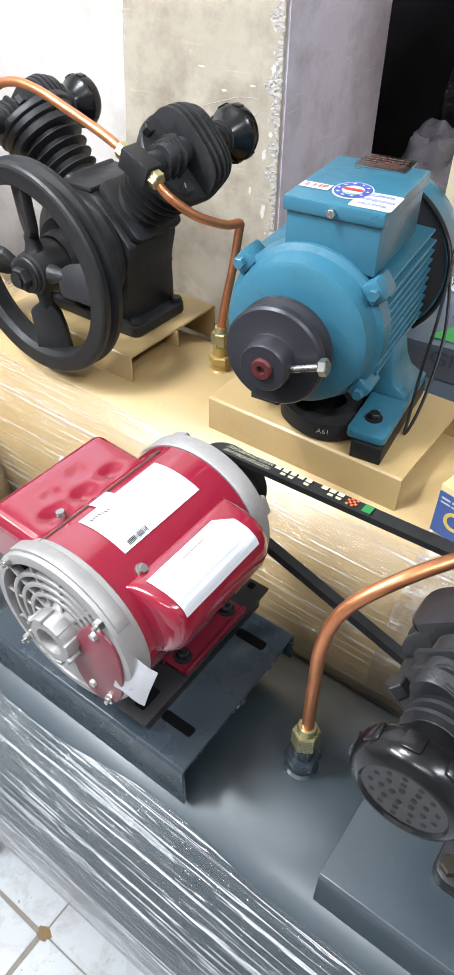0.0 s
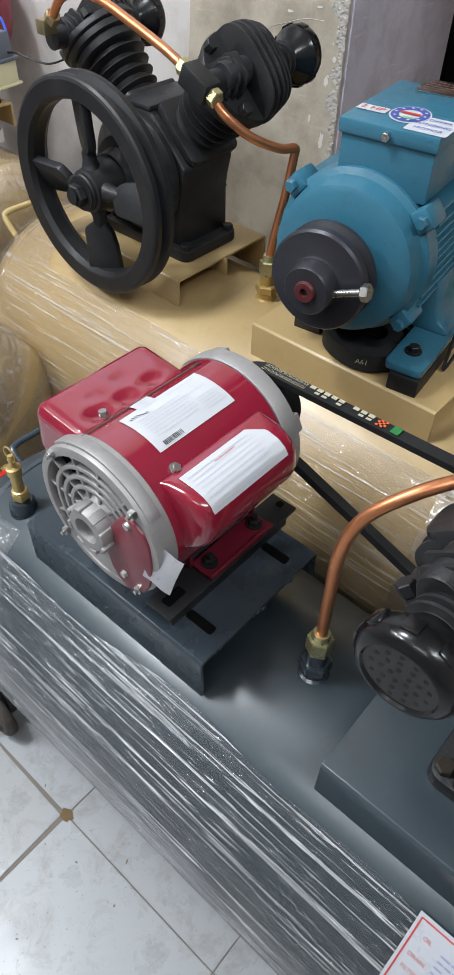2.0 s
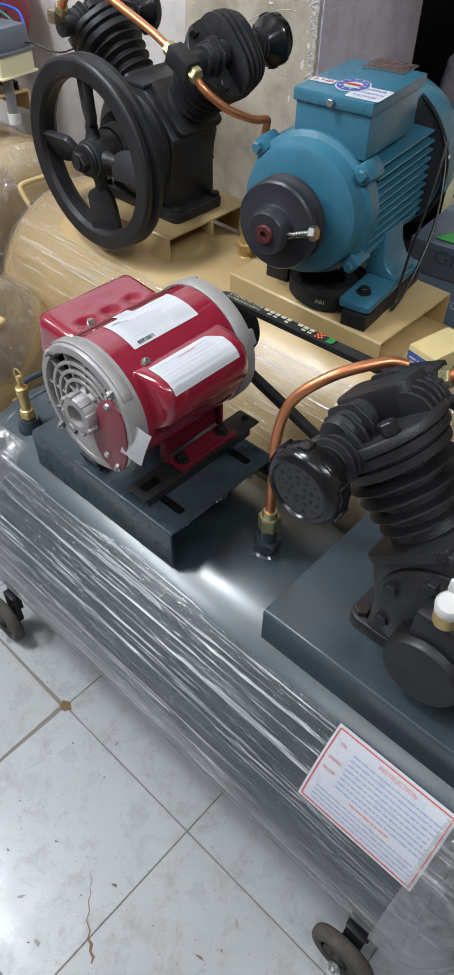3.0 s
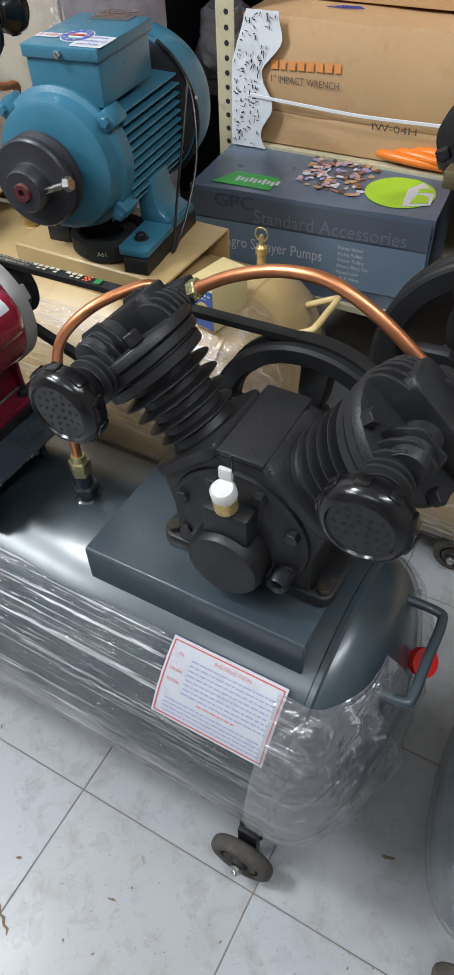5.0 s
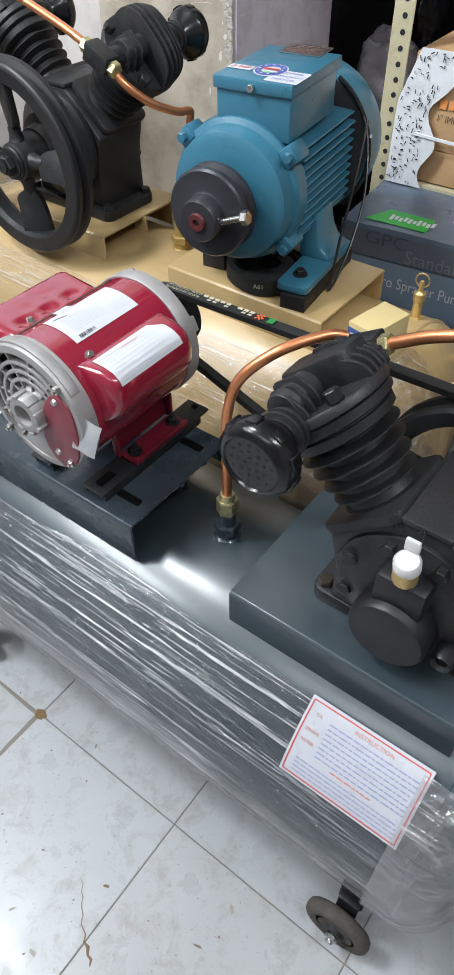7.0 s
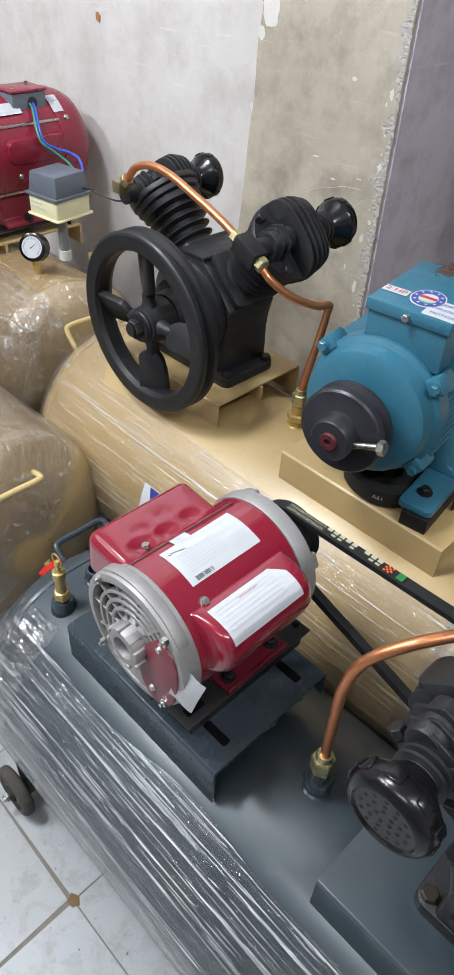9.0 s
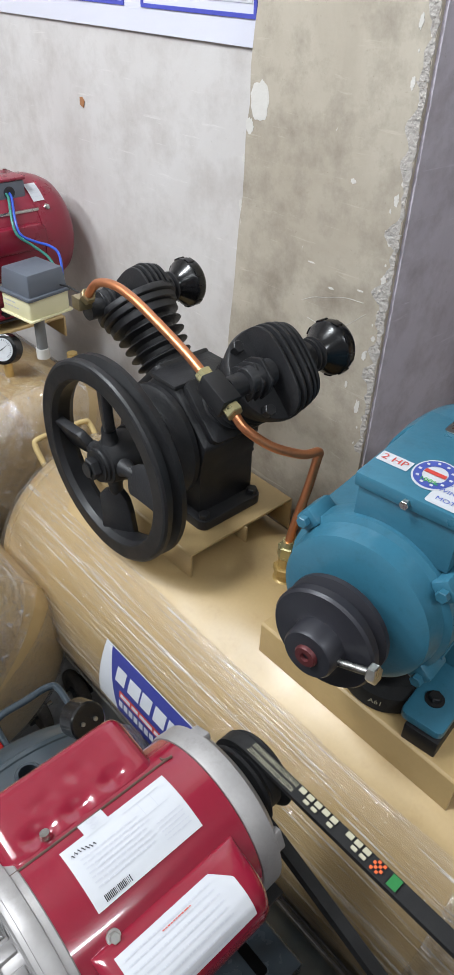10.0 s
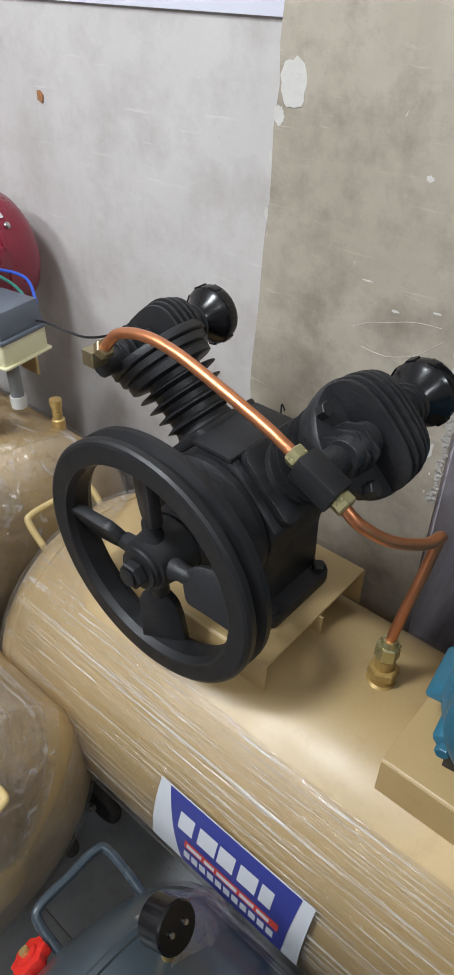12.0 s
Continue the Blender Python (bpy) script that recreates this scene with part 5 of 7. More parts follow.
# capacitor cover with pressed dimples on the far shoulder, switch cover on the near shoulder
def shoulder_box(y0, y1, wide, tall, out_m, dimples, bevel):
    t = bmesh.new()
    bmesh.ops.create_cube(t, size=1.0)
    bmesh.ops.subdivide_edges(t, edges=t.edges[:], cuts=1, use_grid_fill=True)
    bmesh.ops.scale(t, vec=(wide, y1 - y0, tall), verts=t.verts)
    bmesh.ops.bevel(t, geom=[e for e in t.edges if len(e.link_faces) == 2 and e.calc_face_angle() > 1.0], offset=bevel, segments=5, affect="EDGES", profile=0.5)
    bmesh.ops.subdivide_edges(t, edges=t.edges[:], cuts=7, use_grid_fill=True)
    for v in t.verts:
        if v.co.z > 0:
            drop = 0.0
            for dx, dy, rad, deep in dimples:
                q = math.hypot(v.co.x - dx, (v.co.y - dy) * 0.9) / rad
                side = math.hypot(v.co.z - 0.008, v.co.y - dy) / (rad * 0.85)
                if v.co.x > 0.012 and side < 1:
                    v.co.x -= deep * 0.8 * (0.5 + 0.5 * math.cos(math.pi * side)) * min(1.0, (v.co.x - 0.012) / 0.012)
                drop += deep * (0.5 + 0.5 * math.cos(math.pi * q)) if q < 1 else 0.0
            v.co.z -= drop
    bmesh.ops.transform(t, matrix=out_m, verts=t.verts)
    return t


tilt = math.radians(5)
t = Vector((math.cos(tilt), 0, -math.sin(tilt)))
e = Vector((math.sin(tilt), 0, math.cos(tilt)))
cap = part("capacitor_cover", shoulder_box(0.120, 0.262, 0.072, 0.062, axes(Vector((-0.0655, 0.191, mz + 0.0435)), t, (0, 1, 0), e), [(0.017, -0.036, 0.015, 0.0065), (0.018, -0.002, 0.014, 0.0060), (0.016, 0.034, 0.013, 0.0050), (-0.002, -0.022, 0.012, 0.0020), (-0.006, 0.014, 0.014, 0.0020)], 0.013),
           M_RED, red_motor, "pressed crimson capacitor cover with dents")
ga = [(math.radians(113), 0.1185), (math.radians(112), 0.262), (math.radians(114), 0.266), (math.radians(150), 0.267)]
part("gasket", tube(B(), [(0.0792 * math.cos(q), y, mz + 0.0792 * math.sin(q)) for q, y in [(math.radians(150), 0.1165), (math.radians(117), 0.1165)] + ga], 0.0013, 8, 4), M_GASKET, cap)
part("screw", rod(B(), Vector((-0.0400, 0.157, mz + 0.0730)), Vector((-0.0410, 0.157, mz + 0.0775)), 0.0050, 0.0040, 12), M_STEEL, cap)
hump = [(0.0500, 0.0610), (0.0520, 0.0628), (0.0570, 0.0640), (0.068, 0.0640), (0.080, 0.0634), (0.0905, 0.0612), (0.0985, 0.0560), (0.1035, 0.0480), (0.1060, 0.0385), (0.1060, 0.0270), (0.1035, 0.0165), (0.098, 0.0085), (0.089, 0.0020), (0.0785, -0.0020)]
bm = B()
rows = []
for y, f in ((0.1375, 0.0), (0.1378, 0.45), (0.1395, 0.75), (0.143, 0.92), (0.148, 0.985), (0.155, 1.0), (0.19, 1.0), (0.22, 1.0), (0.250, 1.0), (0.258, 0.985), (0.264, 0.92), (0.268, 0.75), (0.2702, 0.45), (0.2705, 0.0)):
    row = []
    for hx, hz in hump:
        q = Vector((hx, hz))
        foot_q = q.normalized() * (R - 0.001)
        k = foot_q.lerp(q, f)
        row.append(bm.verts.new((k.x, y, mz + k.y)))
    rows.append(row)
for p, q in zip(rows, rows[1:]):
    for k in range(len(hump) - 1):
        bm.faces.new((p[k], p[k + 1], q[k + 1], q[k]))
bmesh.ops.subdivide_edges(bm, edges=bm.edges[:], cuts=1, use_grid_fill=True, smooth=0.6)
sbox = part("start_switch_cover", bm, M_RED, red_motor, "rounded crimson switch cover")


def on_hump(u, v, h):
    """Lays a print over the rounded cover: u along the motor, v from its crest outwards."""
    s = 0.0125 - v
    for (x0, z0), (x1, z1) in zip(hump, hump[1:]):
        d = math.hypot(x1 - x0, z1 - z0)
        if s <= d:
            return Vector((x0 + (x1 - x0) * s / d - (z1 - z0) / d * (h + 0.001), 0.200 + u, mz + z0 + (z1 - z0) * s / d + (x1 - x0) / d * (h + 0.001)))
        s -= d
    return Vector((x1, 0.200 + u, mz + z1))


bm = sheet(B(), -0.050, 0.050, -0.046, 0.0, 6, 24)
for v in bm.verts:
    if v.co.x > 0.03:
        v.co.x -= max(0.0, v.co.y + 0.014) * 1.0
lb = part("warning_label", bend(bm, on_hump), M_PAPER, sbox, "white caution label with grey print")
bm = B()
for k in range(8):
    bars(bm, -0.045, 0.034, -0.006 - k * 0.0052, 0.0016, rl)
part("printed_text", bend(bm, on_hump, 0.0005), M_LABELGREY, lb)
part("red_text", bend(bars(B(), -0.014, 0.012, -0.0086, 0.0012, rl), on_hump, 0.0009), M_PRINTRED, lb)
q = math.radians(52)
bm = rod(B(), (0.0785 * math.cos(q), 0.158, mz + 0.0785 * math.sin(q)), (0.081 * math.cos(q), 0.158, mz + 0.081 * math.sin(q)), 0.0056, seg=18)
hexnut(bm, (0.081 * math.cos(q), 0.158, mz + 0.081 * math.sin(q)), (0.0855 * math.cos(q), 0.158, mz + 0.0855 * math.sin(q)), 0.0042)
part("earth_screw", bm, M_STEEL, red_motor)
# rating plate
ml = on_tube(0, 0.206, mz, R + 0.0008, "y", math.radians(5.5))
plate = part("rating_label", bend(sheet(B(), -0.049, 0.049, -0.027, 0.027, 6, 10), ml), M_PAPER, red_motor, "white rating label with grey print, bars and a barcode")
bm = B()
for k in range(7):
    bars(bm, -0.040, 0.012 + 0.003 * (k % 3), 0.011 - k * 0.0040, 0.0017, rl)
for k in range(5):
    bars(bm, 0.020, 0.044, -0.004 - k * 0.0036, 0.0013, rl)
for y0, y1, x0, x1 in ((0.020, 0.0205, 0.004, 0.040), (0.006, 0.0065, 0.010, 0.040), (0.006, 0.020, 0.018, 0.0185), (0.006, 0.020, 0.030, 0.0305)):
    sheet(bm, x0, x1, y0, y1)
part("printed_text", bend(bm, ml, 0.0005), M_LABELGREY, plate)
bm = B()
for k in range(18):
    sheet(bm, -0.040 + k * 0.0013, -0.040 + k * 0.0013 + rl.choice((0.0004, 0.0008)), -0.0245, -0.0195, 1, 1)
tagged(part("barcode", bend(bm, ml, 0.0006), M_PRINT_AND_SHADE, plate), kind="stuff")
bm = B()
last = None
for k in range(41):
    u = k / 40
    x, y = -0.044 + 0.020 * u, 0.0165 + 0.0016 * math.sin(u * 42) * (1 - 0.3 * u) + 0.0016 * math.sin(u * 5)
    now = (bm.verts.new((x - 0.0002, y - 0.0005, 0)), bm.verts.new((x + 0.0003, y + 0.0005, 0)))
    if last:
        bm.faces.new((last[0], now[0], now[1], last[1]))
    last = now
part("scroll_mark", bend(bm, ml, 0.0006), M_PRINT_AND_SHADE, plate)
qm = on_tube(0, 0.190, mz, R + 0.0012, "y", math.radians(-16.5))
qa = part("check_label", bend(sheet(B(), -0.011, 0.011, -0.0075, 0.0075, 2, 4), qm), M_PAPER, red_motor, "small white QA OK label")
bm = letters("QA", 0.0062)
bmesh.ops.translate(bm, vec=(0, 0.0032, 0), verts=bm.verts)
t2 = letters("OK", 0.0062)
bmesh.ops.translate(t2, vec=(0.0, -0.0032, 0), verts=t2.verts)
join(bm, t2)
part("letters", bend(bm, qm, 0.0005), M_LABELGREY, qa)
# folded base: a foot bar and two webs on each side, bolted to slotted rails
for sd in (1, -1):
    bm = add_box(B(), (sd * 0.047, 0.243, 0.0170), (0.030, 0.104, 0.005), 0.0016)
    add_box(bm, (sd * 0.0615, 0.243, 0.0185), (0.005, 0.104, 0.008), 0.0016)
    ft = part("foot", bm, M_RED_SHADED, red_motor)
    for yy in (0.190, 0.243, 0.2935):
        ring = [(0.026, 0.016), (0.036, 0.016), (0.036, 0.066), (0.026, 0.066)]
        if sd < 0:
            ring = [(-x, z) for x, z in reversed(ring)]
        if yy != 0.243:
            part("web", prism(B(), ring, 0.005, axes((0, yy + 0.0025, 0), (1, 0, 0), (0, 0, 1), (0, -1, 0)), 0.001), M_RED_SHADED, ft)
    part("cradle", add_box(B(), (sd * 0.024, 0.243, 0.044), (0.004, 0.100, 0.054), 0.001), M_RED_SHADED, ft)
    for yy in (0.206, 0.281):
        bm = rod(B(), (sd * 0.047, yy, 0.0195), (sd * 0.047, yy, 0.0215), 0.0095)
        hexnut(bm, (sd * 0.047, yy, 0.0215), (sd * 0.047, yy, 0.0285), 0.0068)
        rod(bm, (sd * 0.047, yy, 0.0285), (sd * 0.047, yy, 0.034), 0.0036, seg=12)
        part("foot_bolt", bm, M_IRON_SMOOTH, ft)
    bm = add_box(B(), (sd * 0.047, 0.232, 0.0125), (0.036, 0.212, 0.004), 0.0008)
    for ex in (-0.0165, 0.0165):
        add_box(bm, (sd * 0.047 + ex, 0.225, 0.006), (0.003, 0.190, 0.012), 0.0006)
    rail = part("slide_rail", bm, M_IRON_SMOOTH, red_motor, "black slotted slide rail")
    for yy, sx, sy in ((0.150, 0.012, 0.026), (0.329, 0.008, 0.008)):
        part("slot", prism(B(), rounded(sx, sy, 0.002), 0.001, axes((sd * 0.047, yy, 0.0147), (1, 0, 0), (0, 1, 0), (0, 0, 1))), M_HOLE_SHADE, rail)


# ---- drive belt: motor pulley to flywheel ----
def belt_points(c1, r1, c2, r2, y):
    (x1, z1), (x2, z2) = c1, c2
    base, dist = math.atan2(z2 - z1, x2 - x1), math.hypot(x2 - x1, z2 - z1)
    off = math.acos((r1 - r2) / dist)
    pts = []
    for k in range(25):
        a = base + off + (math.tau - 2 * off) * k / 24
        pts.append((x1 + r1 * math.cos(a), y, z1 + r1 * math.sin(a)))
    for k in range(41):
        a = base - off + (2 * off) * k / 40
        pts.append((x2 + r2 * math.cos(a), y, z2 + r2 * math.sin(a)))
    return pts + [pts[0]]


pts = belt_points((MX, MZ), 0.0405, (0.200, PZ + 0.084), 0.1215, FYW)
belt = thing("drive_belt", (0, FYW, PZ), "black rubber V-belt with cream printing, running over the pulleys", "belt")
part("belt_loop", tube(B(), [(x, y - FYW, z - PZ) for x, y, z in pts], 0, flat=(0.0145, 0.0095), steps=1, up=(0, 1, 0)), M_RUBBER, belt)
p0, p1 = Vector(pts[-2]), Vector(pts[-1])
run_d = (p1 - p0).normalized()
run_n = Vector((run_d.z, 0, -run_d.x))
run_n = run_n if run_n.z > 0 else -run_n
face = p1 + run_n * 0.0052
put = on_plane((face.x, 0, face.z - PZ), run_d, (0, -1, 0))
BELT_AT = -1 if put(1.0, 0, 0).x < put(0.0, 0, 0).x else 1
bm = B()
for yy in (0.0033, -0.0033):
    t = letters("POLYESTER CORD NEOPRENE JACKET", 0.0062, 0.52)
    bmesh.ops.translate(t, vec=(BELT_AT * 0.026, yy, 0), verts=t.verts)
    join(bm, t)
part("cream_letters", bend(bm, put, 0.0006), M_BELTPRINT, belt)
bm = B()
for k in range(9):
    if k != 5:
        x = BELT_AT * (0.060 + k * 0.0088)
        sheet(bm, x - 0.0033, x + 0.0033, -0.0056, -0.0006, 1, 1)
        if k % 3:
            sheet(bm, x - 0.0028, x + 0.0028, 0.0012, 0.0046, 1, 1)
tagged(part("cream_print", bend(bm, put, 0.0006), M_BELTPRINT, belt), kind="stuff")
bm = B()
for i in range(4):
    for j in range(4):
        if (i + j) % 2 == 0:
            x = BELT_AT * 0.144 + i * 0.0026 - 0.005
            sheet(bm, x, x + 0.0026, -0.0056 + j * 0.0028, -0.0028 + j * 0.0028)
part("orange_check", bend(bm, put, 0.0006), M_ORANGE, belt)
x = BELT_AT * 0.160
part("green_mark", bend(sheet(B(), x - 0.0045, x + 0.0045, -0.0056, 0.0056), put, 0.0006), surface("dark_green_print", lin(40, 118, 62), 0.5), belt)


# ---- blue motor on the gold tank ----
blue_motor = thing("electric_motor", (-0.264, 0.441, SZ + 0.002), "blue enamelled finned motor with a terminal box and bare grey pulley", "motor", "electric motors", turn=7.5)
bz = 0.736 - SZ - 0.002
BR = 0.094
part("drive_end_shield", lathe(B(), [(0.068, 0.040), (0.070, 0.078), (0.074, 0.086), (0.096, BR - 0.004), (0.100, BR + 0.003), (0.124, BR + 0.003), (0.126, BR - 0.004)], (0, 0, bz), (0, 1, 0), 64), M_BLUE, blue_motor)
for a in (38, 142, 218, 322):
    c, s = math.cos(math.radians(a)), math.sin(math.radians(a))
    lug = add_box(B(), (0, 0, 0), (0.026, 0.040, 0.022), 0.005, Matrix.Translation(((BR + 0.006) * c, 0.112, bz + (BR + 0.006) * s)) @ Matrix.Rotation(-math.radians(a) + math.pi / 2, 4, "Y"))
    lg = part("lug", lug, M_BLUE, blue_motor)
    part("lug_bolt", hexnut(B(), ((BR + 0.008) * c, 0.092, bz + (BR + 0.008) * s), ((BR + 0.008) * c, 0.084, bz + (BR + 0.008) * s), 0.007), M_BLUE, lg)
part("stator_body", lathe(B(), [(0.120, 0.079), (0.312, 0.079)], (0, 0, bz), (0, 1, 0), 48), M_BLUE, blue_motor)
for side in (-1, 1):
    for k in range(11):
        zz = -0.064 + k * 0.0125
        x_in = math.sqrt(max(0.0001, 0.077 ** 2 - zz ** 2)) - 0.002
        x_out = min(0.0905, math.sqrt(0.106 ** 2 - zz ** 2))
        ring = [(x_in, -0.0042), (x_out - 0.001, -0.0016), (x_out, 0.0), (x_out - 0.001, 0.0016), (x_in, 0.0042)]
        if side < 0:
            ring = [(-x, z) for x, z in reversed(ring)]
        part("cooling_fin", prism(B(), [(x, bz + zz + z) for x, z in ring], 0.180, axes((0, 0.302, 0), (1, 0, 0), (0, 0, 1), (0, -1, 0))), M_BLUE, blue_motor)
for k in range(7):
    xx = -0.05 + k * 0.0165
    part("cooling_fin", add_box(B(), (xx, 0.212, bz - 0.082), (0.004, 0.180, 0.022), 0.001), M_BLUE, blue_motor)
bm = lathe(B(), [(0.314, 0.1085), (0.317, 0.1115), (0.345, 0.1130), (0.372, 0.1105), (0.395, 0.1000), (0.410, 0.082), (0.418, 0.055), (0.420, 0.02)], (0, 0, bz), (0, 1, 0), 64)
cowl = part("fan_cowl", bm, M_BLUE, blue_motor, "rounded blue fan cowl")
# black ring put in as the shade between fins and cowl
part("cowl_gap_shade", lathe(B(), [(0.303, 0.076), (0.313, 0.1075)], (0, 0, bz), (0, 1, 0), 40), M_PRINT_AND_SHADE, blue_motor)
arc = [(0.1135 * math.cos(q), 0.312 - 0.003 * math.sin(3 * q), bz + 0.1135 * math.sin(q)) for q in [math.radians(62 - k * 12) for k in range(10)]]
part("thick_lead", tube(B(), arc, 0.0034, 8, 3), M_CABLE, cowl, "thick black lead tied round the cowl")
part("cable_tie", lathe(B(), [(-0.002, 0.0046), (0.002, 0.0046)], (0.1135 * math.cos(math.radians(14)), 0.312, bz + 0.1135 * math.sin(math.radians(14))), (-0.24, 0, 0.97), 10), M_PAPER, cowl)
# terminal box with lid, stickers and screw
tbx = 0.0196
bm = add_box(B(), (tbx, 0.178, bz + 0.107), (0.108, 0.146, 0.068), 0.003)
tb = part("terminal_box", bm, M_BLUE, blue_motor, "blue sheet-steel terminal box")
lid = part("lid", add_box(B(), (tbx, 0.180, bz + 0.135), (0.114, 0.158, 0.016), 0.0025), M_BLUE, tb)
part("lid_screw", hexnut(B(), (tbx, 0.102, bz + 0.134), (tbx, 0.095, bz + 0.134), 0.005), M_STEEL, tb)
top = on_plane((tbx, 0.199, bz + 0.1432), (1, 0, 0), (0, 1, 0))
st = part("power_sticker", bend(sheet(B(), -0.054, -0.020, -0.066, -0.048), top, 0.0006), M_PAPER, tb, "white sticker with red 2 HP")
bm = letters("2 HP", 0.014)
bmesh.ops.translate(bm, vec=(-0.037, -0.057, 0), verts=bm.verts)
part("letters", bend(bm, top, 0.0011), M_PRINTRED, st)
bm = prism(B(), [(0.022 * math.cos(k * math.tau / 32), 0.027 * math.sin(k * math.tau / 32)) for k in range(32)], 0.0004, Matrix.Translation((0.004, -0.052, 0)))
seal = part("round_seal", bend(bm, top, 0.0004), M_PAPER, tb, "round white seal with blue ring and stars")
bm = B()
for k in range(32):
    a0, a1 = k * math.tau / 32, (k + 1) * math.tau / 32
    bm.faces.new([bm.verts.new((0.004 + rr * 0.022 * math.cos(aa), -0.052 + rr * 0.027 * math.sin(aa), 0)) for rr, aa in ((0.55, a0), (0.92, a0), (0.92, a1), (0.55, a1))])
part("blue_ring", bend(bm, top, 0.0012), surface("seal_blue", lin(70, 84, 160), 0.4), seal)
bm = B()
for k in range(10):
    aa = k * math.tau / 10
    sheet(bm, 0.004 + 0.0162 * math.cos(aa) - 0.0016, 0.004 + 0.0162 * math.cos(aa) + 0.0016, -0.052 + 0.0198 * math.sin(aa) - 0.0016, -0.052 + 0.0198 * math.sin(aa) + 0.0016)
part("star_ring", bend(bm, top, 0.0016), M_PAPER, seal)
bm = letters("100%", 0.009)
bmesh.ops.translate(bm, vec=(0.004, -0.066, 0), verts=bm.verts)
part("green_letters", bend(bm, top, 0.0018), M_GREEN, seal)
part("red_bar", bend(sheet(B(), -0.007, 0.015, -0.054, -0.048), top, 0.0018), M_PRINTRED, seal)
bm = prism(B(), rounded(0.046, 0.048, 0.003), 0.0003, Matrix.Translation((0.0365, -0.070, 0)))
ws = part("winding_sticker", bend(bm, top, 0.0003), M_PAPER, tb, "pale sticker reading copper winding motor")
bm = B()
for k, w in enumerate(("COPPER", "WINDING", "MOTOR")):
    t = letters(w, 0.0088)
    bmesh.ops.translate(t, vec=(0.0365, -0.056 - k * 0.014, 0), verts=t.verts)
    join(bm, t)
part("letters", bend(bm, top, 0.0011), surface("sticker_blue", lin(82, 100, 178), 0.5), ws)
npl = part("name_plate", bend(prism(B(), rounded(0.062, 0.050, 0.003), 0.0008, Matrix.Translation((0.004, 0.055, 0))), top, 0.0003), M_STEEL, tb, "riveted steel name plate")
bm = B()
for k in range(5):
    bars(bm, -0.022, 0.028, 0.070 - k * 0.008, 0.003, rl)
part("printed_text", bend(bm, top, 0.0016), M_BROWNPRINT, npl)
# pulley, shaft end and clamp bolt
bm = lathe(B(), [(0.060, 0.020), (0.053, 0.028), (0.050, 0.053), (0.047, 0.0585), (0.041, 0.0585), (0.036, 0.049), (0.032, 0.049), (0.027, 0.0585), (0.0185, 0.0585), (0.0155, 0.0560), (0.0150, 0.032), (0.013, 0.0290), (-0.0065, 0.0280), (-0.0090, 0.0260), (-0.0090, 0.012)],
           (0, 0, bz), (0, 1, 0), 56)
pul = part("pulley", bm, M_PULLEY, blue_motor, "bare grey cast pulley")
part("shaft_end", lathe(B(), [(0.0, 0.0125), (-0.011, 0.0125), (-0.013, 0.011), (-0.013, 0.005), (-0.008, 0.004)], (0, 0, bz), (0, 1, 0), 24), M_REDSHAFT, pul, "red-painted shaft end")
bm = rod(B(), (0.028, 0.004, bz + 0.001), (0.062, 0.004, bz + 0.014), 0.0042, seg=14)
hexnut(bm, (0.060, 0.004, bz + 0.0135), (0.069, 0.004, bz + 0.0155), 0.0098)
part("clamp_bolt", bm, M_STEEL, pul, "long zinc clamp bolt")
# feet, rails and spare belt
for side in (-1, 1):
    fxo, rxo, ry0 = (0.100, 0.105, 0.076) if side > 0 else (0.066, 0.060, 0.130)
    bm = prism(B(), rounded(0.050, 0.176 if side > 0 else 0.12, 0.008), 0.011, axes((side * fxo, 0.167 if side > 0 else 0.195, 0.026), (1, 0, 0), (0, 1, 0), (0, 0, 1)), 0.002)
    foot = part("foot", bm, M_BLUE, blue_motor)
    ring = [(0.070, 0.035), (0.121, 0.035), (0.119, 0.042), (0.104, 0.052), (0.096, 0.070), (0.091, 0.100), (0.062, 0.100)]
    if side < 0:
        ring = [(-x, z) for x, z in reversed(ring)]
    leg = prism(B(), ring, 0.074, axes((0, 0.245, 0), (1, 0, 0), (0, 0, 1), (0, -1, 0)), 0.004)
    for v in leg.verts:
        k = max(0.0, min(1.0, (v.co.z - 0.040) / 0.06))
        v.co.y = 0.208 + (v.co.y - 0.208) * (1.0 - 0.22 * k)
    part("leg", leg, M_BLUE, foot)
    for yy in ((0.116, 0.238) if side > 0 else (0.150, 0.238)):
        bm = rod(B(), (side * (fxo - 0.002), yy, 0.037), (side * (fxo - 0.002), yy, 0.039), 0.011)
        hexnut(bm, (side * (fxo - 0.002), yy, 0.039), (side * (fxo - 0.002), yy, 0.046), 0.0075)
        part("foot_bolt", bm, M_IRON_SMOOTH, foot)
    bm = add_box(B(), (side * rxo, (ry0 + 0.258) / 2, 0.0125), (0.040, 0.258 - ry0, 0.0245), 0.0015)
    rail = part("slide_rail", bm, M_IRON_SMOOTH, blue_motor, "black slotted slide rail")
    part("slot", prism(B(), rounded(0.012, 0.030, 0.003), 0.001, axes((side * rxo, ry0 + 0.024, 0.0242), (1, 0, 0), (0, 1, 0), (0, 0, 1))), M_HOLE_SHADE, rail)

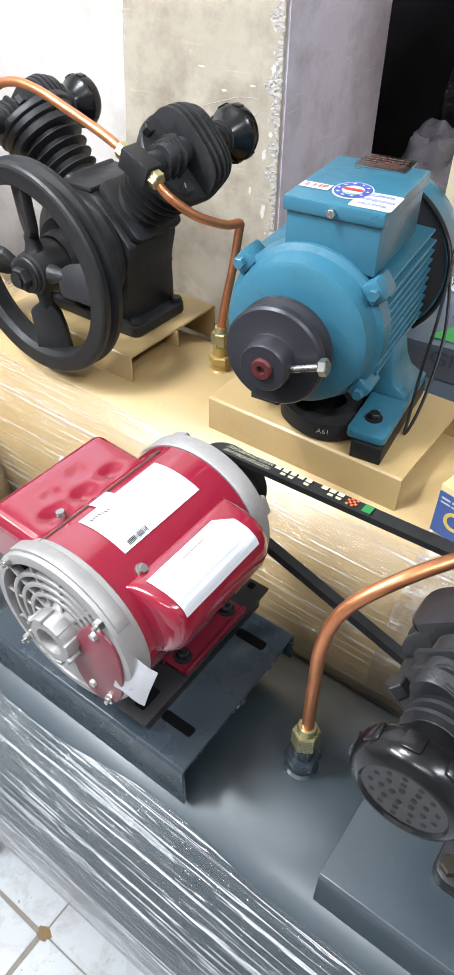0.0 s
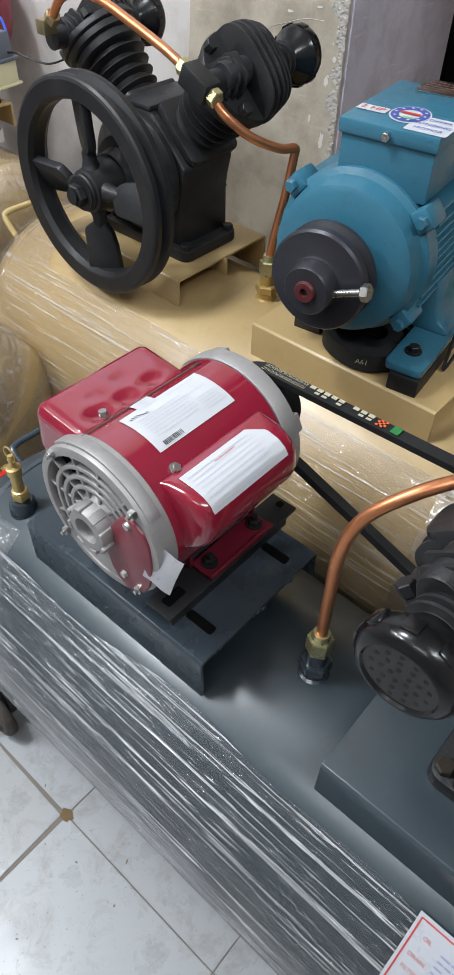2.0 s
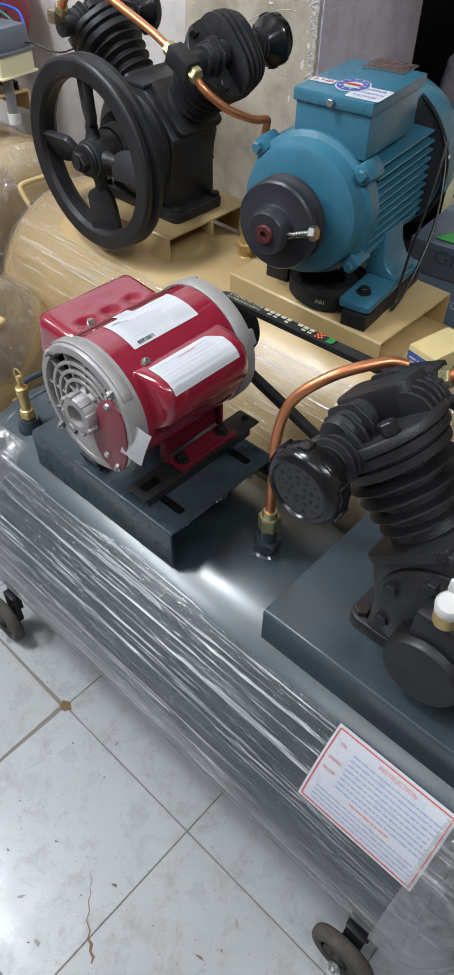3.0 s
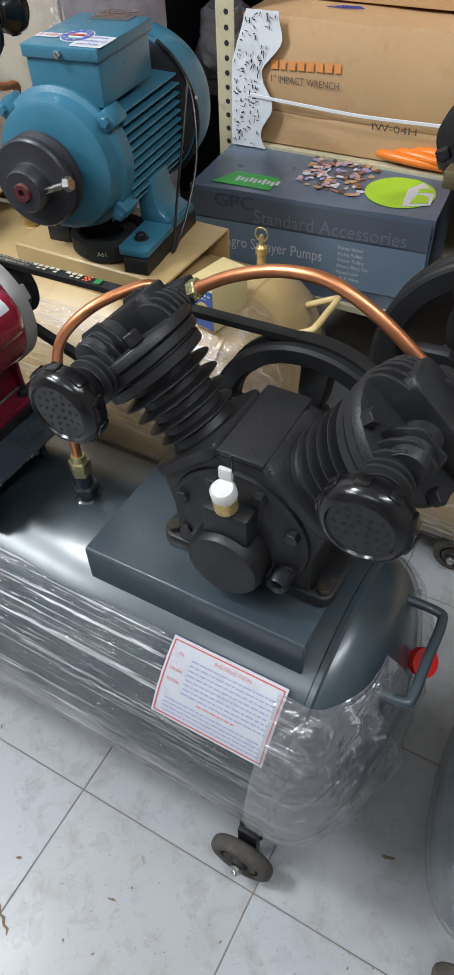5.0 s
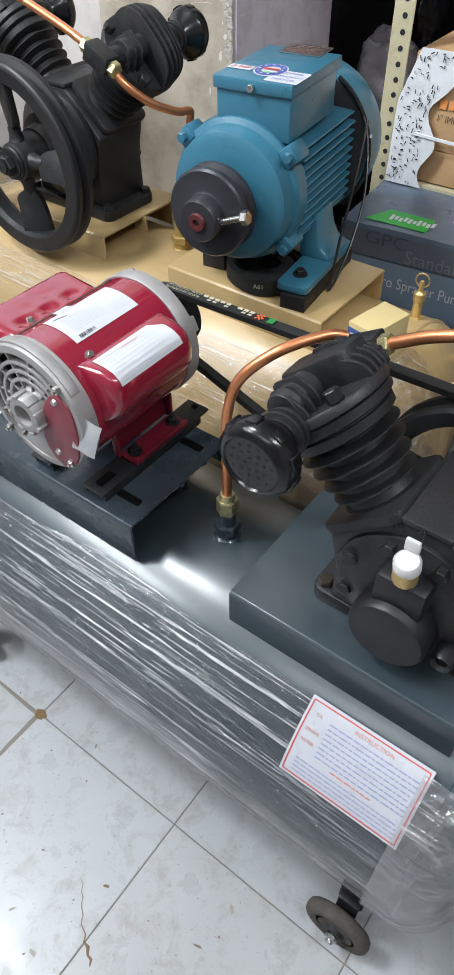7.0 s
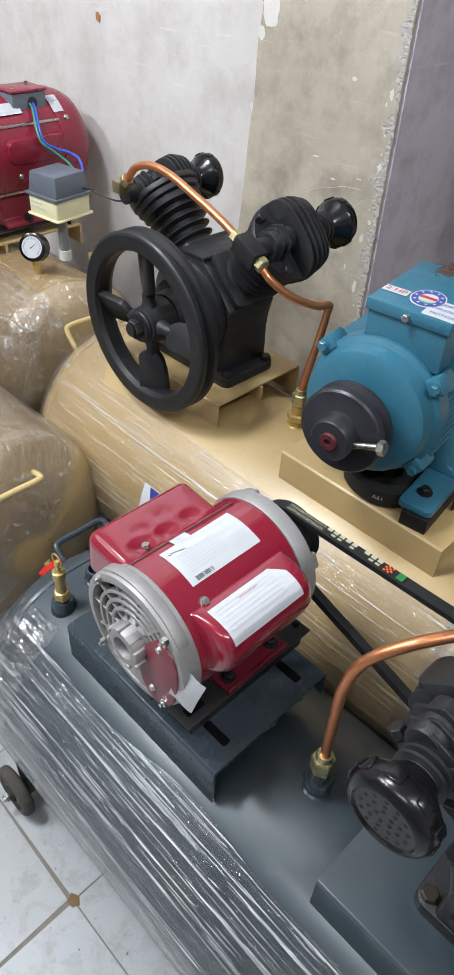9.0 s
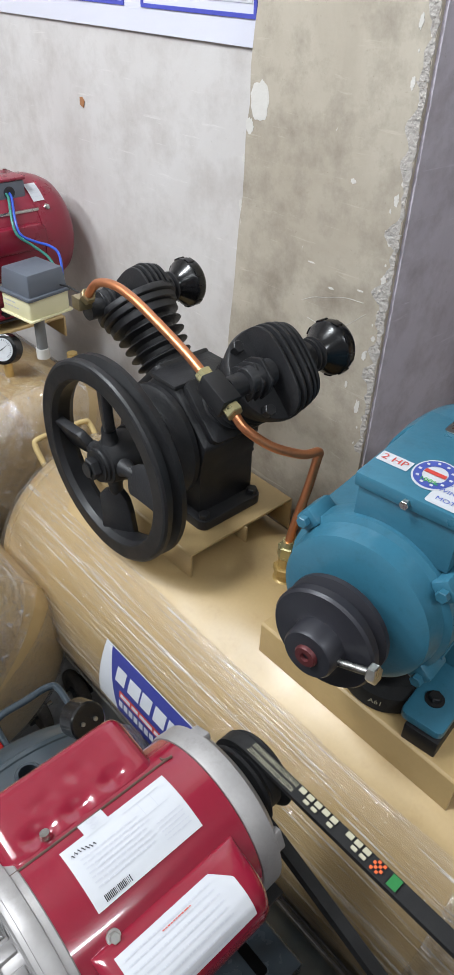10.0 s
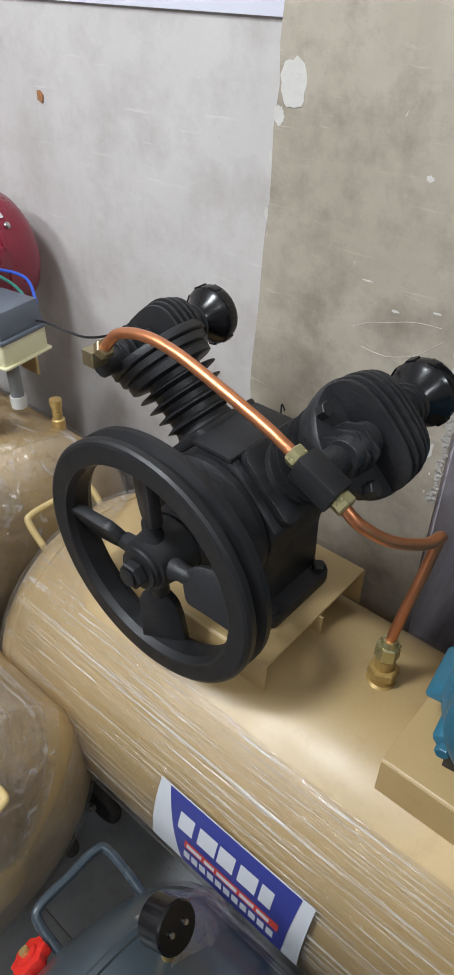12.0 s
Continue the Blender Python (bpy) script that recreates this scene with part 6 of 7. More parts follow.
bm = B()
coil = [(0.054 * math.cos(a) + 0.003 * math.sin(3 * a), 0.050 * math.sin(a), 0.0165) for a in [k * math.tau / 48 for k in range(49)]]
tube(bm, coil, 0, flat=(0.030, 0.018), steps=1, up=(0, 0, 1))
spare = thing("spare_belt", (-0.252, 0.586, SZ + 0.002), "coiled black V-belt tucked under the blue motor", "belt")
inner = [(0.030 * math.cos(a), 0.027 * math.sin(a) + 0.002 * math.sin(2 * a), 0.0150) for a in [k * math.tau / 40 for k in range(41)]]
tube(bm, inner, 0, flat=(0.026, 0.024), steps=1, up=(0, 0, 1))
part("coil", bm, M_RUBBER, spare)
bm = letters("A61", 0.010)
part("print", bend(bm, on_plane((0.022, -0.0565, 0.018), (0.93, 0.36, 0), (0, 0, 1))), M_BELTPRINT, spare)

cable = solid("motor_lead", tube(B(), [(-0.212, 0.760, 0.800), (-0.196, 0.755, 0.775), (-0.178, 0.735, 0.735), (-0.160, 0.70, 0.69), (-0.150, 0.655, 0.645), (-0.148, 0.622, 0.612), (-0.152, 0.606, 0.594), (-0.155, 0.618, 0.612), (-0.160, 0.640, 0.66), (-0.164, 0.672, 0.73), (-0.178, 0.72, 0.80)], 0.0021, 8, 8),
               M_CABLE, "thin black lead hanging beside the blue motor", "cable")


# ---- neighbours: tanks and pumps to the west ----
west_tank = thing("air_receiver_tank", (0, 0.615, 0), "gold air tank with film, gauge and pressure switch on top", "air tank", "air tanks")
WX1, WCZ, WR = -1.065, 0.365, 0.215
part("shell", tank_shell(-2.15, WX1, WCZ, WR, 0.09), M_GOLD, west_tank)
part("stretch_film", film_shell(-2.15, WX1, WCZ, WR, 0.09, 0.25, 5.6, 21, lift=0.0055, rough=0.5), M_FILM_GOLD, west_tank, smooth=False)
bm = film_shell(-1.42, WX1 + 0.004, WCZ, WR, 0.094, -0.5, 2.2, 73, lift=0.007, cut=True)
for v in bm.verts:
    v.co += Vector((0.4, -0.5, 0.6)) * (0.009 * noise.noise(v.co * 15) + 0.005 * noise.noise(v.co * 46))
part("loose_film", bm, M_LOOSE, west_tank, "crumpled loose clear film over the tank's end")
for x in (-2.0, -1.22):
    caster(west_tank, x, -0.15, 0.23, out=-1)
    caster(west_tank, x, 0.15, 0.23, out=1)
bm = lathe(B(), [(0.012, 0.026), (0.010, 0.030), (-0.018, 0.030), (-0.020, 0.026)], (-1.222, 0.605 - 0.615, 0.640), (0.55, -0.72, 0.35), 32)
g = part("pressure_gauge", bm, M_BLACK, west_tank, "black-rimmed pressure gauge with a white dial")
gd = Vector((0.55, -0.72, 0.35)).normalized()
gx = Vector((0.72, 0.55, 0)).normalized()
gy = gd.cross(gx)
gc = Vector((-1.222, -0.010, 0.640)) + gd * 0.0122
dial = on_plane(gc, gx, gy)
part("dial", bend(prism(B(), [(0.0228 * math.cos(k * math.tau / 28), 0.0228 * math.sin(k * math.tau / 28)) for k in range(28)], 0.0006, Matrix()), dial), M_DIAL, g)
bm = B()
for k in range(25):
    aa = math.radians(-45 + k * 270 / 24)
    m2 = Matrix.Rotation(aa, 4, "Z")
    t = sheet(B(), 0.0165, 0.0205, -0.0004, 0.0004)
    bmesh.ops.transform(t, matrix=m2, verts=t.verts)
    join(bm, t)
t = prism(B(), [(-0.004, -0.0012), (0.018, 0), (-0.004, 0.0012)], 0.0003, Matrix.Rotation(math.radians(42), 4, "Z"))
join(bm, t)
part("scale_and_needle", bend(bm, dial, 0.001), M_PRINT_AND_SHADE, g)
part("stem", rod(B(), (-1.224, -0.008, 0.560), (-1.224, -0.008, 0.622), 0.009), M_BRASS, g)
part("valve_nipple", lathe(B(), [(0, 0.012), (0.02, 0.012), (0.022, 0.009), (0.045, 0.009), (0.047, 0.011), (0.060, 0.011)], (-1.190, 0.735 - 0.615, 0.545), (0, 0, 1), 12), M_BRASS, west_tank)
switch = thing("pressure_switch", (-1.258, 0.705, 0.578), "pressure switch with slate lid and cream base on a grey pipe", "pressure switch", turn=8)
switch.scale = (0.91, 0.91, 1.0)
part("pipe", rod(B(), (0, 0, 0), (0, 0, 0.115), 0.0125), M_SKIN, switch)
part("pipe_nut", rod(B(), (0, 0, 0.0), (0, 0, 0.022), 0.016, seg=16), M_WHITE, switch)
bm = B()
prism(bm, rounded(0.100, 0.108, 0.006), 0.040, pose(0, 0, 0.108), 0.002)
prism(bm, rounded(0.112, 0.118, 0.006), 0.004, pose(0, 0, 0.106), 0.001)
part("base", bm, M_CREAM, switch)
bm = B()
prism(bm, rounded(0.112, 0.116, 0.006), 0.006, pose(0, 0, 0.149), 0.001)
t = bmesh.new()
bmesh.ops.create_cube(t, size=1.0)
for v in t.verts:
    k = 0.90 if v.co.z > 0 else 1.0
    v.co = Vector((v.co.x * 0.100 * k, v.co.y * 0.104 * k, 0.154 + (v.co.z + 0.5) * 0.044))
bmesh.ops.bevel(t, geom=t.edges[:], offset=0.004, segments=2, affect="EDGES", profile=0.5)
join(bm, t)
part("lid", bm, M_SLATE, switch)
bm = bars(B(), -0.04, 0.0, 0.008, 0.004, rl)
bars(bm, -0.04, 0.01, -0.002, 0.003, rl)
part("printed_text", bend(bm, on_plane((0.0, -0.0545, 0.128), (1, 0, 0), (0, 0, 1))), M_LABELGREY, switch)

# the motor lies across its tank, on a folded saddle
WMX, WMY, WMZ = -1.475, 0.735, 0.606
part("motor_saddle", channel(0.405 - 0.615, 0.825 - 0.615, WMZ - 0.001, -1.62, -1.362, 0.14, 0.05, thick=0.005), M_GOLD, west_tank)
part("gusset", add_box(B(), (-1.42, 0.614 - 0.615, WMZ - 0.026), (0.115, 0.006, 0.042), 0.001), M_GOLD, west_tank)
west_motor = thing("electric_motor", (WMX, WMY, WMZ), "dark red motor with a grey terminal box, behind the pressure switch", "motor", "electric motors")
mz, mr = 0.167, 0.117
bm = lathe(B(), [(-0.230, 0.090), (-0.222, 0.108), (-0.205, mr), (0.062, mr), (0.064, mr - 0.002)], (0, 0, mz), (0, 1, 0), 56)
part("stator_shell", bm, M_RED_OLD, west_motor)
bm = lathe(B(), [(0.060, 0.1150), (0.061, mr + 0.0025), (0.094, mr + 0.0010), (0.120, 0.110), (0.138, 0.100), (0.151, 0.084), (0.159, 0.060), (0.162, 0.028), (0.163, 0.004)], (0, 0, mz), (0, 1, 0), 56)
part("end_bell", bm, M_RED_OLD, west_motor, "domed red end cover")
for zz in (0.069, -0.069):
    bm = add_box(B(), (0, 0, 0), (0.006, 0.285, 0.006), 0.0012, axes((math.sqrt(mr * mr - zz * zz) + 0.0015, -0.078, mz + zz), (1, 0, 0), (0, 1, 0), (0, 0, 1)))
    part("trim_strip", bm, M_STEEL, west_motor, "bright steel trim strip")
for yy, zz in ((0.085, 0.069), (0.028, -0.030), (-0.060, -0.030)):
    n = Vector((math.sqrt(mr * mr - zz * zz), 0, zz)).normalized()
    c = Vector((0, yy, mz)) + n * (mr + 0.001)
    part("cover_screw", lathe(B(), [(0, 0.0062), (0.003, 0.0062), (0.0055, 0.0040), (0.006, 0.001)], c, n, 14), M_STEEL, west_motor)
hump = prism(B(), rounded(0.150, 0.052, 0.018), 0.026, axes((0.100, -0.010, mz + 0.022), (0, 1, 0), (0, 0, 1), (1, 0, 0)), 0.007)
part("capacitor_cover", hump, M_RED_OLD, west_motor, "rounded red capacitor cover")
for side in (-1, 1):
    ring = [(side * 0.060, 0.022), (side * 0.105, 0.022), (side * 0.105, 0.030), (side * 0.088, 0.040), (side * 0.080, 0.092), (side * 0.050, 0.092)]
    if side < 0:
        ring.reverse()
    ft = part("foot", prism(B(), ring, 0.16, axes((0, 0.055, 0), (1, 0, 0), (0, 0, 1), (0, -1, 0)), 0.003), M_RED_OLD, west_motor)
    bm = rod(B(), (side * 0.096, -0.045, 0.028), (side * 0.096, -0.045, 0.036), 0.011, seg=16)
    hexnut(bm, (side * 0.096, -0.045, 0.036), (side * 0.096, -0.045, 0.045), 0.008)
    part("foot_bolt", bm, M_IRON_SMOOTH, ft)
    part("slide_rail", channel(-0.19, 0.066, 0.0215, side * 0.085 - 0.022, side * 0.085 + 0.022, 0.0215), M_IRON_SMOOTH, west_motor, "black slotted slide rail")
tbx2 = part("terminal_box", add_box(B(), (0.036, 0.010, 0.262), (0.074, 0.086, 0.058), 0.005), M_SLATE, west_motor, "grey terminal box with a red lid")
part("lid", add_box(B(), (0.036, 0.010, 0.294), (0.079, 0.091, 0.006), 0.0025), M_RED_OLD, tbx2)
for sx, sy in ((0.030, -0.036), (-0.030, 0.036)):
    part("lid_screw", rod(B(), (0.036 + sx, 0.010 + sy, 0.296), (0.036 + sx, 0.010 + sy, 0.300), 0.0042, seg=10), M_STEEL, tbx2)
part("gland_hole", rod(B(), (0.072, 0.016, 0.270), (0.0745, 0.016, 0.270), 0.012), M_PRINT_AND_SHADE, tbx2)
for aa, yy, wide, tall in ((36, 0.073, 0.026, 0.046), (36, -0.052, 0.070, 0.030)):
    put = on_tube(0, 0, mz, mr + 0.0032, "y", math.radians(aa))
    tag = part("label", bend(sheet(B(), yy - wide / 2, yy + wide / 2, -tall / 2, tall / 2, 4, 8), put), M_PAPER, west_motor, "small white label")
    bm = B()
    for k in range(4):
        bars(bm, yy - wide * 0.4, yy + wide * 0.4, tall * (0.32 - 0.2 * k), 0.003, rl)
    part("printed_text", bend(bm, put, 0.0006), M_LABELGREY, tag)
for k, (mat, dy) in enumerate(((M_CABLEBLUE, 0.0), (M_CABLEGREEN, -0.007))):
    solid("switch_lead", tube(B(), [(-1.404, 0.751 + dy, 0.876), (-1.388, 0.748 + dy, 0.868), (-1.350, 0.730 + dy, 0.836), (-1.334, 0.730 + dy, 0.812), (-1.322, 0.752 + dy, 0.798 - 0.006 * k), (-1.300, 0.772 + dy, 0.791 - 0.020 * k), (-1.270, 0.775 + dy, 0.782 - 0.032 * k), (-1.232, 0.757, 0.755), (-1.228, 0.752, 0.715)], 0.0028, 8, 8),
          mat, "thin coloured lead from motor to switch", "cable", "switch leads")
solid("loose_lead", tube(B(), [(-1.215, 0.740, 0.742), (-1.185, 0.742, 0.746), (-1.158, 0.750, 0.740), (-1.113, 0.760, 0.738), (-1.047, 0.762, 0.764), (-1.00, 0.775, 0.80), (-0.96, 0.80, 0.82)], 0.002, 6, 8), M_CABLE, "thin black lead along the wall", "cable")

front_tank = thing("air_receiver_tank", (0, 0.235, 0), "gold air tank end wrapped in loose clear film", "air tank", "air tanks")
TX1, TCZ, TR = -0.725, 0.315, 0.205
part("shell", tank_shell(-1.80, TX1, TCZ, TR, 0.085), M_GOLD, front_tank)
part("stretch_film", film_shell(-1.80, TX1, TCZ, TR, 0.085, -0.8, 5.2, 33, lift=0.0055, rough=0.5), M_FILM_GOLD, front_tank, smooth=False)
bm = film_shell(-1.10, TX1 + 0.004, TCZ, TR, 0.089, -0.9, 2.4, 79, lift=0.007, cut=True)
for v in bm.verts:
    v.co += Vector((0.5, -0.4, 0.6)) * (0.008 * noise.noise(v.co * 14) + 0.004 * noise.noise(v.co * 50))
part("loose_film", bm, M_LOOSE, front_tank, "crumpled loose clear film over the tank's end")
for x in (-1.65, -0.86):
    caster(front_tank, x, -0.15, 0.19, out=-1)
    caster(front_tank, x, 0.15, 0.19, out=1)
handle(front_tank, TX1 - 0.045, 0.17 - 0.235, 0.455, 0.11, 0.05, M_GOLD_END, 1, rise=0.02)
sd = part("pump_saddle", add_box(B(), (-1.25, 0.0, TCZ + TR + 0.02), (0.27, 0.21, 0.05), 0.003), M_GOLD, front_tank)
copy_thing(gold_pump, pose(-1.235, 0.235, TCZ + TR + 0.045))

# ---- neighbours to the east ----
east_tank = thing("air_receiver_tank", (0, 0.82, 0), "gold air tank with cream handles, end on to the aisle", "air tank", "air tanks")
EX0, ECZ, ER = 0.20, 0.165, 0.150
part("shell", tank_shell(EX0, 1.35, ECZ, ER, 0.085), M_GOLD, east_tank)
part("stretch_film", film_shell(EX0, 1.35, ECZ, ER, 0.085, 0.6, 5.2, 41, lift=0.0055, rough=0.5), M_FILM_GOLD, east_tank, smooth=False)
handle(east_tank, EX0 + 0.03, -0.10, 0.27, 0.10, 0.05, M_GOLD_END, -1, rise=0.14)
for x in (0.38, 1.18):
    caster(east_tank, x, -0.12, 0.10, r=0.04, out=-1)
    caster(east_tank, x, 0.12, 0.10, r=0.04, out=1)
part("pump_saddle", add_box(B(), (0.40, 0.015, ECZ + ER + 0.001), (0.34, 0.20, 0.033), 0.003), M_GOLD, east_tank)
east_pump = pump((0.364, 0.835, ECZ + ER + 0.0175), 0, "large black V-twin pump on the next gold tank", 0.130, (26, 45), 0.030, 0.152,
                 (0.160, -0.090, 0.275), (-0.104, -0.078, 0.322), [(-0.072, -0.080, 0.356), (-0.035, -0.082, 0.364), (0.015, -0.083, 0.352), (0.065, -0.085, 0.328), (0.118, -0.089, 0.295)], M_IRON)
east_pump.scale = (1.25, 1.25, 1.25)

east_grey = thing("air_receiver_tank", (0, 0.215, 0), "dark grey air tank standing end to end with its neighbour", "air tank", "air tanks")
part("shell", tank_shell(0.475, 1.45, 0.25, 0.190, 0.08), M_GREY, east_grey)
part("stretch_film", film_shell(0.475, 1.45, 0.25, 0.190, 0.08, 0.6, 5.3, 51, lift=0.0055), M_FILM, east_grey, smooth=False)
for x in (0.60, 1.32):
    caster(east_grey, x, -0.19, 0.15, out=-1)
    caster(east_grey, x, 0.19, 0.15, out=1)

# ---- goods on the rack behind the gold tank ----
def rack_post(x, y):
    bm = B()
    add_box(bm, (0, 0, 0.9), (0.038, 0.003, 1.8), 0.0008)
    add_box(bm, (-0.0175, 0.018, 0.9), (0.003, 0.036, 1.8), 0.0008)
    ob = solid("rack_post", bm, M_RACK, "cream slotted-angle rack post with round holes", "rack", "rack posts")
    ob.location = (x, y, 0)
    bm = B()
    for k in range(70):
        rod(bm, (0.003, -0.0014, 0.05 + k * 0.0245), (0.003, -0.0022, 0.05 + k * 0.0245), 0.0048, seg=10)
        rod(bm, (-0.0192, 0.02, 0.05 + k * 0.0245), (-0.0198, 0.02, 0.05 + k * 0.0245), 0.0048, seg=8)
    tagged(part("post_hole", bm, M_PRINT_AND_SHADE, ob), kind="stuff")
    return ob


rack_post(-0.300, 1.050)
rack_post(0.95, 1.050)
# the topmost shelf is unseen, added to keep light out of the niche
for z in (0.405, 0.590, 1.15):
    slab("rack_shelf", (-0.32, 1.055 if z > 0.5 else 0.872, z - 0.012), (0.97 if z > 0.5 else 0.165, 1.50, z), M_RACK, "sheet-steel rack shelf", "shelf")

agro = thing("sprayer_pump_box", (-0.270, 0.850, 0.405), "slate-blue printed box of sprayer pumps, slightly crushed", "box", turn=6)
AW, AH, ADP = 0.450, 0.180, 0.215
bm = B()
t = bmesh.new()
bmesh.ops.create_cube(t, size=1.0)
bmesh.ops.subdivide_edges(t, edges=t.edges[:], cuts=9, use_grid_fill=True)
for v in t.verts:
    v.co = Vector(((v.co.x + 0.5) * AW, (v.co.y + 0.5) * ADP, (v.co.z + 0.5) * AH))
    wob = noise.noise(v.co * 9) * 0.0016
    v.co += Vector((wob * 0.5, wob, wob if v.co.z > 0.05 else 0))
join(bm, t)
part("carton", bm, M_BOXBLUE, agro)
af = on_plane((0, -0.0020, 0), (1, 0, 0), (0, 0, 1))
at_ = on_plane((0, 0, AH + 0.0018), (1, 0, 0), (0, 1, 0))
part("grey_band", bend(sheet(B(), 0.004, AW - 0.004, 0.124, 0.172), af, 0.0), M_BOXDARK, agro)
part("pale_band", bend(sheet(B(), 0.004, AW - 0.004, 0.030, 0.122), af, 0.0), M_BOXPALE, agro)


def words_between(parent, text, x0, x1, z, tall, put_on, mat, lift=0.001):
    """Letters stretched to run from x0 to x1, with capitals so tall."""
    bm = letters(text, 1.0)
    xs, ys = [v.co.x for v in bm.verts], [v.co.y for v in bm.verts]
    kx, ky = (x1 - x0) / (max(xs) - min(xs)), tall / 0.73
    for v in bm.verts:
        v.co = Vector((x0 + (v.co.x - min(xs)) * kx, z + v.co.y * ky, 0))
    return part("letters", bend(bm, put_on, lift), mat, parent)


words_between(agro, "Agro Sprayer Pumps", 0.066, 0.261, 0.084, 0.022, af, M_PAPER)
words_between(agro, "Standard Accessories", 0.128, 0.409, 0.138, 0.026, af, surface("faint_print", lin(112, 120, 131), 0.4))
for k, (w, x1) in enumerate((("Pump Stand", 0.336), ("Pump Pulley", 0.337), ("Motor Pulley", 0.340), ("Piston Ring Set", 0.349), ("Nozzle Set", 0.331), ("1-Ball Valve", 0.334))):
    words_between(agro, w, 0.290, x1, 0.108 - k * 0.0118, 0.0072, af, M_PAPER)
words_between(agro, "GPC", 0.050, 0.128, 0.160, 0.024, af, surface("marker_ink", lin(62, 70, 90), 0.5))
part("green_panel", bend(prism(B(), [(0.035, 0.020), (0.150, 0.016), (0.150, 0.070), (0.065, 0.075)], 0.0004, Matrix()), at_, 0.0), M_GREEN, agro)
bm = B()
for k in range(10):
    sheet(bm, 0.075 + k * 0.0085, 0.081 + k * 0.0085, 0.034 + 0.004 * (k % 2), 0.056 - 0.003 * (k % 3))
part("pale_print", bend(bm, at_, 0.001), M_PAPER, agro)
rp = random.Random(77)
shades = [M_BROWNPRINT, M_PAPER, surface("picture_pink", lin(186, 150, 146), 0.4, vary=0.3, coarse=80), surface("picture_tan", lin(176, 140, 100), 0.4, vary=0.3, coarse=80), surface("picture_dark", lin(96, 70, 66), 0.4, vary=0.3, coarse=80), surface("picture_lilac", lin(150, 140, 176), 0.4, vary=0.3, coarse=80)]
for k in range(130):
    cx, cy = 0.185 + rp.random() * 0.125, 0.105 + rp.uniform(-0.055, 0.080)
    ring, w, h = [], rp.uniform(0.004, 0.012), rp.uniform(0.004, 0.011)
    for q in range(9):
        aa, rr = q * math.tau / 9, rp.uniform(0.6, 1.0)
        ring.append((cx + w * rr * math.cos(aa), cy + h * rr * math.sin(aa) - (cx - 0.25) * 0.15))
    part("picture_patch", bend(prism(B(), ring, 0.0002, Matrix.Translation((0, 0, k * 0.00002))), at_, 0.0), shades[k % 6], agro)
bm = prism(B(), [(0.370 + 0.062 * math.cos(k * math.tau / 36), 0.085 + 0.062 * math.sin(k * math.tau / 36)) for k in range(36)], 0.0004, Matrix())
part("lime_disc", bend(bm, at_, 0.0), M_LIME, agro)
bm = prism(B(), [(0.385, 0.03), (0.430, 0.05), (0.428, 0.10), (0.400, 0.135), (0.38, 0.10)], 0.0004, Matrix())
part("white_leaf", bend(bm, at_, 0.0007), M_PAPER, agro)
bm = prism(B(), [(0.395, 0.045), (0.425, 0.055), (0.420, 0.080), (0.400, 0.085)], 0.0004, Matrix())
prism(bm, [(0.400, 0.092), (0.430, 0.098), (0.415, 0.112), (0.398, 0.106)], 0.0004, Matrix())
part("green_leaf", bend(bm, at_, 0.0014), M_LIME, agro)

wrench = thing("impact_wrench_carton", (-0.270, 1.066, 0.640), "brown cardboard carton with orange print, taped at the end", "carton", turn=1.5)
CW, CH, CD = 0.48, 0.155, 0.24
bm = B()
t = bmesh.new()
bmesh.ops.create_cube(t, size=1.0)
bmesh.ops.subdivide_edges(t, edges=t.edges[:], cuts=9, use_grid_fill=True)
for v in t.verts:
    bulge = (0.25 - v.co.z**2) * 0.04 * (-1 if v.co.y < -0.49 else 0)
    v.co = Vector(((v.co.x + 0.5) * CW, (v.co.y + 0.5) * CD + bulge, (v.co.z + 0.5) * CH + 0.012))
    v.co += Vector((0, noise.noise(v.co * 11) * 0.003, noise.noise(v.co * 8 + Vector((3, 0, 0))) * 0.004))
join(bm, t)
add_box(bm, (CW / 2, CD / 2, -0.018), (CW, CD, 0.060), 0.003)
part("carton", bm, M_CARTON, wrench)
def wf(u, v, h):
    """Lays print on the carton's bulging front."""
    return Vector((u, -(0.25 - ((v - 0.012) / CH - 0.5) ** 2) * 0.04 - 0.0030 - h, v))



for k, w in enumerate((0.014, 0.012, 0.0135, 0.0135, 0.014, 0.014, 0.014, 0.012)):
    x = 0.061 + k * 0.0176
    part("orange_block", bend(sheet(B(), x, x + w, 0.087 + 0.0008 * k, 0.102 + 0.0008 * k), wf, 0.0005), M_ORANGE_FADED, wrench)
words_between(wrench, "1\" IMPACT WRENCH", 0.062, 0.195, 0.071, 0.0125, wf, M_GREYPRINT, 0.0005)
bm = tube(B(), [(0.022, 0.062, 0), (0.020, 0.078, 0), (0.027, 0.086, 0), (0.040, 0.085, 0), (0.046, 0.074, 0), (0.044, 0.062, 0), (0.036, 0.069, 0), (0.030, 0.062, 0)], 0.0007, 6, 4)
part("outline_mark", bend(bm, wf, 0.003), M_GREYPRINT, wrench)
words_between(wrench, "IW-04H", 0.262, 0.345, 0.012, 0.014, wf, M_GREYPRINT, 0.003)
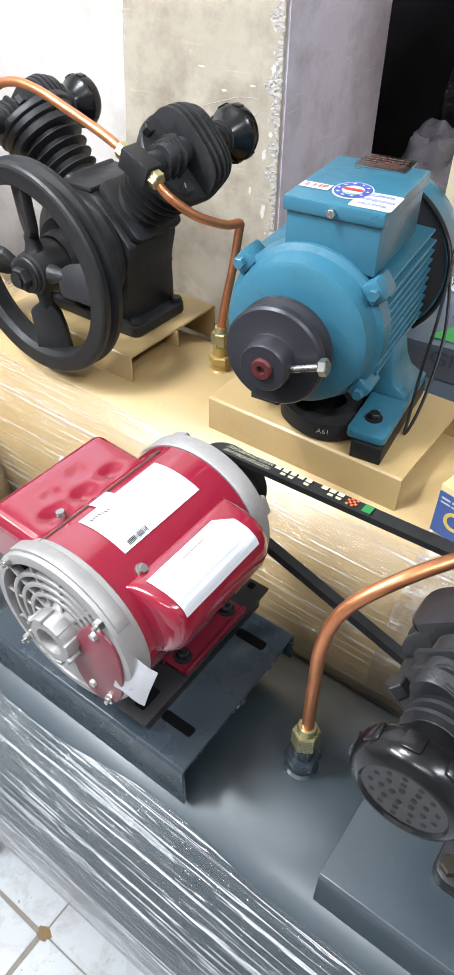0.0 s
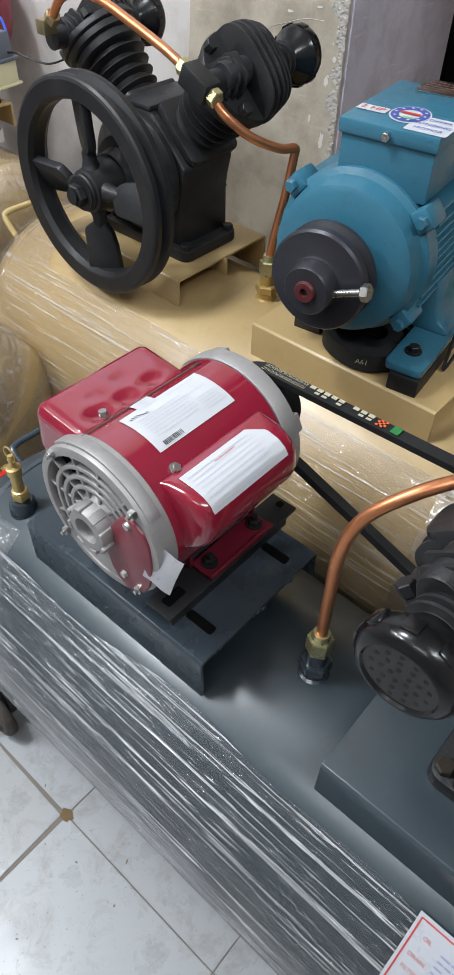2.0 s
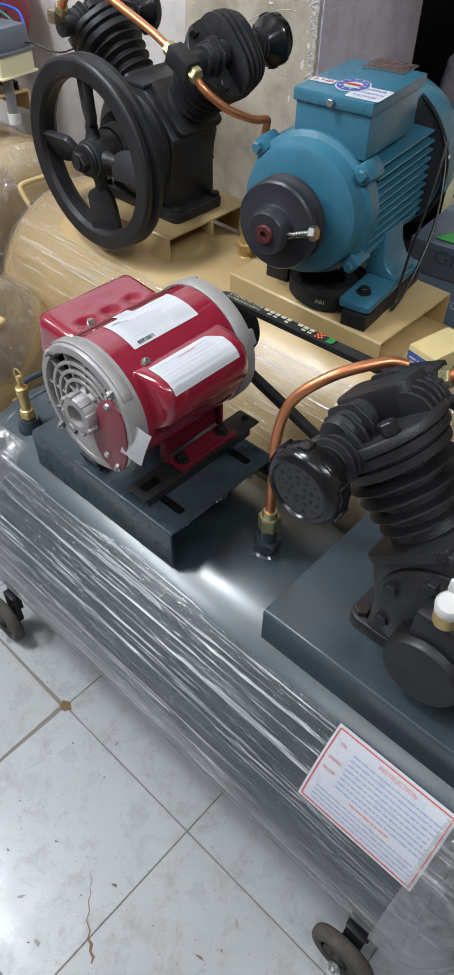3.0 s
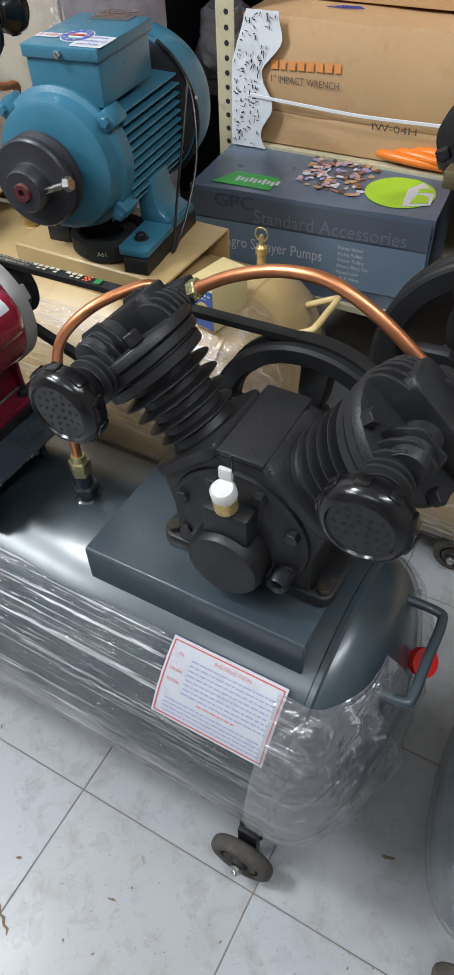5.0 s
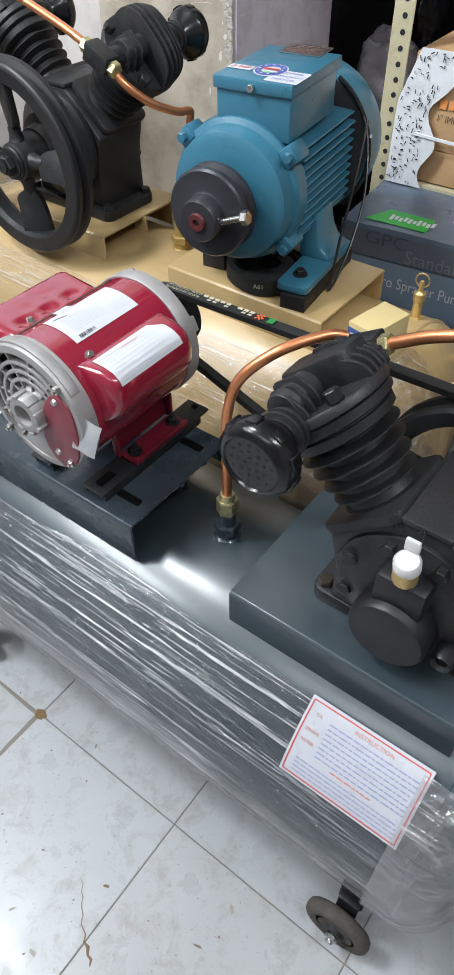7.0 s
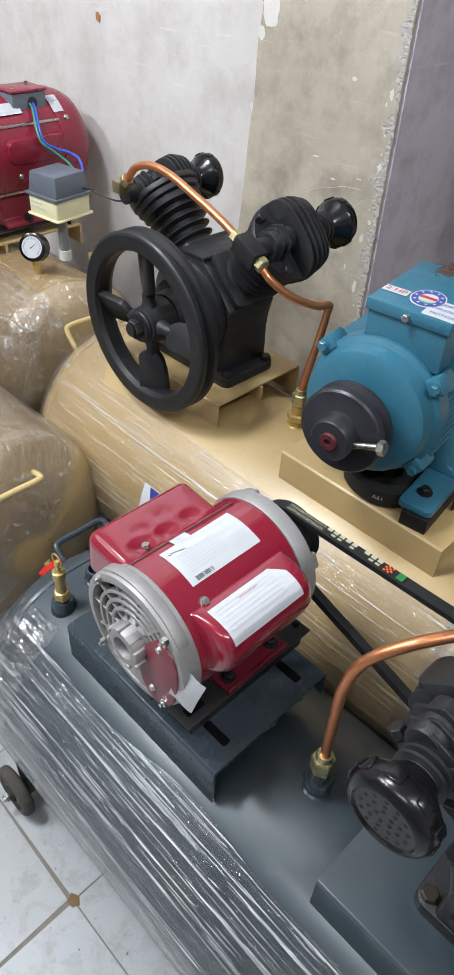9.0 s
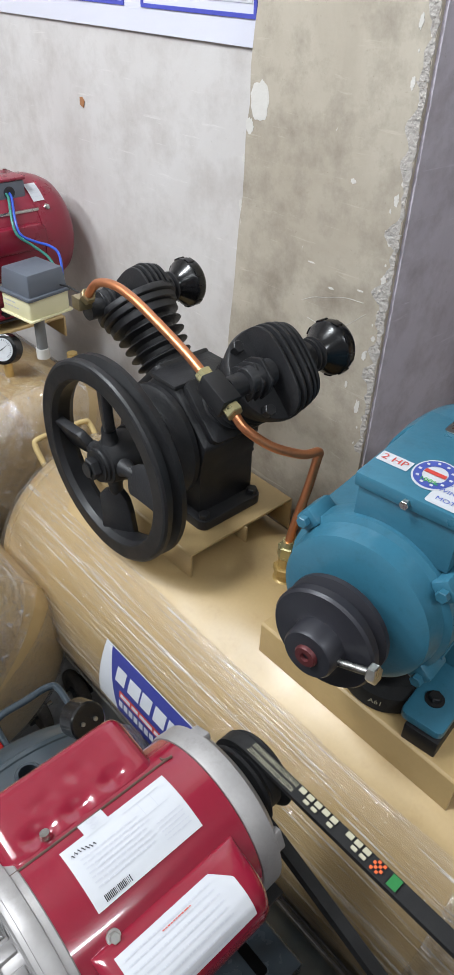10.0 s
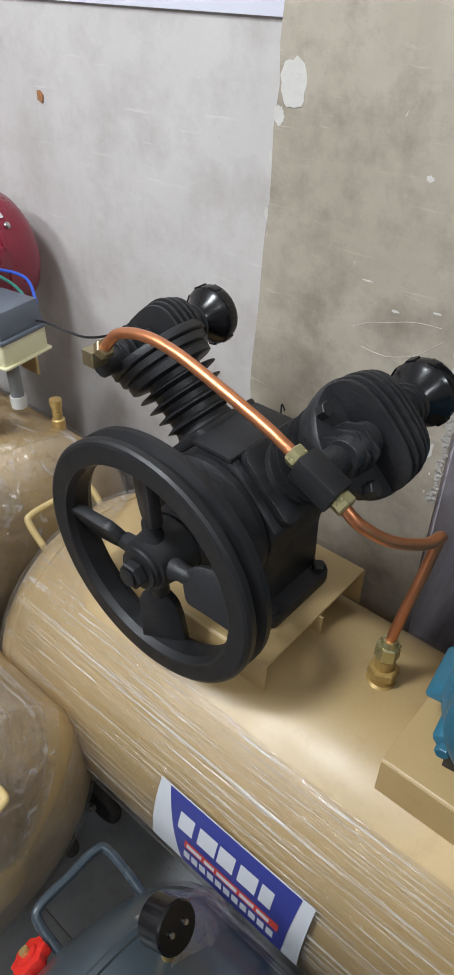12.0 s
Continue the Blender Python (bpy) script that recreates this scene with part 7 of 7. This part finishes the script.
for k in range(4):
    bm = tube(B(), [(0.13 + 0.008 * k, 0.07 + 0.004 * k, CH + 0.0165), (0.16 + 0.004 * k, 0.066 + 0.006 * k, CH + 0.0165), (0.20 - 0.004 * k, 0.075 + 0.004 * k, CH + 0.0165)], 0.0007, 5, 5)
    part("pen_scribble", bm, M_NAVY, wrench)
bm = tube(B(), [(0.02, -0.024, 0.042), (0.12, -0.026, 0.038), (0.25, -0.028, 0.034), (0.40, -0.026, 0.036)], 0, flat=(0.006, 0.0012), up=(0, 0, 1), steps=4)
part("pale_strap", bm, M_TAPE, wrench)
bm = sheet(B(), -0.012, 0.062, -0.052, 0.178, 6, 22)
for v in bm.verts:
    v.co.x += 0.012 * math.sin(v.co.y * 60) * (v.co.x > 0.02) + max(0, v.co.y - 0.09) * 0.35
    v.co.z += 0.003 * noise.noise(v.co * 60)
tp = part("printed_tape", bend(bm, on_plane((-0.004, -0.020, 0), (1, 0, 0), (0, 0.02, 1)), 0.003), M_TAPE, wrench, "white tape with black lettering")
bm = B()
for k in range(120):
    x, y = rp.uniform(-0.006, 0.050), rp.uniform(-0.048, 0.174)
    x += max(0, y - 0.09) * 0.35
    w, h = (rp.uniform(0.0012, 0.0022), rp.uniform(0.004, 0.009)) if rp.random() < 0.5 else (rp.uniform(0.004, 0.008), rp.uniform(0.0012, 0.0022))
    t = sheet(B(), -w / 2, w / 2, -h / 2, h / 2)
    bmesh.ops.transform(t, matrix=Matrix.Translation((x, y, 0)) @ Matrix.Rotation(rp.uniform(-0.5, 0.5), 4, "Z"), verts=t.verts)
    join(bm, t)
tagged(part("black_print", bend(bm, on_plane((-0.004, -0.020, 0), (1, 0, 0), (0, 0.02, 1)), 0.0062), M_PRINT_AND_SHADE, tp), kind="stuff")
top_carton = thing("brown_carton", (-0.20, 1.17, 0.812), "brown cardboard carton with an open flap", "carton")
part("body", add_box(B(), (0.28, 0.12, 0.09), (0.56, 0.22, 0.18), 0.003), M_CARTON, top_carton)

for k in range(5):
    pts = [(-0.02 + 0.12 * k * 0.3, 1.10 - 0.006 * k, 0.602 + 0.006 * k), (0.03 + 0.04 * k, 1.07, 0.606 + 0.008 * (k % 3)), (0.12 + 0.03 * k, 1.065, 0.604 + 0.006 * k), (0.24 + 0.04 * k, 1.08, 0.602), (0.40, 1.12, 0.604 + 0.004 * k)]
    solid("orange_hose", tube(B(), pts, 0.0085, 10, 6), M_HOSE, "coil of orange air hose on the shelf", "hose", "orange hoses")

# dark goods further back in the niche
def crumpled(name, at, size, mat, label, category, seed):
    t = bmesh.new()
    bmesh.ops.create_icosphere(t, subdivisions=4, radius=1.0)
    for v in t.verts:
        n = noise.noise(v.co * 2.1 + Vector((seed, 0, 0))) * 0.35 + noise.noise(v.co * 6 + Vector((0, seed, 0))) * 0.12
        v.co *= 1 + n
        v.co = Vector((v.co.x * size[0], v.co.y * size[1], max(0.0, (v.co.z + 0.75) * size[2])))
    ob = solid(name, t, mat, label, category)
    ob.location = at
    return ob


slab("niche_shelf", (-0.53, 1.24, 0.60), (-0.34, 1.90, 0.615), M_SHADED_WALL, "plank shelf in the niche, darkened for shade", "shelf")
crumpled("plastic_bag", (-0.450, 1.32, 0.615), (0.070, 0.060, 0.085), M_CLEARBAG, "crumpled grey plastic bag on a shelf", "bag", 2)
crumpled("bin_bag", (-0.44, 1.62, 0.615), (0.09, 0.18, 0.30), M_DARKBAG, "black plastic sack in the dark niche", "bag", 7)
crumpled("bin_bag", (0.05, 1.66, 0.59), (0.28, 0.16, 0.22), M_DARKBAG, "black plastic sack in the dark niche", "bag", 11)

small_box = thing("small_carton", (-0.036, 0.546, 0.547), "small cream and blue carton standing on the tank", "box", turn=-12)
part("carton", add_box(B(), (0, 0, 0.036), (0.046, 0.076, 0.073), 0.0012), surface("cream_card", lin(206, 186, 134), 0.5, vary=0.06), small_box)
bp = part("blue_panel", add_box(B(), (0, -0.0385, 0.033), (0.044, 0.001, 0.062)), surface("card_blue", lin(70, 92, 146), 0.45, vary=0.08), small_box)
part("yellow_ring", lathe(B(), [(0.0, 0.013), (0.0008, 0.013), (0.0008, 0.0085), (0.0, 0.0085)], (0.004, -0.039, 0.030), (0, -1, 0), 24, closed=False), surface("card_yellow", lin(196, 176, 96), 0.5), bp)
part("printed_text", bend(bars(bars(B(), -0.018, 0.018, 0.056, 0.004, rl), -0.018, 0.010, 0.050, 0.003, rl), on_plane((0, -0.0392, 0), (1, 0, 0), (0, 0, 1))), M_LABELGREY, bp)


# ---- floor tiles ----
floor_bm = add_box(B(), (-0.3, -0.55, -0.0514), (5.7, 5.3, 0.100))
floor = solid("floor", floor_bm, M_GROUT, "white glazed floor tiles with dark worn joints", "floor", kind="structure")
TS, GAP = 0.305, 0.0017
bm = add_box(B(), (0, 0, -0.0022), (TS - GAP, TS - GAP, 0.0044), 0.0009, seg=1)
tile_me = finish(bm, M_TILE, False, "tile")
bm = add_box(B(), (0, 0, -0.0022), (TS - GAP, TS - GAP, 0.0044), 0.0009, seg=1)
for v in bm.verts:
    if v.co.x > 0.14 and v.co.y > 0.14:
        v.co.x -= 0.006
        v.co.y -= 0.005
chipped_me = finish(bm, M_TILE, False, "chipped_tile")
for i in range(-9, 8):
    for j in range(-9, 4):
        ob = new("tile", chipped_me if (i, j) == (-2, -1) else tile_me)
        ob.parent = floor
        ob.location = ((i + 0.5) * TS, (j + 0.5) * TS, 0)
part("joint_stain", prism(B(), [(0.011 * math.cos(k) * (1 + 0.25 * math.sin(5 * k)) - 0.305, 0.009 * math.sin(k)) for k in [q * math.tau / 16 for q in range(16)]], 0.0008, Matrix.Translation((0, 0, 0.0002))), surface("rust_stain", lin(112, 90, 60), 0.8, vary=0.3, fine=300), floor)

M_MARK = surface("brown_dirt", lin(116, 98, 80), 0.9, vary=0.4, fine=500, coarse=60, relief=0.4)
M_SCUFF = surface("grey_scuff", lin(150, 145, 138), 0.7, vary=0.25, fine=300, coarse=60)


def blot(name, cx, cy, w, h, seed, mat, turn=0.0):
    """A flat patch of dirt with a ragged rim on the tiles."""
    r = random.Random(seed)
    c, d = math.cos(turn), math.sin(turn)
    pts = []
    for k in range(26):
        a = k * math.tau / 26
        q = r.uniform(0.5, 1.0)
        x, y = w * q * math.cos(a), h * q * math.sin(a)
        pts.append((cx + x * c - y * d, cy + x * d + y * c))
    part(name, prism(B(), pts, 0.0003, Matrix.Translation((0, 0, 0.0001))), mat, floor)


# chipped crack that widens at its end
crack = [(-0.064, -0.142, 0.0002), (-0.054, -0.146, 0.0005), (-0.050, -0.154, 0.0004), (-0.042, -0.158, 0.0006), (-0.038, -0.166, 0.0005), (-0.026, -0.174, 0.0008), (-0.020, -0.184, 0.0007), (-0.006, -0.189, 0.0011), (-0.001, -0.197, 0.0014), (0.008, -0.198, 0.0026), (0.014, -0.205, 0.0018), (0.022, -0.206, 0.0022), (0.026, -0.213, 0.0008)]
left = [(x + w * 0.6, y + w * 0.8) for x, y, w in crack]
right = [(x - w * 0.6, y - w * 0.8) for x, y, w in reversed(crack)]
part("crack", prism(B(), left + right, 0.0003, Matrix.Translation((0, 0, 0.0001))), M_MARK, floor)
for k, (cx, cy, w, h, turn) in enumerate(((-0.025, -0.127, 0.006, 0.003, 0.4), (0.141, -0.040, 0.009, 0.003, -0.7), (0.130, -0.105, 0.010, 0.002, 0.2), (-0.049, -0.249, 0.008, 0.004, 0.0), (0.458, 0.137, 0.012, 0.004, 0.3), (-0.114, -0.230, 0.007, 0.003, 1.0))):
    blot("scuff", cx, cy, w, h, 40 + k, M_SCUFF if k % 2 else M_MARK, turn)
rf = random.Random(91)
for k in range(90):
    cx, cy = rf.uniform(-0.55, 0.60), rf.uniform(-0.42, 0.02)
    q = rf.uniform(0.0006, 0.0019)
    blot("dirt_speck", cx, cy, q * rf.uniform(1, 2.4), q, 200 + k, M_MARK if k % 3 else M_SCUFF, rf.uniform(0, 3))
